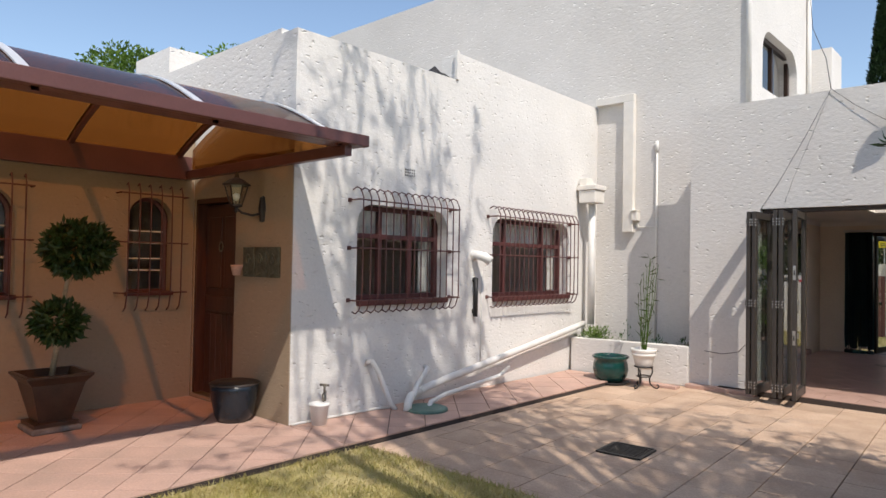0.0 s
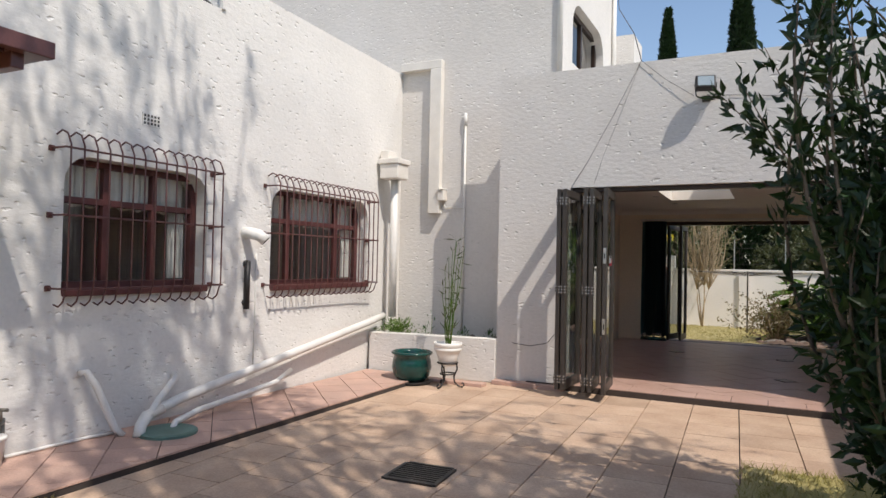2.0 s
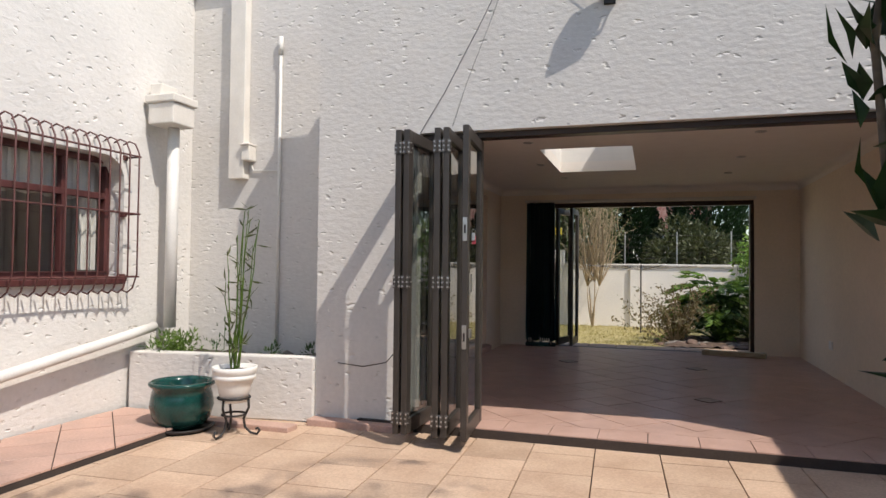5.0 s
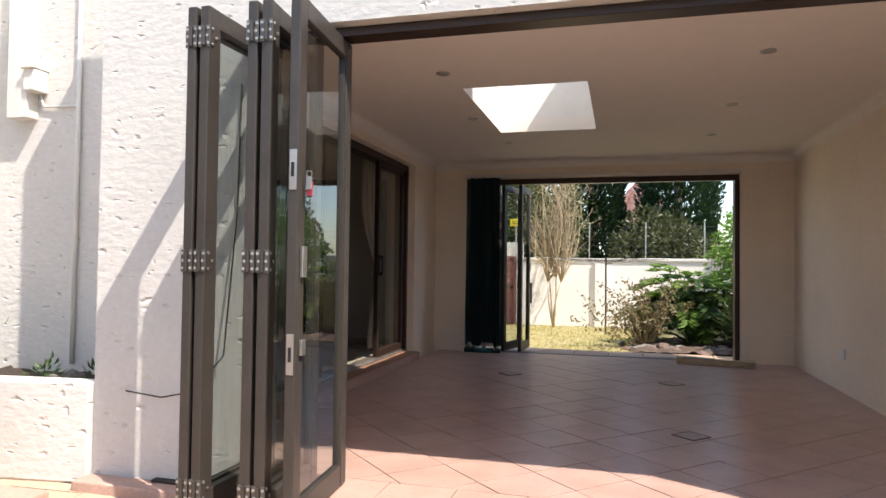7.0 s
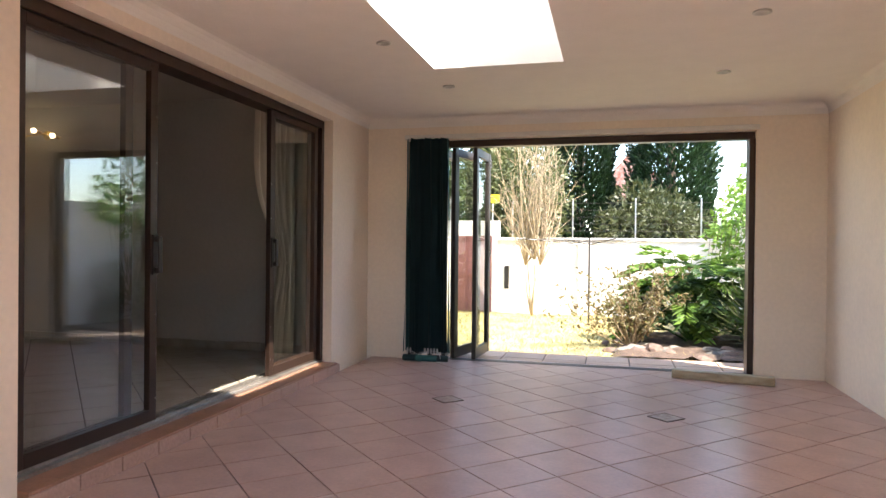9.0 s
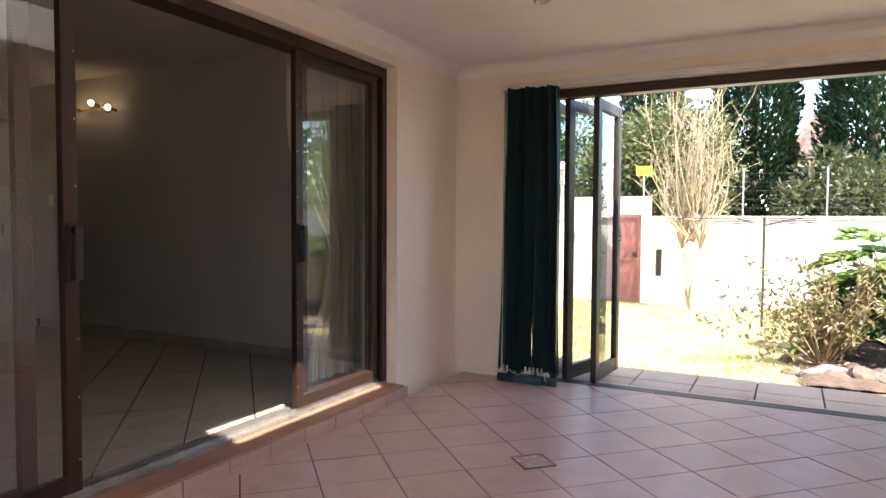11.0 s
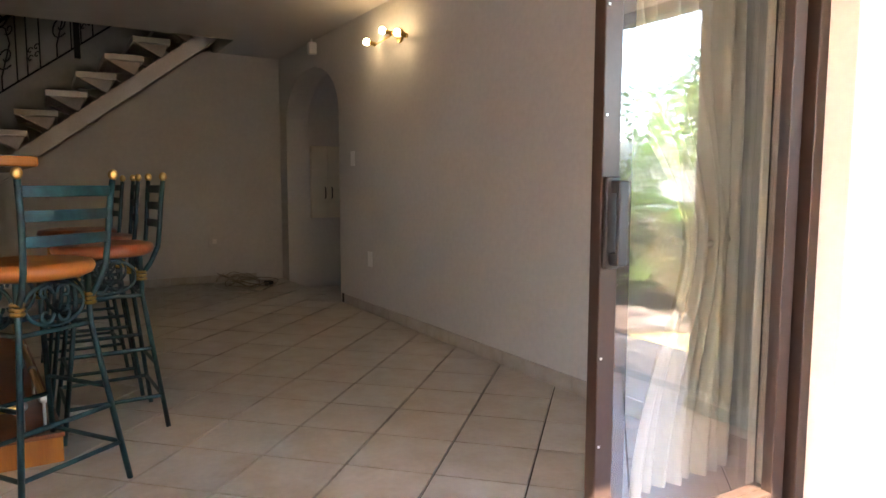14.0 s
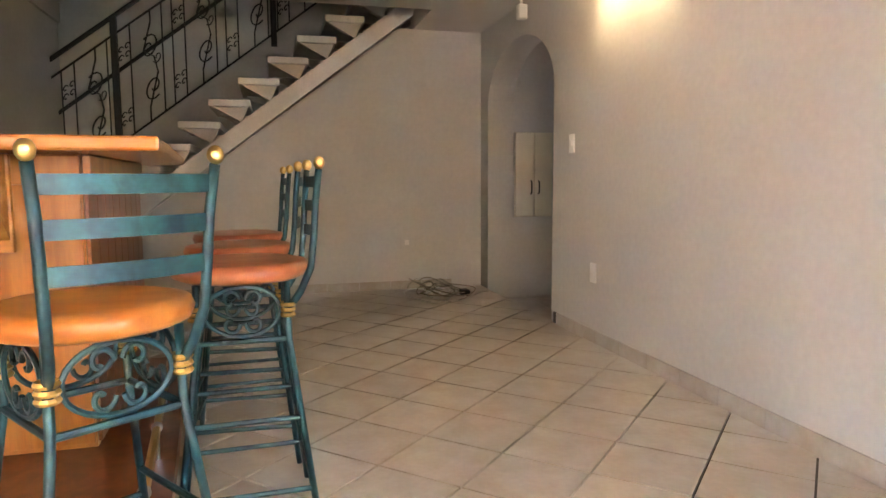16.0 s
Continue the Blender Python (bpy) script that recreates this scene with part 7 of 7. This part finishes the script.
def lay(parent, name, region, z, size, gap, angle, origin, material, near, stagger=0.0, thick=0.012):
    """Lay slabs over a rectangle (x0, x1, y0, y1): whole ones share one mesh; those at the rim are cut. Pieces inside `near` are parts, the rest one joined part."""
    x0, x1, y0, y1 = region
    w, h = size
    me = tile_mesh(name, w - gap, h - gap, thick, material)
    c, s = math.cos(radians(angle)), math.sin(radians(angle))
    R = int(2 + math.hypot(x1 - x0, y1 - y0) / min(w, h))
    rest = bmesh.new()
    cx, cy = (x0 + x1) / 2, (y0 + y1) / 2
    inv_o = parent.matrix_world.inverted()
    ou = round(((cx - origin[0]) * c + (cy - origin[1]) * s) / w)
    ov = round((-(cx - origin[0]) * s + (cy - origin[1]) * c) / h)
    count = 0
    for i in range(ou - R, ou + R):
        for j in range(ov - R, ov + R):
            u, v = (i + 0.5) * w, (j + 0.5 + (stagger if i % 2 else 0)) * h
            px, py = origin[0] + u * c - v * s, origin[1] + u * s + v * c
            quad = [(px + a * (w - gap) / 2 * c - b * (h - gap) / 2 * s, py + a * (w - gap) / 2 * s + b * (h - gap) / 2 * c) for a, b in ((-1, -1), (1, -1), (1, 1), (-1, 1))]
            if max(p[0] for p in quad) < x0 or min(p[0] for p in quad) > x1 or max(p[1] for p in quad) < y0 or min(p[1] for p in quad) > y1:
                continue
            whole = all(x0 <= p[0] <= x1 and y0 <= p[1] <= y1 for p in quad)
            dz = 0.0015 * noise.noise((px * 3.1, py * 3.1, z))
            if whole and near[0] < px < near[1] and near[2] < py < near[3] and count < 300:
                ob = new(name, me)
                ob.parent = parent
                ob.matrix_local = inv_o @ pose(px, py, z + dz, 0, 0, angle)
                count += 1
                continue
            poly = quad
            for ax, val, less in ((0, x0, False), (0, x1, True), (1, y0, False), (1, y1, True)):
                poly = clip_poly(poly, ax, val, less)
                if len(poly) < 3:
                    break
            if len(poly) < 3:
                continue
            lo = [rest.verts.new((a, b, z - thick)) for a, b in poly]
            hi = [rest.verts.new((a, b, z + dz)) for a, b in poly]
            rest.faces.new(hi)
            for k in range(len(poly)):
                rest.faces.new((lo[k], lo[(k + 1) % len(poly)], hi[(k + 1) % len(poly)], hi[k]))
    if len(rest.verts):
        me2 = bpy.data.meshes.new(name + "_rest")
        rest.to_mesh(me2)
        me2.materials.append(material)
        ob = new("cut_" + name, me2)
        ob.parent = parent
        tagged(ob, kind="stuff")
    rest.free()


fl_sun = structure("floor_sunroom", box(-3.44, 0.55, 9.02, 14.40, -0.2, 0.012), M_GROUT, "dark grout between terracotta floor tiles")
lay(fl_sun, "tile", (-3.44, 0.55, 9.30, 14.40), 0.02, (0.335, 0.317), 0.006, 45, (-2.751, 13.089), M_STILE, (-3.6, 0.6, 10.0, 14.4))
lay(fl_sun, "step_tile", (-2.98, 0.22, 9.02, 9.296), 0.02, (0.327, 0.327), 0.006, 0, (-2.98, 9.02), M_STILE, (-3.0, 0.3, 9.0, 9.3))
lay(bpy.data.objects["floor_living"], "tile", (LX, -3.74, 9.75, LY), 0.13, (0.331, 0.3105), 0.008, 45, (-6.216, 11.963), M_LTILE, (-7.9, -3.8, 11.0, 13.6))
lay(bpy.data.objects["floor_passage"], "passage_tile", (ARCH[0] + 0.002, ARCH[1] - 0.002, LY + 0.002, 15.0), 0.034, (0.30, 0.30), 0.005, 0, (-8.6, 13.6), M_LTILE, (0, 0, 0, 0))
pav = structure("pavement", box(-4.56, 6.0, 4.34, 9.02, -0.09, -0.068), M_GROUT, "dark joints between the paving slabs")
lay(pav, "slab", (-4.562, 1.60, 4.34, 9.015), -0.05, (0.412, 0.412), 0.008, 2.7, (-1.682, 9.02), M_PAVE, (-4.6, 0.2, 4.3, 9.1), stagger=0.5, thick=0.02)
strip = structure("pavement_strip", boxes((-5.40, -4.575, 4.15, 8.82, -0.09, -0.012), (-7.2, -4.575, -3.0, 4.15, -0.09, -0.012)), M_GROUT, "mortar bed of the terracotta strip")
lay(strip, "tile", (-5.398, -4.57, 4.155, 8.80), 0.0, (0.33, 0.33), 0.007, 45, (-5.0, 5.0), M_STRIP, (-5.5, -4.5, 4.0, 8.8))
lay(strip, "porch_tile", (-7.198, -4.57, -3.0, 4.149), 0.0, (0.33, 0.33), 0.007, 45, (-5.0, 5.0), M_STRIP, (-7.3, -4.5, 1.0, 4.1))
back = structure("pavement_back", box(-5.0, 3.0, 14.42, 15.2, -0.09, -0.045), M_GROUT, "joints of the garden path")
lay(back, "slab", (-4.5, 2.3, 14.42, 15.2), -0.03, (0.42, 0.42), 0.012, 0, (-1.0, 14.42), M_PAVE, (-3.5, 1.0, 14.4, 15.3), thick=0.02)
